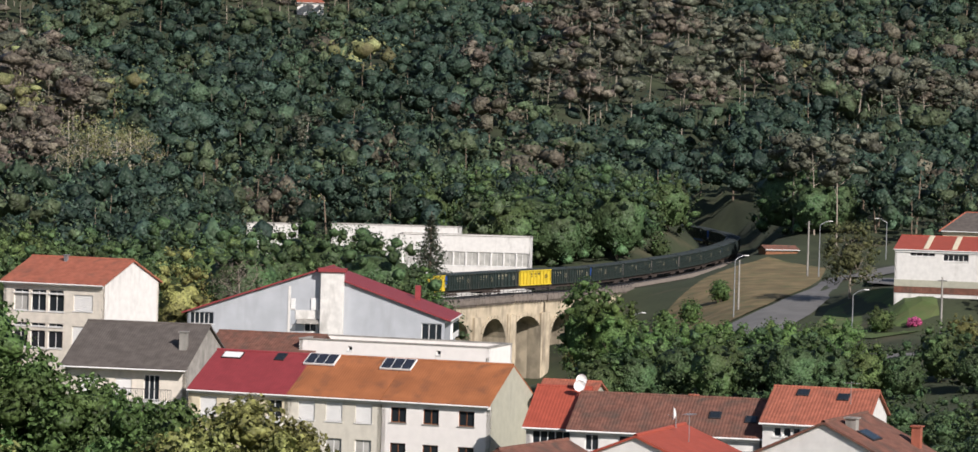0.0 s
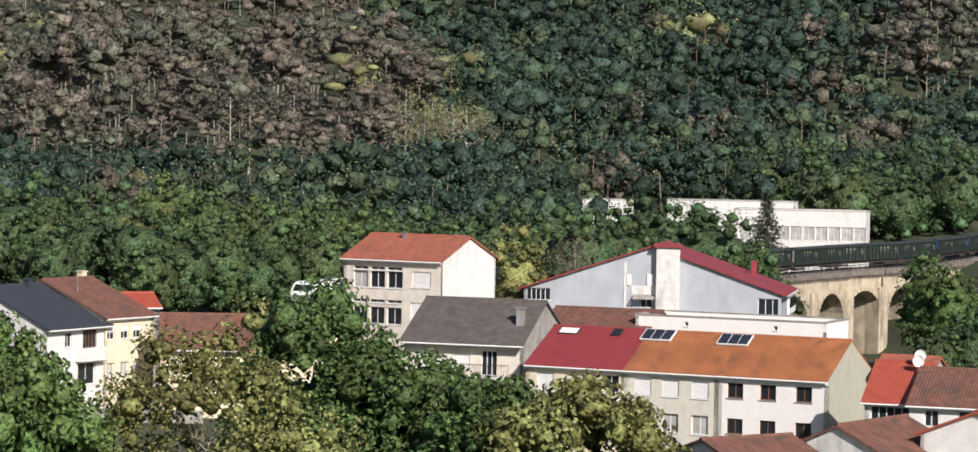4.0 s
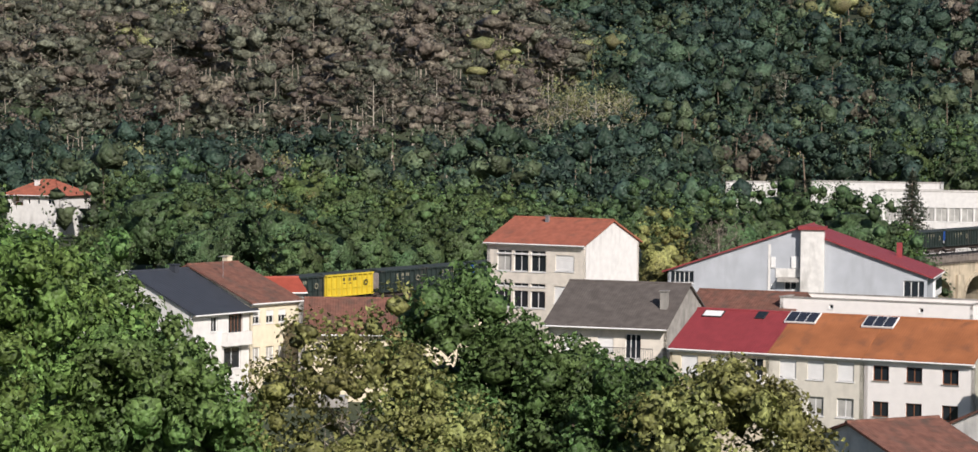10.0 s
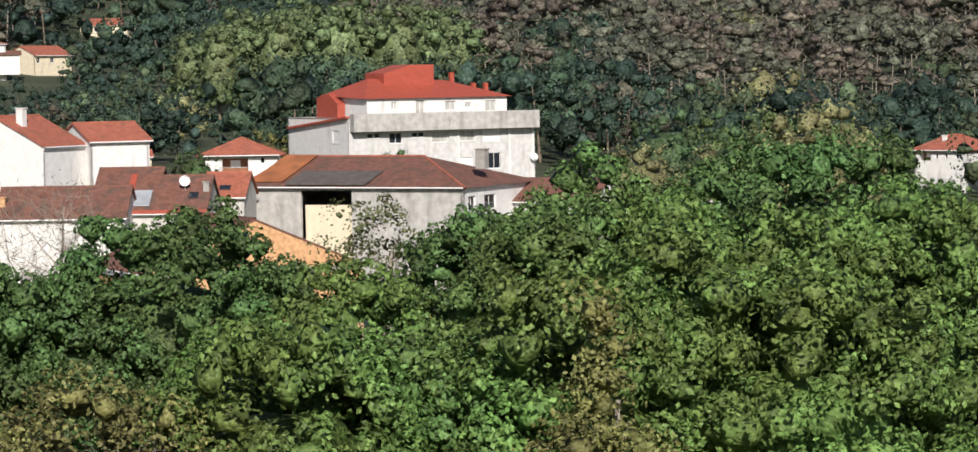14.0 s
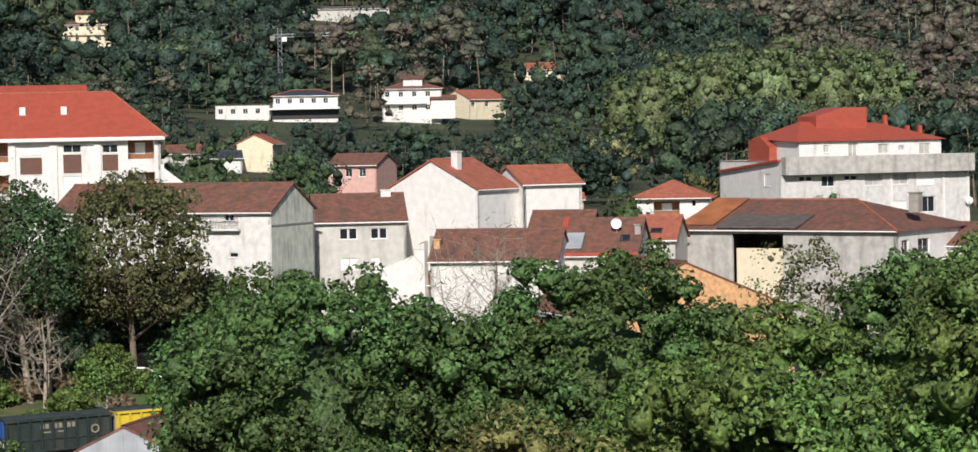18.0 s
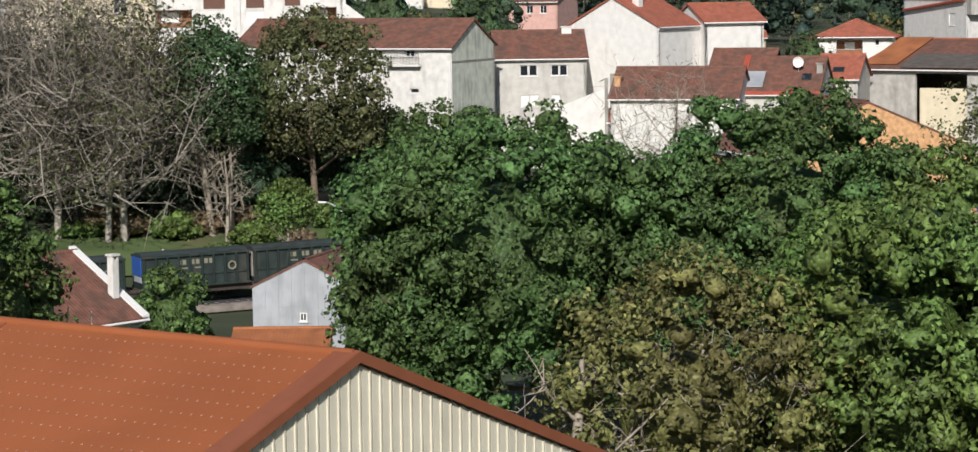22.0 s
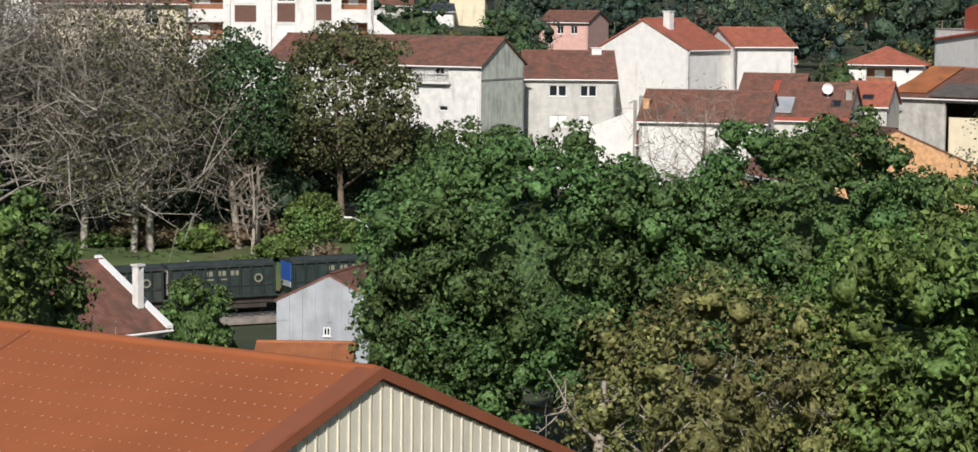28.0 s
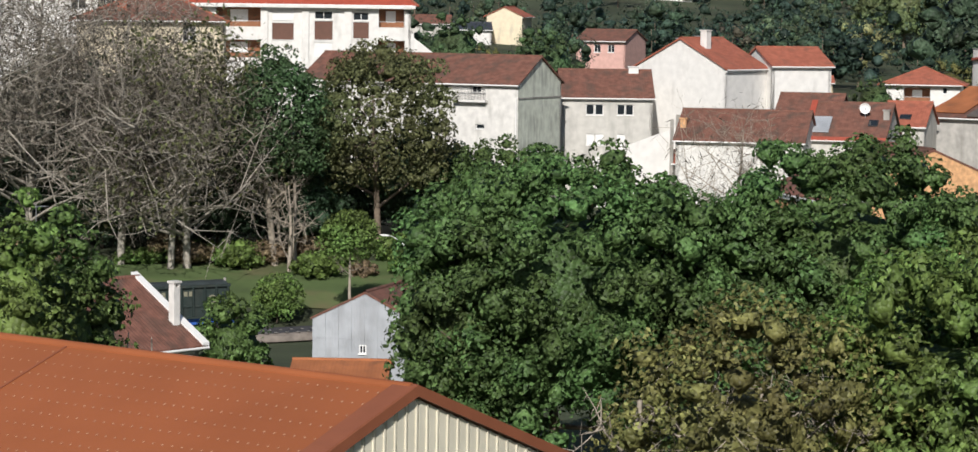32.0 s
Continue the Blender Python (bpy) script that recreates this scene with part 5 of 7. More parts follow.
def clumps_to_mesh(rng, clumps, leaf, per, mid, aspect=0.62, fine=1, core=0.86, flat=0.85, loose=1.15, tumble=0.62):
    """Foliage from clumps (x, y, z, r): each a lumpy round mass under a coat of leaf cards that face away from it."""
    V, F, o = [], [], 0
    bv, bf = BLOBS[fine]
    C = np.array(clumps, float)
    if core:
        for x, y, z, r in clumps:
            w = rng.uniform(0.75, 1.25, 3) * r * core * (1, 1, flat)
            v = bv[:, rng.permutation(3)] * rng.uniform(0.5, 1.3, (len(bv), 1)) * w + (x, y, z)
            V.append(v)
            F.append(bf + o)
            o += len(v)
    if per:
        n = len(C)
        out = C[:, :3] - mid
        out /= np.linalg.norm(out, axis=1)[:, None] + 1e-6
        d = rng.normal(size=(n, per, 3)) * 0.8 + out[:, None] * 0.62 + np.array((0, 0, 0.22))
        d /= np.linalg.norm(d, axis=2)[:, :, None] + 1e-9
        P = C[:, None, :3] + d * C[:, None, 3:4] * rng.uniform(0.80, loose, (n, per, 1)) * np.array((1, 1, flat))
        cv, cf = cards(rng, P.reshape(-1, 3), leaf, d.reshape(-1, 3), aspect, tumble)
        V.append(cv)
        F.append(cf + o)
    return np.concatenate(V), np.concatenate(F)


def limbs(rng, height, spread, r0, n, start=0.35, sides=6, bend=0.15, tips=False):
    """A tapered trunk with limbs; also gives where the limbs end."""
    top = np.array((rng.normal(0, 0.04 * height), rng.normal(0, 0.04 * height), height * 0.8))
    k = np.linspace(0, 1, 7)[:, None]
    P = top * k + np.c_[np.sin(k * 5 + rng.uniform(0, 6)) * bend * 0.3, np.cos(k * 4 + rng.uniform(0, 6)) * bend * 0.3, 0 * k] * k
    pieces, ends = [tube_np(P, r0 * (1 - 0.75 * k[:, 0]), sides)], [top]
    for i in range(n):
        f = start + (0.98 - start) * (i + rng.uniform(0, 0.8)) / n
        a = i * 2.4 + rng.uniform(-0.5, 0.5)
        L = spread * (1.15 - 0.75 * f) * rng.uniform(0.7, 1.15)
        p = top * f
        e = p + np.array((np.cos(a) * L, np.sin(a) * L, L * rng.uniform(0.35, 0.9)))
        m = (p + e) / 2 + rng.normal(0, 0.06 * L, 3) - np.array((0, 0, 0.1 * L))
        r = r0 * (1 - 0.75 * f) * 0.55
        pieces.append(tube_np([p, m, e], [r, r * 0.6, r * 0.22], max(4, sides - 2)))
        ends.append(e)
        if tips:
            for q in range(7):
                b = m + (e - m) * rng.uniform(0, 1)
                g = b + rng.normal(0, 0.35 * L, 3) + np.array((0, 0, 0.12 * L))
                pieces.append(tube_np([b, (b + g) / 2 + rng.normal(0, 0.05 * L, 3), g], [r * 0.5, r * 0.32, r * 0.12], 3))
                for w in range(3):
                    b2 = b + (g - b) * rng.uniform(0.3, 1)
                    g2 = b2 + rng.normal(0, 0.17 * L, 3)
                    pieces.append(tube_np([b2, g2], [r * 0.22, r * 0.09], 3))
    return joined(pieces), ends


def broadleaf(seed, height, width, low, n, r, leaf, per, arms=9, tips=False, lump=0.2, square=2.3, fine=1, core=0.86, heart=0.72, loose=1.15, lean=0.5, tumble=0.62):
    """A broad-leaved tree: (trunk arrays, crown arrays). The crown starts at low of the height and has n clumps of about radius r on an uneven dome."""
    rng = np.random.default_rng(seed)
    (tv, tf), ends = limbs(rng, height, width * 0.5, 0.02 * height, arms, max(0.25, low), 6 if arms else 4, tips=tips)
    z0 = height * low
    half, mid_z = (height - z0) / 2, (height + z0) / 2
    spin, shift = rng.uniform(0, 6.28), Vector(rng.uniform(-50, 50, 3))
    B = []
    for i in range(n):
        u = 1 - 1.74 * (i + 0.5) / n
        f = math.sqrt(1 - u * u)
        a = i * 2.39996 + spin
        d = np.array((math.cos(a) * f, math.sin(a) * f, u)) + rng.normal(0, 0.05, 3)
        d /= np.sum(np.abs(d) ** square) ** (1 / square)
        q = 0.96 + lump * (noise.noise(Vector(d) * 1.6 + shift) + 0.55 * noise.noise(Vector(d) * 3.7 + shift) + 0.3 * noise.noise(Vector(d) * 8.3 + shift)) + rng.uniform(-0.09, 0.06)
        rr = r * rng.uniform(0.65, 1.3)
        B.append((d[0] * q * (width / 2 - rr * lean), d[1] * q * (width / 2 - rr * lean), mid_z + d[2] * q * (half - rr * lean), rr))
    mid = np.array((0, 0, mid_z - 0.15 * half))
    cv, cf = clumps_to_mesh(rng, B, leaf, per, mid, 0.62, fine, core, 0.86, loose, tumble)
    if heart:
        bv, bf = BLOBS[4]
        hv = bv / (np.sum(np.abs(bv) ** square, axis=1) ** (1 / square))[:, None] * rng.uniform(0.85, 1.05, (len(bv), 1)) * heart * (width / 2, width / 2, half) + (0, 0, mid_z)
        cv, cf = joined([(cv, cf), (hv, bf)])
    return (tv, tf), (cv, cf)


def pine_tree(seed, height, width, leaf, per, tufts=2, arms=9, size=0.15, fine=1):
    """A tall pine: bare trunk and flat, open tufts near the top."""
    rng = np.random.default_rng(seed)
    (tv, tf), ends = limbs(rng, height * 1.15, width * 0.5, 0.012 * height, arms, 0.52, 5 if arms > 9 else 3, 0.4)
    B = []
    for e in ends:
        for q in range(tufts):
            B.append((e[0] + rng.normal(0, 0.1 * width), e[1] + rng.normal(0, 0.1 * width), e[2] + rng.uniform(-0.05, 0.07) * height, width * size * rng.uniform(0.7, 1.35)))
    return (tv, tf), clumps_to_mesh(rng, B, leaf, per, np.array((0, 0, height * 0.5)), 0.26, fine, 0.68, 0.7, 1.4)


def tree_thing(name, arrays, bark, leaf, x, y, scale, turn, label, z=None, category="tree", group=""):
    ob = thing(name, pose(x, y, ground_at(x, y) - 0.2 if z is None else z, 0, 0, turn), label, category, group)
    ob.scale = (scale, scale, scale)
    (tv, tf), (cv, cf) = arrays
    part("trunk", quads("trunk", tv, tf, [M[bark]], smooth=True), None, ob)
    part("crown", quads("crown", cv, cf, [M[leaf]]), None, ob)
    return ob



# the wooded hills: one stand of countless trees
rng = np.random.default_rng(7)
BROAD = [broadleaf(20 + i, 11, 11 + i % 3, 0.02, 13, 2.25, 0.27, 31, arms=0, heart=0.0, lump=0.4, core=0.6, loose=1.28, tumble=0.5) for i in range(7)]
BROAD_FAR = [broadleaf(30 + i, 11, 12 + i % 3, 0.05, 9, 2.9, 0.4, 21, arms=0, heart=0.0, lump=0.4, core=0.66, loose=1.28, tumble=0.5) for i in range(7)]
PINES = [pine_tree(40 + i, 15, 10.5, 0.40, 18, 2, 6, 0.165) for i in range(6)]
PINES_FAR = [pine_tree(50 + i, 15, 11, 0.50, 15, 1, 9, 0.22) for i in range(6)]
SLOTS = ["bark", "wood", "wood2", "wood3", "olivel", "pine", "pine2", "lime", "deadbark", "greyleaf", "wood4"]


def stand(name, spots, label):
    """Many trees joined into one object."""
    V, F, I, o = [], [], [], 0
    for x, y, z, s, slot, pine, a, far in spots:
        kind = (PINES_FAR if far else PINES) if pine else (BROAD_FAR if far else BROAD)
        tpl = kind[int(a * 1000) % len(kind)]
        c, n = math.cos(a * 6.283), math.sin(a * 6.283)
        R = np.array(((c, -n, 0), (n, c, 0), (0, 0, 1))) * s
        for (v, f), q in zip(tpl, (8 if pine else 0, slot)):
            V.append(v @ R.T + (x, y, z))
            F.append(f + o)
            I.append(np.full(len(f), q))
            o += len(v)
    ob = new(name, quads(name, np.concatenate(V), np.concatenate(F), [M[k] for k in SLOTS], np.concatenate(I)))
    return tagged(ob, label, "forest", kind="stuff")


# where the pale half-dead trees and the tall edge pines stand
DEAD_SPOTS = ((-89.1, 595.4), (-85.3, 591.9), (-82.5, 594.3), (-78.9, 592.8), (-76.7, 599.1), (-74.1, 607.5))
PINE_SPOTS = ((-130.0, 573.5), (-124.9, 568.4), (-120.9, 565.2), (-118.0, 569.9), (-114.4, 574.7), (-112.2, 587.4), (-42.7, 634.6))


def clear_of(x, y):
    """False where a house, the line or the road needs the ground."""
    if np.min(np.hypot(RAIL[:, 0] - x, RAIL[:, 1] - y)) < 9.5:
        return False
    if 22 < x < 85 and 335 < y < 520 or -46 < x < 12 and 455 < y < 505:
        return False
    d = math.hypot(x, y)
    if 3.75 < math.degrees(math.atan2(x, y)) < 5.7 and d < 640:
        return False
    for hx, hy in DEAD_SPOTS + PINE_SPOTS:
        hd = math.hypot(hx, hy)
        if hd - 42 < d < hd + 5 and abs(x * hy - y * hx) / hd < 5.5:
            return False
    for hx, hy, w in FAR + [(-137, 407, 13), (-167, 296, 26), (-180, 277, 9), (-209, 201, 28), (-219, 183, 18)]:
        hd = math.hypot(hx, hy)
        across = abs(x * hy - y * hx) / hd
        if hd - 85 < d < hd + 8 and across < w / 2 + 1.5:
            return False
    return True


spots = []
d = 380.0
while d < 1280:
    step = 8.2 + d * 0.0036
    n = int(d * radians(64) / step)
    for k in range(n):
        th = -12 + 64 * (k + rng.uniform(-0.5, 0.5)) / n
        dd = d + rng.uniform(-8, 8)
        start = 520 if th < -1 else 500 if th < 5 else 400 if th < 30 else 355 if th < 45 else 330
        if dd < start:
            continue
        x, y = -dd * math.sin(radians(th)), dd * math.cos(radians(th))
        if not clear_of(x, y):
            continue
        u = noise.noise((x / 90, y / 120, 3.1)) + 0.35 * noise.noise((x / 25, y / 30, 9.0))
        open_field = 36 < th < 46 and 430 < dd < 900 and noise.noise((x / 40, y / 50, 5.0)) > 0.33
        if open_field:
            continue
        ridge = 9 < th < 31 and dd > 500 + 40 * u
        pine = u > (-0.3 if ridge else 0.30) and dd > 520
        if th > 32:
            pine = u > 0.5
        s = (0.58 if th > 32.5 and dd < 640 else 1.0) * rng.uniform(0.9, 1.45) * (0.95 if pine else 1.0) * (1.12 if dd > 620 else 1.0)
        if pine:
            slot = 6 if rng.uniform() < (0.55 if ridge else 0.3) else 5
        else:
            slot = int(rng.choice([1, 2, 3, 3, 10, 1, 10, 3, 9 if u > 0 else 3]))
        if rng.uniform() < 0.015:
            slot = 7
        spots.append((x, y, 0.0, s, slot, pine, rng.uniform(), dd > 580))
        if pine and rng.uniform() < 0.4:
            spots.append((x + rng.uniform(-5, 5), y + rng.uniform(5, 11), 0.0, s * rng.uniform(0.7, 1.05), 5 if rng.uniform() < 0.5 else 6, True, rng.uniform(), dd > 580))
    d += 16.5 + (d - 380) * 0.030
hz = land([p[0] for p in spots], [p[1] for p in spots])
spots = [(p[0], p[1], float(z) - 0.4, *p[3:]) for p, z in zip(spots, hz)]
stand("forest", spots, "dense mixed oak and pine forest covering the hills")

# trees of the valley, each one a thing
MASTERS = {}


def valley_tree(kind, x, y, height, label, turn):
    """A mid-distance tree, scaled to its height."""
    if kind not in MASTERS:
        seed, h, w, leaf, sprigs, blobs, low, mat_name = {
            "oak_a": (61, 12, 11.5, 0.17, 18, 44, 0.02, "vale3"), "oak_b": (62, 12, 10.5, 0.17, 18, 42, 0.02, "vale"), "oak_c": (63, 12, 12, 0.17, 18, 46, 0.02, "vale2"),
            "willow": (64, 10, 12, 0.16, 20, 46, 0.02, "lime"), "poplar": (66, 16, 7.6, 0.17, 16, 50, 0.12, "poplar"), "olive": (65, 11, 10, 0.15, 20, 36, 0.1, "olivel")}[kind]
        MASTERS[kind] = tree_thing("tree", broadleaf(seed, h, w, low, int(blobs * 1.1), 1.25, leaf * 1.05, int(sprigs * 1.6), arms=5, lump=0.36, core=0.6, loose=1.25, tumble=0.5), "bark", mat_name, x, y, height / h, turn, label, group="valley trees")
        MASTERS[kind]["label"] = label
        return MASTERS[kind]
    ob = copy_thing(MASTERS[kind], pose(x, y, ground_at(x, y) - 0.1 * height, 0, 0, turn))
    h = {"willow": 10, "olive": 11, "poplar": 16}.get(kind, 12)
    ob.scale = (height / h,) * 3
    return ob


LABEL = {"oak_a": "deep green oak with a dense crown", "oak_b": "green oak with a broad crown", "oak_c": "fresh green tree with a lobed crown", "poplar": "tall bright green poplar with a pale trunk", "willow": "pale green willow in young leaf", "olive": "sparse tree in olive-green young leaf"}
vr = random.Random(5)


def belt(th0, th1, step, d0, d1, h0, h1, kinds):
    th = th0
    while th < th1:
        d = vr.uniform(d0, d1)
        x, y = -d * math.sin(radians(th)), d * math.cos(radians(th))
        if np.min(np.hypot(RAIL[:, 0] - x, RAIL[:, 1] - y)) > 7.0 and not (26 < x < 85 and 355 < y < 520):
            if -1.75 < th < 0.4 and 300 < d < 420 or -5.7 < th < -3.75 and 470 < d < 640:
                th += step
                continue
            k = vr.choice(kinds)
            low = any(hd - 100 < d < hd + 4 and abs(x * hy - y * hx) / hd < w / 2 + 4 for hx, hy, w in FAR + [(-137, 407, 15)] for hd in (math.hypot(hx, hy),))
            valley_tree(k, x, y, 4.5 if low else vr.uniform(h0, h1), LABEL[k], vr.uniform(0, 360))
        th += step * vr.uniform(0.75, 1.25)


belt(5.0, 24, 0.95, 338, 352, 10.5, 13.5, ("oak_a", "oak_b", "oak_a", "oak_c"))
belt(2.2, 24, 1.1, 372, 395, 11, 14.5, ("oak_a", "oak_b", "oak_c"))
belt(1.6, 6.0, 0.8, 440, 452, 11, 13.5, ("oak_a", "oak_b"))
belt(-5.6, -1.3, 0.8, 345, 385, 3.2, 4.8, ("oak_a", "oak_b", "olive"))
belt(-6.2, -0.6, 0.8, 295, 320, 7, 9.0, ("oak_a", "oak_b", "oak_a", "olive"))
belt(-10.8, -5.4, 0.75, 300, 325, 6.5, 8.5, ("oak_b", "oak_a", "oak_c"))
belt(-11, -0.3, 0.9, 235, 262, 5.5, 7.5, ("oak_a", "oak_b"))
belt(-11, -7.4, 0.9, 215, 225, 6.5, 8.5, ("oak_a", "oak_b"))
belt(15.5, 24, 1.4, 425, 440, 9, 12, ("oak_a", "oak_b", "oak_c"))
belt(30, 44, 1.3, 300, 345, 5, 7.5, ("oak_a", "oak_b", "oak_a", "olive"))
for x, y, h, k in ((-120.1, 307.4, 15, "willow"), (-135.3, 290, 9, "willow"), (-127.1, 298, 10.5, "willow"), (-112, 300, 10, "willow"), (-97, 310, 7, "oak_b"), (-88, 316, 9, "oak_a"), (-103, 330, 6, "oak_a"), (-119, 350, 5, "oak_a"), (-138, 345, 12, "oak_b"), (-150, 330, 12, "oak_a"), (-95, 350, 12, "oak_b"), (-83, 340, 11, "olive"),
                   (-21.4, 454.5, 15, "oak_b"), (-17.0, 451, 14, "oak_a"), (-26, 449, 15, "oak_a"), (-31, 452, 14, "oak_b"), (-30.5, 270, 9.5, "olive"), (-9.5, 372, 14, "oak_a"), (-12, 366, 14, "oak_b"), (-15, 380, 15, "oak_a"), (-22, 360, 13, "oak_b"), (-21.5, 292, 8.5, "olive"), (-206, 240, 9, "oak_a"), (-215, 250, 9, "oak_b"), (-240, 262, 9, "oak_a"), (52, 372, 4, "oak_c"), (66, 352, 7, "oak_b"), (71, 372, 8, "oak_a"), (58, 344, 5, "olive")):
    valley_tree(k, x, y, h, LABEL[k], vr.uniform(0, 360))
for th, d, hh in ((28.7, 520, 20), (29.2, 512, 22), (29.8, 505, 23), (30.4, 512, 21), (31.0, 505, 23), (31.6, 514, 22), (32.2, 508, 21), (32.8, 516, 20), (33.4, 512, 18), (34.0, 520, 16), (29.5, 540, 22), (30.7, 545, 24), (31.9, 542, 23), (33.1, 548, 20)):
    valley_tree("poplar", -d * math.sin(radians(th)), d * math.cos(radians(th)), hh * 1.1, LABEL["poplar"], vr.uniform(0, 360))

# the road's big tree, the tall dark conifer, pale half-dead trees on the slope
tree_thing("tree", broadleaf(71, 11.6, 8.4, 0.14, 90, 0.85, 0.13, 40, tips=True, heart=0.4, core=0.5, loose=1.4, lump=0.35), "deadbark", "dullolive", 52.8, 411.6, 1, 0, "tall rounded tree with a grey trunk beside the road")


def conifer(seed, height, width):
    g = np.random.default_rng(seed)
    pieces, pts = [tube_np([(0, 0, 0), (0, 0, height)], [0.3, 0.04], 6)], []
    for k in range(16):
        z = height * (0.12 + 0.86 * k / 16)
        L = width / 2 * (1 - k / 16.5) * g.uniform(0.8, 1.15)
        for q in range(6):
            a = q * 1.047 + k * 0.6 + g.uniform(-0.3, 0.3)
            e = np.array((math.cos(a) * L, math.sin(a) * L, z - 0.18 * L))
            pieces.append(tube_np([(0, 0, z), e], [0.06, 0.015], 3))
            n = int(10 + L * 14)
            f = g.uniform(0.2, 1, n)[:, None]
            pts.append(np.array((0, 0, z)) * (1 - f) + e * f + g.normal(0, 0.16, (n, 3)))
    P = np.concatenate(pts)
    return joined(pieces), cards(g, P, 0.26, None, 0.35)


tree_thing("conifer", conifer(3, 11.5, 7.4), "bark", "conifer", -8.9, 432, 1, 0, "tall dark spruce with drooping tiers", z=11.5)
for k, (x, y) in enumerate(DEAD_SPOTS):
    g = np.random.default_rng(80 + k)
    h = g.uniform(14, 17)
    (tv, tf), ends = limbs(g, h * 1.1, 4.6, 0.26, 14, 0.3, 5, 0.5, tips=True)
    C = np.concatenate([np.array(e) + g.normal(0, 0.8, (40, 3)) for e in ends])
    tree_thing("half_dead_tree", ((tv, tf), cards(g, C, 0.26)), "paledead", "lime", x, y, 1, k * 50, "pale half-dead tree with bare grey limbs", group="half-dead trees")
for k, (x, y) in enumerate(PINE_SPOTS):
    tree_thing("pine", pine_tree(90 + k, 17 + k % 3, 9.5, 0.26, 40, 2, 12, 0.12), "paledead", "pine2" if k % 2 else "pine", x, y, 1, k * 40, "tall pine with a bare pale trunk", group="edge pines")

# the great trees in front
NEAR = (
    (-36.5, 98.5, 20.7, 13.0, "oak2"),
    (-46.1, 116.2, 22.6, 13.5, "oak3"),
    (-36.0, 107.1, 20.5, 11.2, "oak"),
    (-28.6, 96.8, 18.1, 7.4, "oak"),
    (-21.9, 118.0, 19.1, 5.8, "oak3"),
    (-16.5, 116.8, 17.0, 5.5, "oak3"),
    (-12.9, 111.2, 16.4, 5.2, "oak3"),
    (-9.0, 109.6, 16.6, 8.5, "olivel"),
    (-55.5, 113.1, 19.9, 10.6, "oak"),
    (-60.8, 112.7, 17.9, 6.8, "oak3"),
    (-50.2, 111.2, 20.3, 8.1, "oak2"),
    (-54.4, 108.1, 19.2, 8.0, "oak"),
    (-40.6, 82.6, 16.9, 10.2, "oak2"),
    (-35.2, 88.2, 18.5, 10.5, "oak2"),
    (-50.5, 84.0, 16.0, 9.3, "oak2"),
    (-48.4, 77.1, 14.8, 8.6, "oak2"),
    (-73.6, 107.1, 17.1, 11.5, "oak3"),
    (-68.6, 108.0, 15.4, 4.8, "oak3"),
    (-75.4, 102.2, 14.5, 6.2, "oak3"),
    (-81.4, 96.2, 15.4, 12.0, "oak3"),
    (-83.5, 93.0, 13.0, 6.4, "oak3"),
    (-78.8, 99.6, 14.2, 5.6, "oak3"),
    (-44.4, 81.7, 14.7, 8.2, "oak"),
    (-40.8, 91.3, 19.0, 8.8, "oak2"),
    (-19.2, 117.5, 17.7, 5.4, "oak3"))
for i, (x, y, h, w, leaf) in enumerate(NEAR):
    arrays = broadleaf(200 + i, h, w * 1.08, 0.12, int(14 + 0.95 * w * h), 1.0, 0.145, 98, lump=0.2, square=2.6, core=0.66, heart=0.6, loose=1.16, tumble=0.5)
    tree_thing("great_tree", arrays, "bark", leaf, x, y, 1, i * 37, "great leafy tree with a dense lobed green crown", group="great trees")
for i, (x, y, h, w) in enumerate(((-22.3, 102.6, 18.1, 9.8), (-52.3, 70.8, 10.4, 8.6), (-36.5, 76.0, 13.2, 6.5), (-37.4, 77.4, 17.2, 1.9))):
    arrays = broadleaf(300 + i, h, w, 0.15, int(1.05 * w * h), 0.9, 0.115, 90, arms=16, tips=True, core=0.52, heart=0.5, loose=1.4, lump=0.3)
    tree_thing("young_leaf_tree", arrays, "deadbark", "olivel", x, y, 1, i * 70, "tree in thin olive young leaf with visible twigs", group="young-leaf trees")


def bare_tree(name, seed, x, y, h, spread, n, label, leaf=None, count=20, r=None, bark="deadbark", blade=0.38, aspect=0.09):
    g = np.random.default_rng(seed)
    (tv, tf), ends = limbs(g, h * 1.15, spread, r or 0.028 * h, n, 0.16, 6, 0.5, tips=True)
    if leaf:
        C = np.concatenate([np.array(e) * f + g.normal(0, 0.16 * spread, (count, 3)) for e in ends for f in (1.0, 0.92, 0.84)])
        return tree_thing(name, ((tv, tf), cards(g, C, blade, None, aspect)), bark, leaf, x, y, 1, seed * 31, label)
    ob = thing(name, pose(x, y, ground_at(x, y) - 0.2, 0, 0, seed * 31), label, "tree")
    part("trunk", quads("trunk", tv, tf, [M[bark]], smooth=True), None, ob)
    return ob


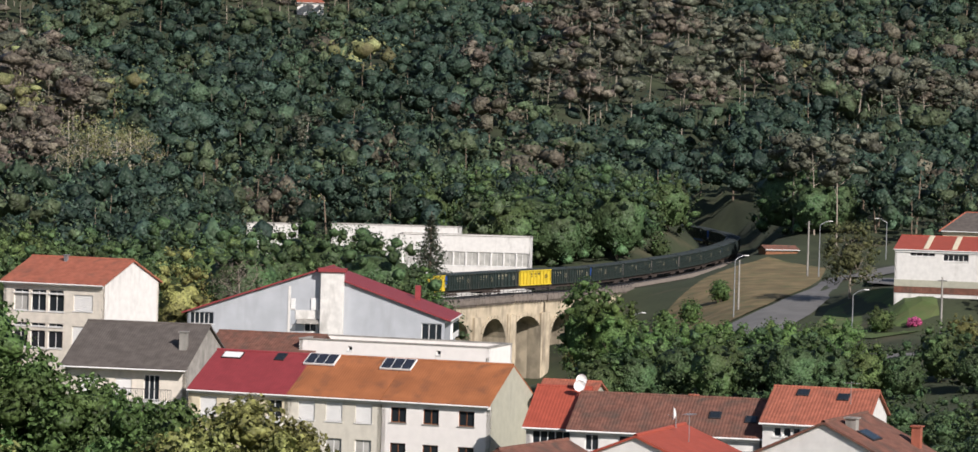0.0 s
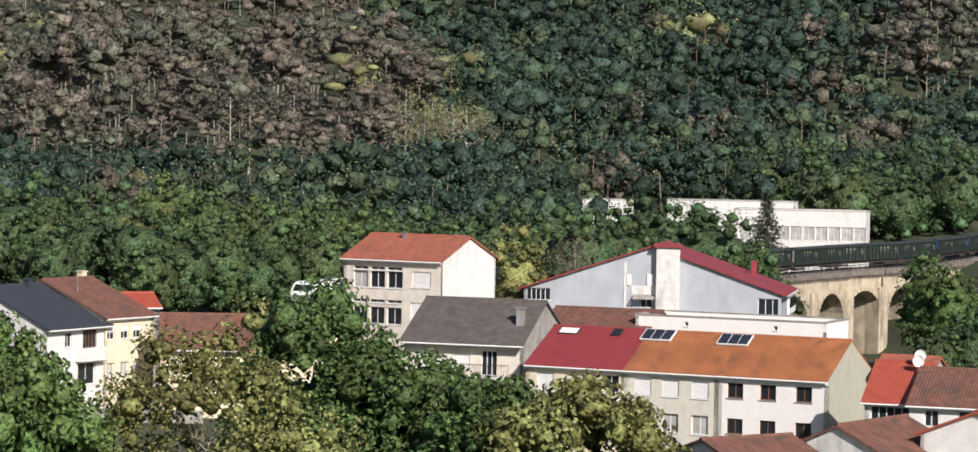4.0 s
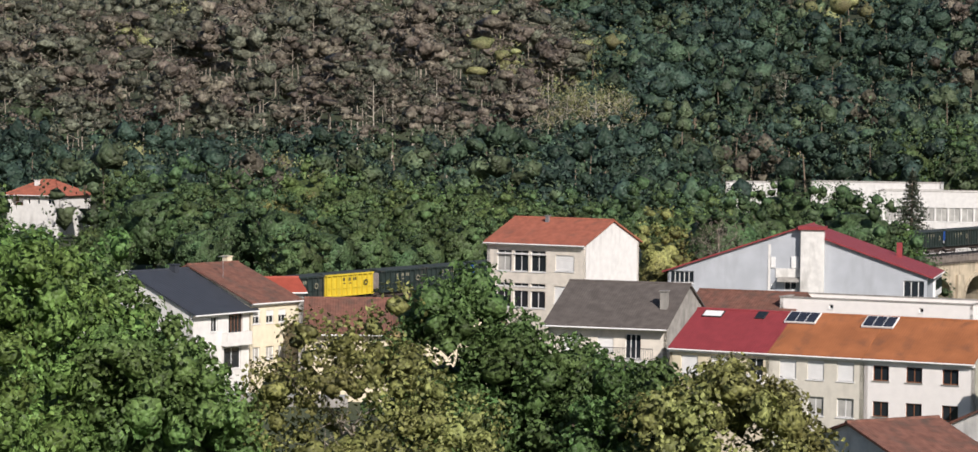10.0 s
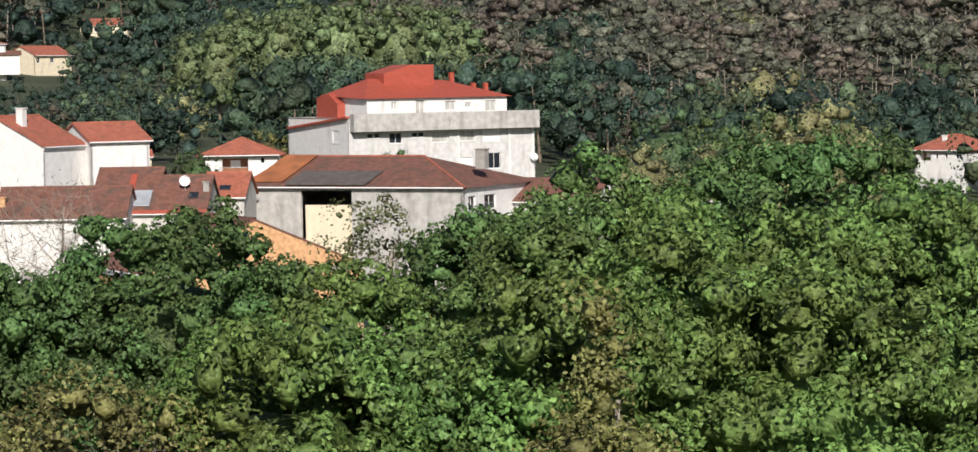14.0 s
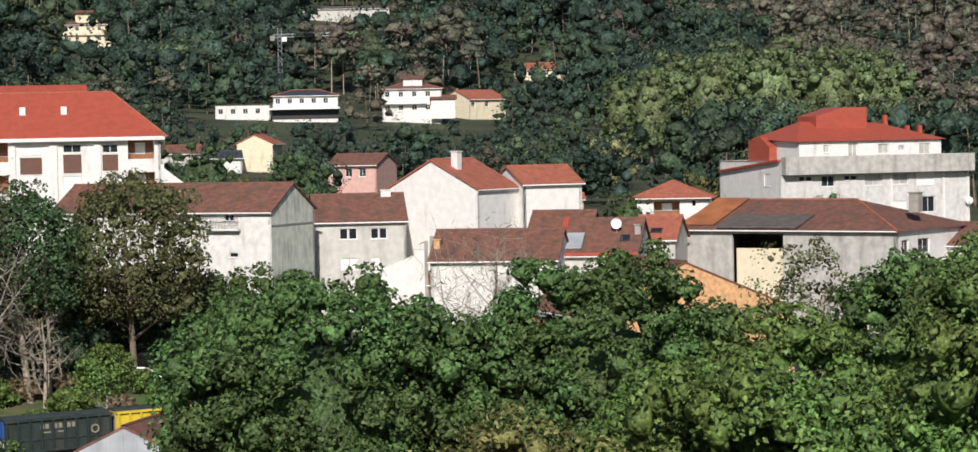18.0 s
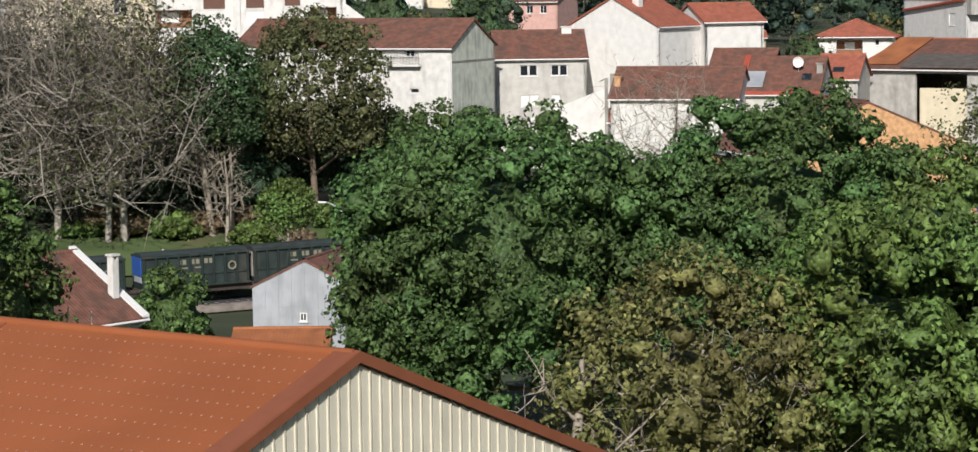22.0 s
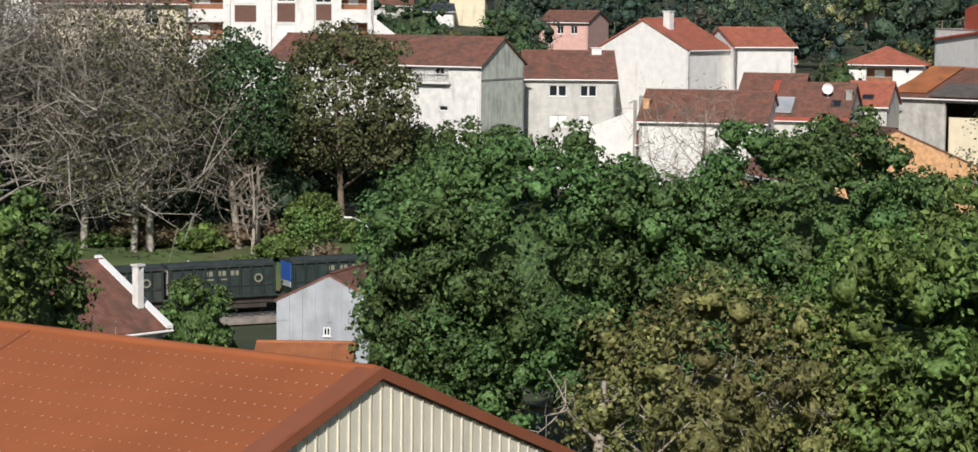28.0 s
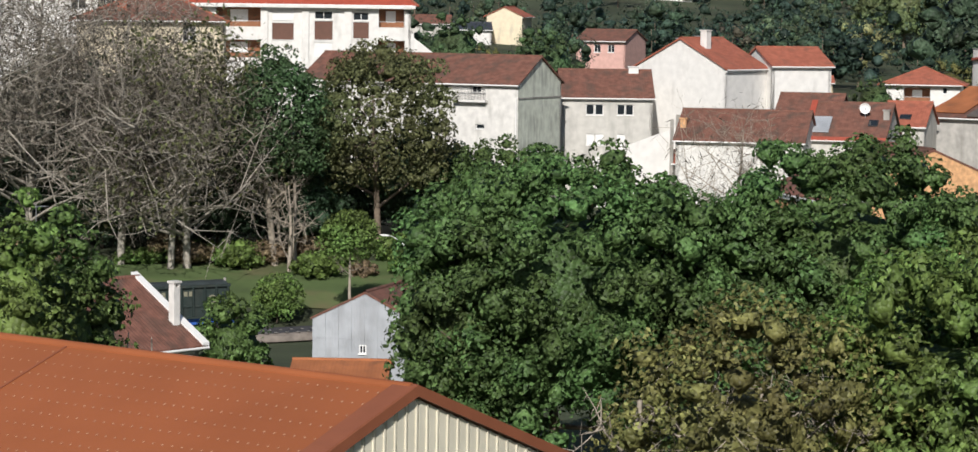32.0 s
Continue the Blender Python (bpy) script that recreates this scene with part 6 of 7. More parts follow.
for seed, x, y, h, w, n in ((11, -172.7, 139.5, 23, 10, 46), (12, -167.5, 144.7, 21.5, 9, 46), (15, -178.5, 136.0, 23.5, 10, 40), (16, -163.2, 147.8, 17, 7.5, 38)):
    bare_tree("bare_tree", seed, x, y, h, w, n, "large tree with bare grey branches above the line", "twigs", 75, r=0.34, bark="twigbark")
bare_tree("budding_tree", 18, -163.8, 146.6, 18.5, 8.0, 34, "grey-limbed tree in thin olive leaf above the line", "dullolive", 60, r=0.28, bark="twigbark", blade=0.22, aspect=0.5)
bare_tree("bare_tree", 13, -133.3, 177.5, 13.5, 6.5, 26, "leafless tree with fine twigs in a yard", "twigs", 7, r=0.2)
bare_tree("bare_tree", 17, -22.9, 269.5, 15.5, 4.0, 20, "leafless brown tree behind the houses", "twigs", 30, r=0.16)
for k, (x, y, h) in enumerate(((-78.6, 68.1, 9.0), (-79.4, 70.2, 8.8), (-80.2, 70.0, 8.2))):
    bare_tree("dead_snag", 31 + k, x, y, h, 1.1, 6, "thin pale dead sapling behind the barn", r=0.09, bark="paledead")
bare_tree("dead_snag", 14, -54.0, 66.9, 7.4, 2.6, 6, "broken pale dead trunk", r=0.34)
# the railway bank: the two-stemmed tree, dark evergreens behind it, shrubs
BANK = ((-159.4, 153.6, 16.6, 7.4, "vale3", 0.34), (-156.2, 162.0, 17.0, 10.4, "dullolive", 0.24), (-149.5, 168.0, 9.5, 8.5, "oak3", 0.1),
        (-178.4, 146.7, 13.5, 11, "ever", 0.02), (-175.6, 151.6, 14.0, 10.5, "ever", 0.02), (-170.8, 154.0, 13.5, 10, "ever", 0.02), (-167, 156.7, 12.8, 9.5, "ever", 0.02), (-165, 163, 10.5, 10, "ever", 0.02), (-158.7, 168.2, 9.5, 9.5, "ever", 0.02), (-173, 147.5, 8, 9, "ever", 0.02), (-166.0, 153.5, 7, 8, "ever", 0.02), (-161.5, 159.0, 8, 8, "ever", 0.02), (-154, 168, 8.2, 8, "ever", 0.02), (-186, 142, 14, 11, "ever", 0.02), (-183.5, 152, 14, 11, "ever", 0.02),
        (-75.6, 62.3, 12.3, 3.6, "oak", 0.1), (-75.6, 64.1, 10.8, 2.6, "oak", 0.1), (-73.5, 59.0, 12.6, 3.4, "oak2", 0.1),
        (-100.7, 94.3, 8.1, 3.9, "oak", 0.1), (-143.8, 146.1, 8.5, 3.6, "oak2", 0.6), (-96.5, 88.5, 3.5, 2.5, "olivel", 0.05), (-148.5, 143.3, 3.6, 3.0, "oak2", 0.1), (-105, 100, 3.6, 3.6, "oak", 0.05))
for i, (x, y, h, w, leaf, low) in enumerate(BANK):
    big = i < 15
    tree_thing("leafy_tree", broadleaf(400 + i, h, w * 1.05, low, int((14 if big else 22) + (0.9 if low > 0.2 else 0.5) * w * h), 1.15 if big else 0.7, 0.15 if big else 0.12, 50 if leaf == "ever" else 95, arms=9 if low > 0.2 else 4, core=0.42 if low > 0.2 else 0.6, heart=0.0 if low > 0.2 else 0.7, tips=low > 0.2, lump=0.3), "deadbark" if low > 0.3 else "bark", leaf, x, y, 1, i * 53, "dark evergreen tree on the railway bank" if leaf == "ever" else "leafy green tree near the railway", group="bank trees")
for dx, dy, h in ((1.3, 0.9, 14.0), (-0.9, 1.4, 12.5), (2.2, -0.6, 8.0)):
    bare_tree("leaning_stem", 21 + int(h), -159.4 + dx, 153.6 + dy, h, 3.0, 8, "slender pale stem beside the leafy tree", r=0.19, bark="deadbark")
tree_thing("leafy_tree", broadleaf(431, 15.8, 6.0, 0.25, 70, 0.75, 0.12, 60, tips=True, core=0.3, heart=0.0, loose=1.5, lump=0.4, arms=12), "deadbark", "dullolive", -83.6, 142.6, 1, 0, "sparse tree in brownish young leaf before the old hall")
g = np.random.default_rng(77)
for i in range(44):
    f = (i + g.uniform(0, 0.8)) / 44
    x, y = -176 + 38 * f + g.normal(0, 2.2), 139 + 36 * f + g.normal(0, 2.2)
    tree_thing("shrub", broadleaf(700 + i, 1.6, 2.6, 0.02, 16, 0.42, 0.1, 45, arms=3), "deadbark", "drybrush" if i % 3 == 0 else "oak2", x, y, g.uniform(0.45, 1.5), i * 40, "low dry brush on the bank" if i % 3 == 0 else "low green shrub on the bank", category="shrub", group="bank shrubs")
# trees round the viaduct
for i, (x, y, h, w, leaf) in enumerate(((-28.4, 262, 15.0, 6.5, "olivel"), (-17.5, 268, 12.0, 6.5, "oak3"), (-9.4, 398, 17.0, 5.5, "oak3"), (-10.0, 391, 13, 6.5, "oak"), (12.5, 351.8, 13.5, 7, "oak3"), (15.5, 349, 11, 7.5, "oak"), (25, 394.2, 4.6, 3.2, "oak3"), (29.5, 408.9, 4.0, 2.8, "oak3"), (35.3, 428.6, 3.6, 2.8, "oak3"), (20, 339.4, 7.4, 9, "oak3"), (26, 339, 6.6, 8.5, "oak"), (30, 343.7, 5.2, 7.5, "oak3"), (36.1, 343.1, 5.2, 8, "oak"), (42.1, 342.4, 5.4, 8, "oak3"))):
    tree_thing("leafy_tree", broadleaf(800 + i, h, w, 0.05, int(14 + 0.45 * w * h), 0.95, 0.16, 34, lump=0.3, core=0.65, loose=1.25), "bark", leaf, x, y, 1, i * 53, "thin olive tree behind a house" if leaf == "olivel" else "leafy green tree near the viaduct", group="viaduct trees")
belt(-6.6, 1.5, 0.5, 508, 535, 12, 16, ("oak_a", "oak_b", "oak_a"))
belt(-7.0, 1.0, 0.55, 540, 565, 12, 16, ("oak_a", "oak_b", "oak_c"))
for th, d, h in ((-3.45, 528, 5.0), (-3.2, 545, 6.0), (-3.5, 565, 5.5), (-3.15, 580, 6.5), (-2.9, 560, 7.0), (-3.6, 592, 5.0), (-2.7, 530, 7.0)):
    valley_tree("oak_b" if h < 6 else "oak_a", -d * math.sin(radians(th)), d * math.cos(radians(th)), h, LABEL["oak_b"], vr.uniform(0, 360))
# a hedge of trees beyond the line
for s0 in range(392, 478, 6):
    p = np.array([np.interp(s0, RAIL_S, RAIL[:, k]) for k in range(3)])
    k = vr.choice(("oak_a", "oak_b", "oak_a"))
    valley_tree(k, p[0] - 9.5 + vr.uniform(-1, 1), p[1] + 5.5 + vr.uniform(-1, 1), vr.uniform(8, 11), LABEL[k], vr.uniform(0, 360))

# ---------------------------------------------------------------- railway line, viaduct, road


def strip(name, line, left, right, lift, material, label, category, ob_name=None):
    """A band that follows a line of points."""
    P = np.asarray(line, float)
    T = np.gradient(P[:, :2], axis=0)
    T /= np.linalg.norm(T, axis=1)[:, None]
    N = np.c_[-T[:, 1], T[:, 0]]
    A = np.c_[P[:, :2] + N * left, P[:, 2] + lift]
    B = np.c_[P[:, :2] + N * right, P[:, 2] + lift]
    V = np.concatenate([A, B, A - (0, 0, 0.4), B - (0, 0, 0.4)])
    n = len(P)
    k = np.arange(n - 1)
    F = np.concatenate([np.stack([k + n, k + n + 1, k + 1, k], 1), np.stack([k, k + 1, k + 1 + 2 * n, k + 2 * n], 1), np.stack([k + 3 * n, k + 3 * n + 1, k + n + 1, k + n], 1)])
    ob = new(ob_name or name, quads(name, V, F, [material]))
    return tagged(ob, label, category, kind="structure")


strip("ballast", RAIL, -2.4, 2.4, -0.22, M["ballast"], "brown stone ballast of the railway", "ballast", "trackbed")
for off in (-0.78, 0.78):
    strip("rail", RAIL, off - 0.04, off + 0.04, 0.0, M["darkmetal"], "worn steel rail", "rail", "rail")
o = 0
sv, sf = [], []
for s0 in np.arange(150, 640, 0.8):
    p = np.array([np.interp(s0, RAIL_S, RAIL[:, k]) for k in range(3)])
    q = np.array([np.interp(s0 + 1, RAIL_S, RAIL[:, k]) for k in range(3)])
    t = (q - p)[:2] / np.linalg.norm((q - p)[:2])
    n = np.array((-t[1], t[0]))
    for a, b in ((-1.25, -0.12), (1.25, -0.12), (1.25, 0.12), (-1.25, 0.12)):
        c = p[:2] + n * a + t * b
        sv.append((c[0], c[1], p[2] - 0.14))
    sf.append((o, o + 1, o + 2, o + 3))
    o += 4
tagged(new("sleepers", quads("sleepers", sv, sf, [M["concrete"]])), "concrete sleepers under the rails", "sleepers", kind="stuff")

# the viaduct
viaduct = thing("viaduct", pose(0, 0, 0), "old stone railway viaduct with round arches", "viaduct")


def rail_at(s):
    p = np.array([np.interp(s, RAIL_S, RAIL[:, k]) for k in range(3)])
    q = np.array([np.interp(s + 1, RAIL_S, RAIL[:, k]) for k in range(3)])
    t = (q - p) / np.linalg.norm(q - p)
    return p, t, np.array((-t[1], t[0], 0))


ARCH, SPAN = 12.4, 8.4
first = 538.4 - 4.5 * ARCH
for k in range(9):
    mid = first + ARCH * (k + 0.5)
    s_a, s_b = mid - ARCH / 2, mid + ARCH / 2
    pa, pb = rail_at(s_a)[0], rail_at(s_b)[0]
    t = (pb - pa) / np.linalg.norm(pb - pa)
    rot = math.degrees(math.atan2(t[1], t[0]))
    L = np.linalg.norm((pb - pa)[:2])
    m = (pa + pb) / 2
    zb = min(ground_at(m[0], m[1]), -2) - 2 - m[2]
    r = SPAN / 2
    spring = -3.4 - r * 0.95
    arcp = [(r * math.cos(a), spring + r * 0.95 * math.sin(a)) for a in np.linspace(0, math.pi, 15)]
    bm = bmesh.new()
    for yy in (-2.3, 2.3):
        for i in range(len(arcp) - 1):
            (x0, z0), (x1, z1) = arcp[i], arcp[i + 1]
            bm.faces.new([bm.verts.new(v) for v in ((x0, yy, z0), (x1, yy, z1), (x1, yy, -1.0), (x0, yy, -1.0))])
        for x0, x1 in ((-L / 2, -r), (r, L / 2)):
            bm.faces.new([bm.verts.new(v) for v in ((x0, yy, zb), (x1, yy, zb), (x1, yy, -1.0), (x0, yy, -1.0))])
    for i in range(len(arcp) - 1):
        (x0, z0), (x1, z1) = arcp[i], arcp[i + 1]
        bm.faces.new([bm.verts.new(v) for v in ((x0, -2.3, z0), (x1, -2.3, z1), (x1, 2.3, z1), (x0, 2.3, z0))])
    for x0 in (-r, r):
        bm.faces.new([bm.verts.new(v) for v in ((x0, -2.3, zb), (x0, 2.3, zb), (x0, 2.3, spring), (x0, -2.3, spring))])
    bay = part("arch", bm, M["stone"], viaduct, at=pose(m[0], m[1], m[2], 0, 0, rot))
    for i in range(len(arcp) - 1):
        a0, a1 = (math.pi * (i + q) / 14 for q in (0.04, 0.96))
        for yy in (-2.42, 2.3):
            bm = bmesh.new()
            pts = [(q * math.cos(a), spring + 0.95 * q * math.sin(a)) for q, a in ((r, a0), (r + 0.65, a0), (r + 0.65, a1), (r, a1))]
            add_prism(bm, pts, "y", yy, yy + 0.12)
            part("voussoir", bm, M["stone"], bay)
    for x0 in (-L / 2, L / 2):
        bm = box(x0 - 1.0, x0 + 1.0, -2.75, 2.75, zb, -3.0, 0.05)
        part("pier", bm, M["stone"], bay)
    bm = box(-L / 2 - 0.05, L / 2 + 0.05, -2.9, 2.9, -1.0, -0.3)
    for q in range(int(L / 0.8)):
        for yy in (-2.8, 2.55):
            add_box(bm, -L / 2 + 0.3 + q * 0.8, -L / 2 + 0.6 + q * 0.8, yy, yy + 0.25, -1.3, -1.0)
    part("cornice", bm, M["ballast"], bay)
    bm = bmesh.new()
    for yy in (-2.85, 2.8):
        for zz in (0.1, 0.55):
            add_box(bm, -L / 2, L / 2, yy, yy + 0.05, zz, zz + 0.05)
        for q in range(7):
            x0 = -L / 2 + L * q / 7
            add_box(bm, x0, x0 + 0.06, yy, yy + 0.05, -0.5, 0.6)
    part("railing", bm, M["darkmetal"], bay)


def ground_patch(name, pts, lift, material, label, category, step=4.0):
    """A flat-edged area of ground, draped over the land: pts is its outline."""
    bm = bmesh.new()
    vs = [bm.verts.new((x, y, 0)) for x, y in pts]
    bm.faces.new(vs)
    for _ in range(5):
        long_edges = [e for e in bm.edges if e.calc_length() > step]
        if not long_edges:
            break
        bmesh.ops.subdivide_edges(bm, edges=long_edges, cuts=1, use_grid_fill=True)
    bmesh.ops.triangulate(bm, faces=bm.faces)
    for _ in range(3):
        long_edges = [e for e in bm.edges if e.calc_length() > step]
        if long_edges:
            bmesh.ops.subdivide_edges(bm, edges=long_edges, cuts=1)
            bmesh.ops.triangulate(bm, faces=[f for f in bm.faces if len(f.verts) > 3])
    zz = land([v.co.x for v in bm.verts], [v.co.y for v in bm.verts])
    for v, z in zip(bm.verts, zz):
        v.co.z = z + lift
    bmesh.ops.recalc_face_normals(bm, faces=bm.faces)
    return tagged(new(name, solid(name, bm, material)), label, category, kind="structure")


ground_patch("road", [(28, 345), (30.9, 362), (33.7, 391), (41.7, 411), (50.1, 437.8), (54.2, 454), (62, 472), (72, 490), (76, 484), (66, 466), (57, 449), (50.9, 419.5), (45.7, 397.9), (36.1, 366.1), (32.9, 348.7)][::-1], 0.22, M["asphalt"], "wide grey asphalt road climbing past the line", "road")
ground_patch("yard", [(57, 425), (66, 405), (75, 400), (78, 440), (64, 447), (60, 444)], 0.24, M["asphalt"], "asphalt yard beside the warehouse", "yard")
ground_patch("lawn", [(43, 376), (50, 366), (60, 372), (61, 404), (54, 414), (49, 404)], 0.18, M["lawn"], "grassy mound between the roads", "lawn")
ground_patch("bank", [(19, 398), (30, 384), (33, 393), (41, 412), (49.5, 439), (53.5, 455), (58, 484), (50, 505), (44, 492), (36, 470), (28, 440), (21, 418)], 0.18, M["drygrass"], "dry grassy bank beside the railway", "bank")
ground_patch("lower_road", [(46, 343), (75, 338), (75, 343), (47, 348)], 0.24, M["asphalt"], "narrow road below the mound", "road")
ground_patch("garden", [(-166, 128), (-140, 158), (-118, 196), (-126, 200), (-150, 168), (-172, 138)], 0.15, M["lawn"], "grassy strip above the railway", "garden")


def street_lamp(x, y, h, turn, label="tall grey street lamp with a curved arm"):
    ob = thing("street_lamp", pose(x, y, ground_at(x, y), 0, 0, turn), label, "street lamp", "street lamps")
    part("pole", pole_mesh("pole", h, 0.11, 0.06, M["metal"]), None, ob)
    k = np.linspace(0, 1, 6)
    V, F = tube_np([(1.5 * q, 0, h + 0.75 * math.sin(q * 1.57)) for q in k], [0.05] * 6, 6)
    part("arm", quads("arm", V, F, [M["metal"]], smooth=True), None, ob)
    part("lantern", box(1.4, 2.1, -0.13, 0.13, h + 0.68, h + 0.82, 0.03), M["trimw"], ob)


def utility_pole(x, y, h, r=0.17, label="pale concrete utility pole"):
    ob = thing("utility_pole", pose(x, y, ground_at(x, y)), label, "utility pole", "utility poles")
    part("pole", pole_mesh("pole", h, r, r * 0.6, M["concrete"]), None, ob)
    part("crossarm", box(-0.6, 0.6, -0.05, 0.05, h - 0.5, h - 0.38), M["darkmetal"], ob)


street_lamp(35.0, 400.5, 8.2, 20), street_lamp(54.2, 462.8, 8.6, 10), street_lamp(70.5, 501, 6.5, 170), street_lamp(47.8, 369, 5.6, 0)
utility_pole(36.5, 410.4, 7.4), utility_pole(52.6, 465, 9.2, 0.2), utility_pole(58.5, 363.3, 7.6)
street_lamp(66.5, 432, 5.0, 150)
street_lamp(20.5, 401, 5.5, 0), utility_pole(-0.5, 300, 8)
utility_pole(-150.3, 139.8, 3.6)
street_lamp(-152.0, 160.6, 1.9, 200)
hut = house("track_hut", 52.5, 512, 20, 6.5, 3, 16.6, 0.5, "woodbrown", "r_brown", [], "low brown hut by the line", category="hut")
pump = house("garden_hut", -152.4, 164.6, 118, 3.6, 3, 10.2, 0.8, "white", "r_clay", [], "small white garden hut with red tiles", category="hut")
# flowering shrubs
for x, y, h, w, leaf, label in ((56.5, 372.5, 1.7, 1.9, "pinkfl", "shrub covered in pink blossom"), (-540, 532, 5, 5, "yellowfl", "broom bush in yellow flower")):
    tree_thing("flowering_shrub", broadleaf(500, h, w, 0.1, 22, 0.16 * w, 0.05 * h, 40), "bark", leaf, x, y, 1, 0, label, category="shrub")
# tower crane on the hillside
crane = thing("tower_crane", pose(-428, 494, ground_at(-428, 494), 0, 0, 40), "slim grey tower crane on the hillside", "crane")


def lattice(name, p, q, w, material):
    p, q = np.array(p, float), np.array(q, float)
    n = max(4, int(np.linalg.norm(q - p) / (w * 1.3)))
    axis = 2 if abs(q[2] - p[2]) > 1 else 0
    offs = [np.array((a, b, 0)) if axis == 2 else np.array((0, a, b)) for a in (-w / 2, w / 2) for b in (-w / 2, w / 2)]
    pieces = [tube_np([p + f, q + f], [0.07, 0.07], 4) for f in offs]
    for k in range(n):
        a, b = p + (q - p) * k / n, p + (q - p) * (k + 1) / n
        for f, g in ((0, 1), (1, 3), (3, 2), (2, 0)):
            pieces.append(tube_np([a + offs[f], b + offs[g]], [0.045, 0.045], 3))
    V, F = joined(pieces)
    return quads(name, V, F, [material])


part("mast", lattice("mast", (0, 0, 0), (0, 0, 18.5), 0.9, M["metal"]), None, crane)
part("jib", lattice("jib", (-1.5, 0, 16.5), (11.5, 0, 16.7), 0.7, M["metal"]), None, crane)
part("counterweight", box(-2.2, -1.2, -0.5, 0.5, 15.4, 16.6), M["concrete"], crane)
part("cab", box(0.5, 1.6, -0.5, 0.5, 15.2, 16.2), M["trimw"], crane)

# ---------------------------------------------------------------- the train

PITCH = 17.2
TAIL = ((0, 764.9), (7, 651), (9, 615.8), (11, 580.7), (18.5, 464), (20, 436.4), (25, 344.6), (30, 251), (32, 213.6))


def on_rail(s):
    """A point of the line; before its first point it runs on straight."""
    p = np.array([np.interp(s, RAIL_S, RAIL[:, k]) for k in range(3)])
    if s < 0:
        d = (RAIL[0] - RAIL[5]) / np.linalg.norm(RAIL[0] - RAIL[5])
        p = RAIL[0] - d * s
    return p


def rail_pose(s):
    """Where a wagon's middle stands at s along the line, headed towards the line's start."""
    a = on_rail(s - 5.5)
    b = on_rail(s + 5.5)
    m = (a + b) / 2
    d = a - b
    return pose(m[0], m[1], m[2], 0, -math.degrees(math.asin(d[2] / np.linalg.norm(d))), math.degrees(math.atan2(d[1], d[0])))


SHARED = {}


def piece(name, key, make, parent, x, y, z):
    """A part that shares its mesh with its likes."""
    if key not in SHARED:
        ob = part(name, make(), key[-1], parent, at=pose(x, y, z))
        SHARED[key] = ob.data
        return ob
    ob = new(name, SHARED[key])
    ob.parent = parent
    ob.matrix_basis = pose(x, y, z)
    return ob


def ring(r0, r1, depth, n=16):
    """A flat ring in the plane of x and z."""
    bm = bmesh.new()
    V = [[bm.verts.new((r * math.cos(2 * math.pi * k / n), y, r * math.sin(2 * math.pi * k / n))) for k in range(n)] for r, y in ((r0, -depth / 2), (r1, -depth / 2), (r1, depth / 2), (r0, depth / 2))]
    for q in range(4):
        for k in range(n):
            bm.faces.new((V[q][k], V[q][(k + 1) % n], V[(q + 1) % 4][(k + 1) % n], V[(q + 1) % 4][k]))
    bmesh.ops.recalc_face_normals(bm, faces=bm.faces)
    return bm


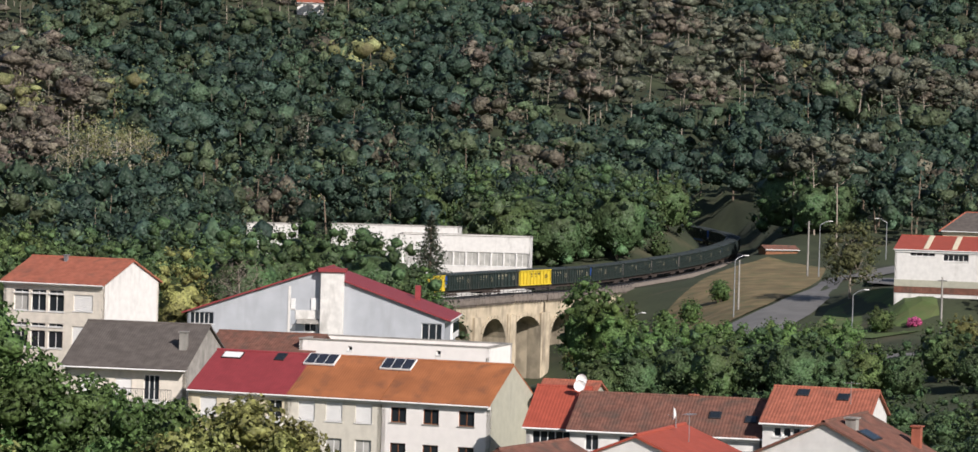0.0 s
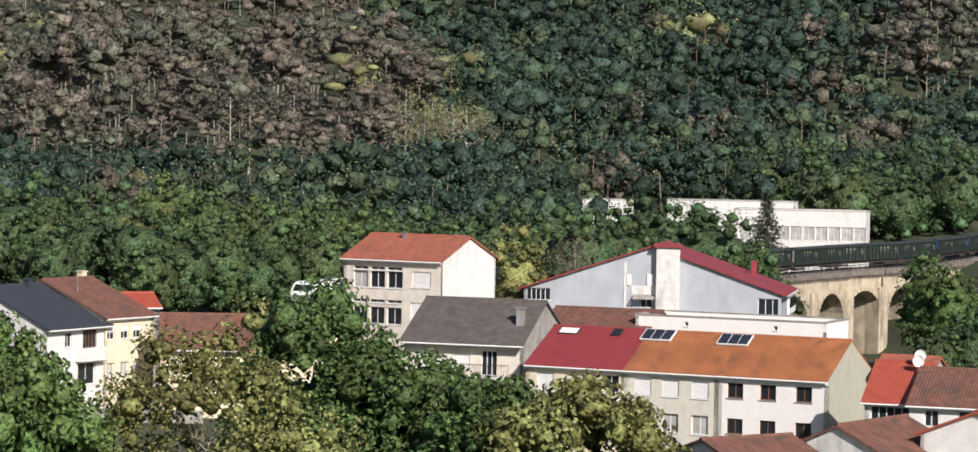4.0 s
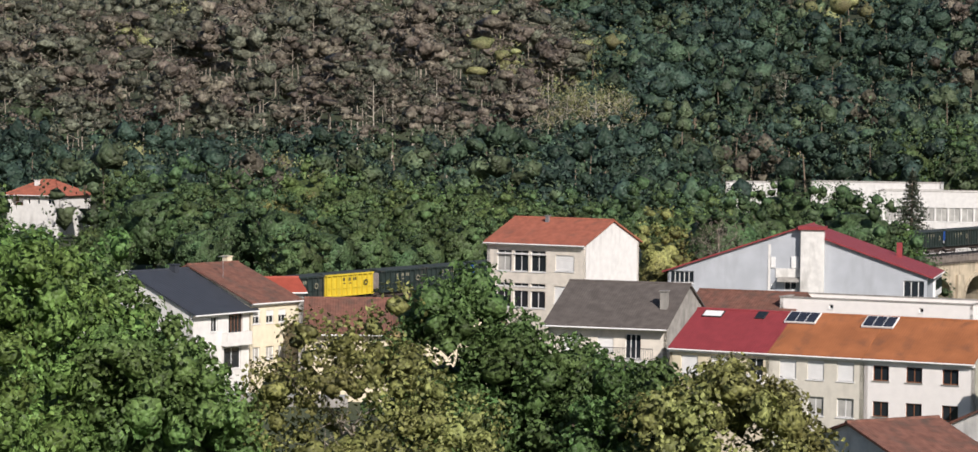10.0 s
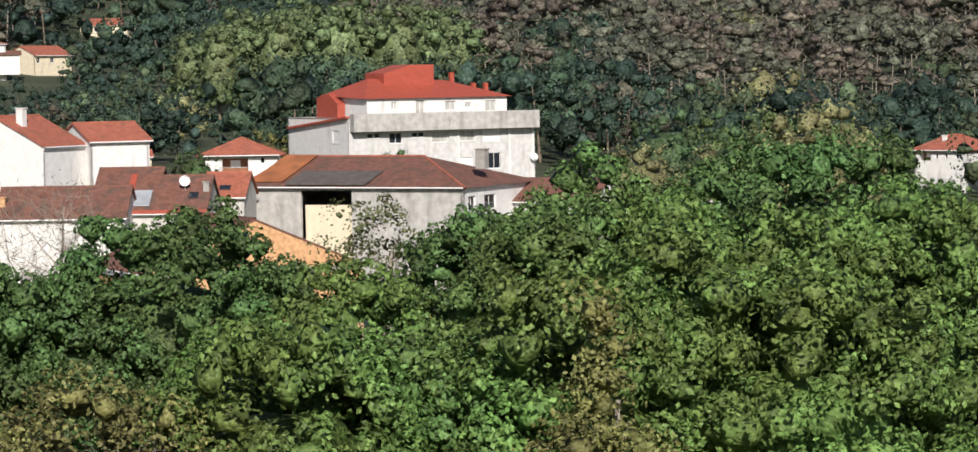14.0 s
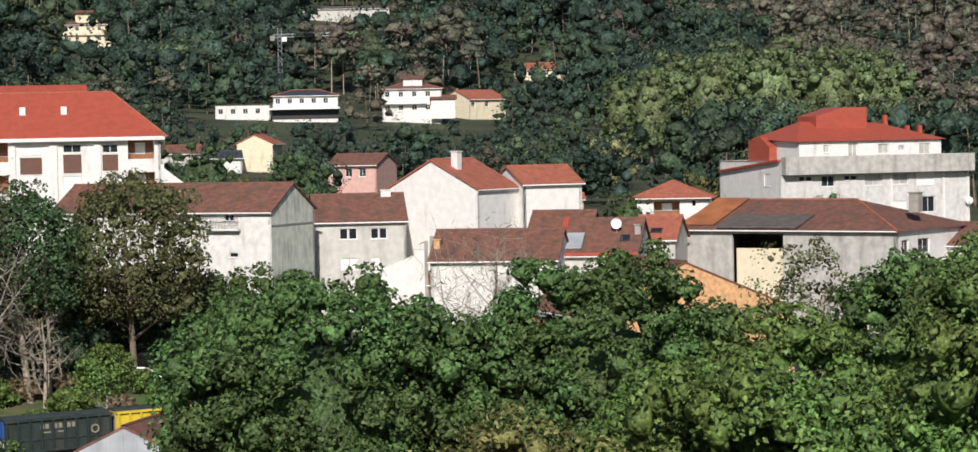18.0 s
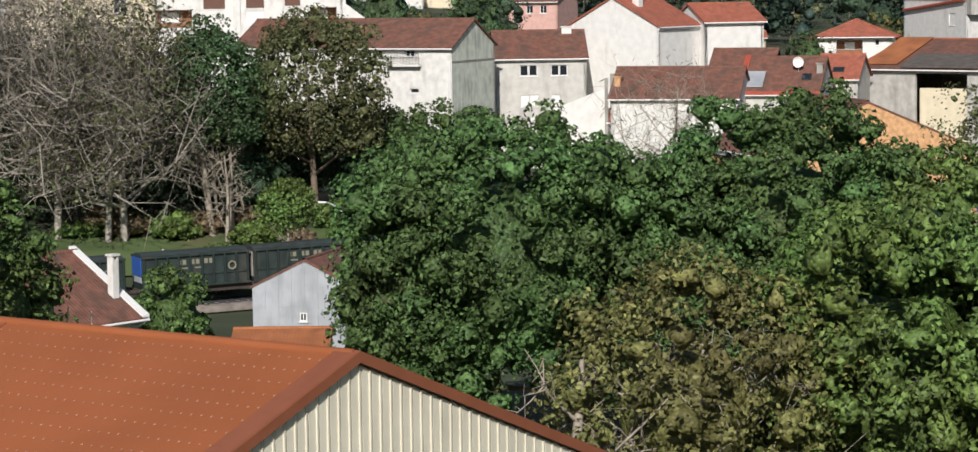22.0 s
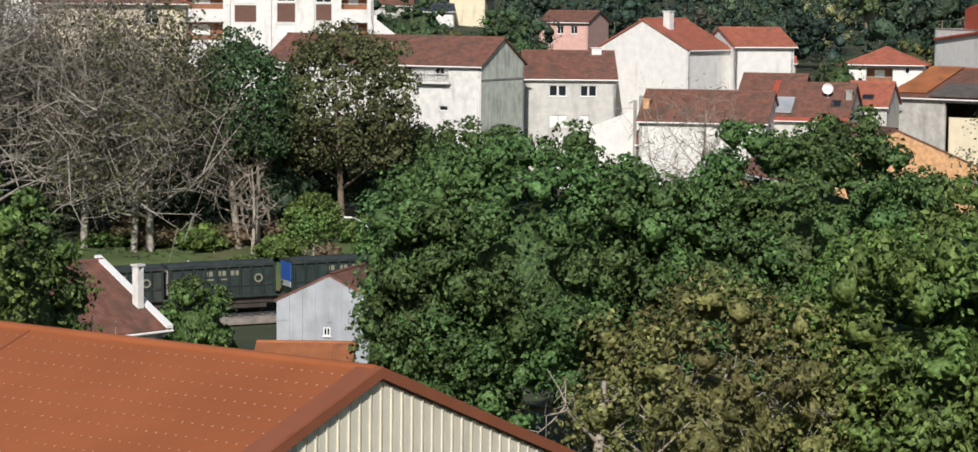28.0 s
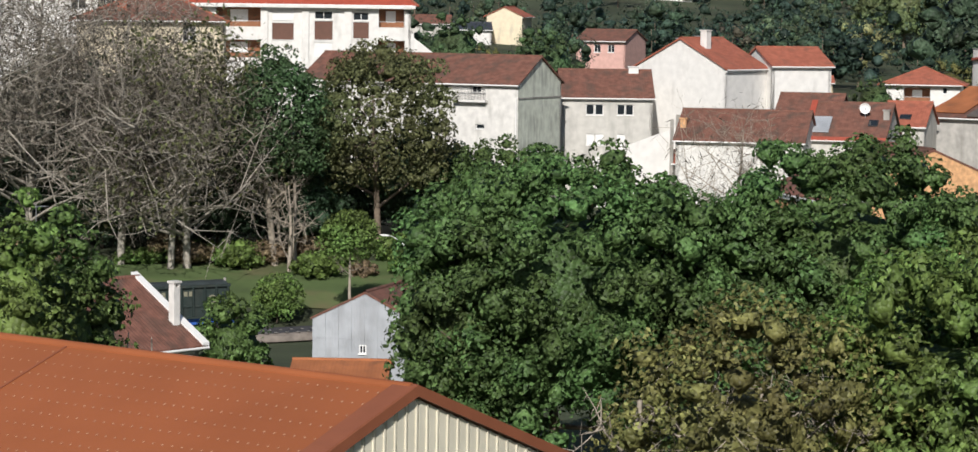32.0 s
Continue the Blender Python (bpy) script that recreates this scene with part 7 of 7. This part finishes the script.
def container(parent, x0, x1, colour, blue):
    """An open-topped ribbed waste container on a wagon's deck."""
    z0, z1, hw = 1.2, 3.6, 1.22
    L = x1 - x0
    body = part("container", prism([(x0 + 0.02, z0), (x1 - 0.02, z0), (x1, z0 + 0.3), (x1, z1 - 0.12), (x0, z1 - 0.12), (x0, z0 + 0.3)], "y", -hw, hw), M[colour], parent)
    part("load_cover", prism([(-hw + 0.06, z1 - 0.12), (hw - 0.06, z1 - 0.12), (hw * 0.5, z1 + 0.06), (-hw * 0.5, z1 + 0.06)], "x", x0 + 0.05, x1 - 0.05), M["c_cover"], body)
    n = 10
    for side in (-1, 1):
        for k in range(n):
            c = x0 + 0.15 + (L - 0.3) * k / (n - 1)
            piece("rib", ("rib", M[colour]), lambda: box(-0.06, 0.06, -0.085, 0.085, 0.1, z1 - z0 - 0.25), body, c, side * (hw + 0.08), z0)
        for nm, lo, hi in (("top_rail", z1 - 0.25, z1 - 0.08), ("bottom_rail", z0 - 0.02, z0 + 0.12)):
            part(nm, box(x0 - 0.03, x1 + 0.03, *sorted((side * (hw - 0.04), side * (hw + 0.18))), lo, hi), M[colour], body)
        piece("mid_rail", ("mid_rail", round(L, 2), M[colour]), lambda: box(-L / 2 + 0.2, L / 2 - 0.2, -0.04, 0.04, -0.06, 0.06), body, (x0 + x1) / 2, side * (hw + 0.04), z0 + 0.85)
        ink = M["darkmetal"] if colour == "c_yellow" else M["marking"]
        for k in range(6):
            piece("marking", ("marking", ink), lambda: box(-0.13, 0.13, -0.004, 0.004, 0, 0.34), body, (x0 + x1) / 2 + 1.2 - k * 0.36 - (k // 2) * 0.25, side * (hw + 0.008), z0 + 1.55)
        for k in range(2):
            piece("small_marking", ("small_marking", ink), lambda: box(-0.3, 0.3, -0.004, 0.004, 0, 0.1), body, (x0 + x1) / 2 + 0.9 - k * 1.1, side * (hw + 0.008), z0 + 1.25)
        piece("emblem", ("emblem", ink), lambda: ring(0.2, 0.32, 0.01), body, (x0 + x1) / 2 - 2.6, side * (hw + 0.175), z0 + 1.3)
    if blue:
        part("end_panel", box(x1 + 0.002, x1 + 0.06, -hw + 0.12, hw - 0.12, z0 + 0.9, z1 - 0.2), M["c_blue"], body, "bright blue end panel")
        part("end_sign", box(x1 + 0.003, x1 + 0.05, -hw + 0.2, hw - 0.2, z0 + 0.45, z0 + 0.85), M["greypanel"], body, "pale worn sign plate")
    else:
        part("end_panel", box(x1 + 0.002, x1 + 0.05, -hw + 0.15, hw - 0.15, z0 + 0.35, z1 - 0.3), M["dusty"], body, "dusty pale end panel")
    return body


def wagon(colours, chassis="chassis", blue=True):
    ob = thing("container_wagon", pose(0, 0, 0), "flat railway wagon carrying two ribbed dark green waste containers", "wagon", "train wagons")
    bm = box(-8.3, 8.3, -1.1, 1.1, 0.98, 1.17)
    for sgn in (-1, 1):
        add_box(bm, -8.3, 8.3, sgn * 0.95 - 0.08, sgn * 0.95 + 0.08, 0.72, 0.98)
    part("frame", bm, M[chassis], ob)
    for c in (-5.8, 5.8):
        bm = bmesh.new()
        for sgn in (-1, 1):
            add_box(bm, c - 1.5, c + 1.5, sgn * 0.95 - 0.07, sgn * 0.95 + 0.07, 0.38, 0.66)
        bog = part("bogie", bm, M["chassis"], ob)
        for dx in (-0.9, 0.9):
            V, F = joined([tube_np([(c + dx, y - 0.07, 0.45), (c + dx, y + 0.07, 0.45)], [0.45, 0.45], 14) for y in (-0.75, 0.75)] + [tube_np([(c + dx, -0.75, 0.45), (c + dx, 0.75, 0.45)], [0.08, 0.08], 6)])
            part("wheelset", quads("wheelset", V, F, [M["darkmetal"]]), None, bog)
    for sgn in (-1, 1):
        for y in (-0.85, 0.85):
            V, F = tube_np([(sgn * 8.3, y, 1.05), (sgn * 8.6, y, 1.05)], [0.16, 0.2], 8)
            part("buffer", quads("buffer", V, F, [M["chassis"]]), None, ob)
    container(ob, 0.2, 8.05, colours[0], blue)
    container(ob, -7.95, -0.1, colours[1], False)
    return ob


def locomotive():
    """A white diesel locomotive with a raked cab."""
    ob = thing("locomotive", pose(0, 0, 0), "white diesel locomotive at the head of the train", "locomotive")
    L = 9.4
    body = part("body", prism([(-L, 1.15), (L - 0.35, 1.15), (L, 1.9), (L - 0.15, 2.3), (L - 0.8, 3.15), (L - 1.4, 3.35), (-L + 1.9, 3.35), (-L, 2.9)], "y", -1.4, 1.4), M["trimw"], ob)
    part("windscreen", prism([(L - 0.19, 2.36), (L - 0.68, 3.0), (L - 0.63, 3.05), (L - 0.13, 2.40)], "y", -1.1, 1.1), M["glass"], ob)
    for y in (-1.41, 1.405):
        part("cab_window", box(L - 2.3, L - 1.6, y, y + 0.012, 2.3, 2.95), M["glass"], body)
        for k, x in enumerate((L - 4.6, L - 6.2, 0.5, -2.0, -6.0)):
            part("grille", box(x - 0.6, x + 0.6, y, y + 0.012, 2.6, 3.2), M["darkmetal"], body)
        part("stripe", box(-L + 0.5, L - 3.2, y, y + 0.01, 1.7, 2.4), M["greypanel"], body)
    for y in (-0.55, 0, 0.55):
        part("headlight", box(L - 1.02, L - 0.84, y - 0.12, y + 0.12, 3.1, 3.28), M["darkmetal"], body)
    part("frame", box(-L + 0.3, L - 0.3, -1.3, 1.3, 0.85, 1.149), M["chassis"], ob)
    for c in (-6.5, 6.5):
        bog = part("bogie", box(c - 2.0, c + 2.0, -1.1, 1.1, 0.35, 0.8), M["chassis"], ob)
        for dx in (-1.3, 0, 1.3):
            V, F = joined([tube_np([(c + dx, y - 0.07, 0.5), (c + dx, y + 0.07, 0.5)], [0.5, 0.5], 14) for y in (-0.78, 0.78)])
            part("wheelset", quads("wheelset", V, F, [M["darkmetal"]]), None, bog)
    return ob


WAGONS = []


def build_train():
    base = wagon(("c_green", "c_green"))
    gold = wagon(("c_green", "c_yellow"))
    gold["label"] = "flat railway wagon with one green and one yellow container"
    last = wagon(("c_green", "c_green"), "c_blue")
    last["label"] = "last flat wagon with blue chassis and green containers"
    pale = wagon(("c_green", "c_green"), blue=False)
    pale["label"] = "flat railway wagon with two green containers and dusty pale ends"
    for k in range(16):
        src = last if k == 0 else gold if k in (12, 14) else pale if k in (7, 8, 9, 11) else base
        first = k in (0, 1, 7, 12)
        WAGONS.append((k, src if first else copy_thing(src, pose(0, 0, 0))))


def motions():
    build_train()
    times = [i * 0.5 for i in range(65)]
    for k, ob in WAGONS:
        rows = []
        for t in times:
            tail = float(np.interp(t, [a for a, _ in TAIL], [b for _, b in TAIL]))
            s = tail - PITCH * (k + 0.5)
            rows.append((t, rail_pose(s)))
        walk(ob, rows)
    loco = locomotive()
    rows = []
    for t in times:
        tail = float(np.interp(t, [a for a, _ in TAIL], [b for _, b in TAIL]))
        rows.append((t, rail_pose(tail - PITCH * 16 - 9.8)))
    walk(loco, rows)


motions()
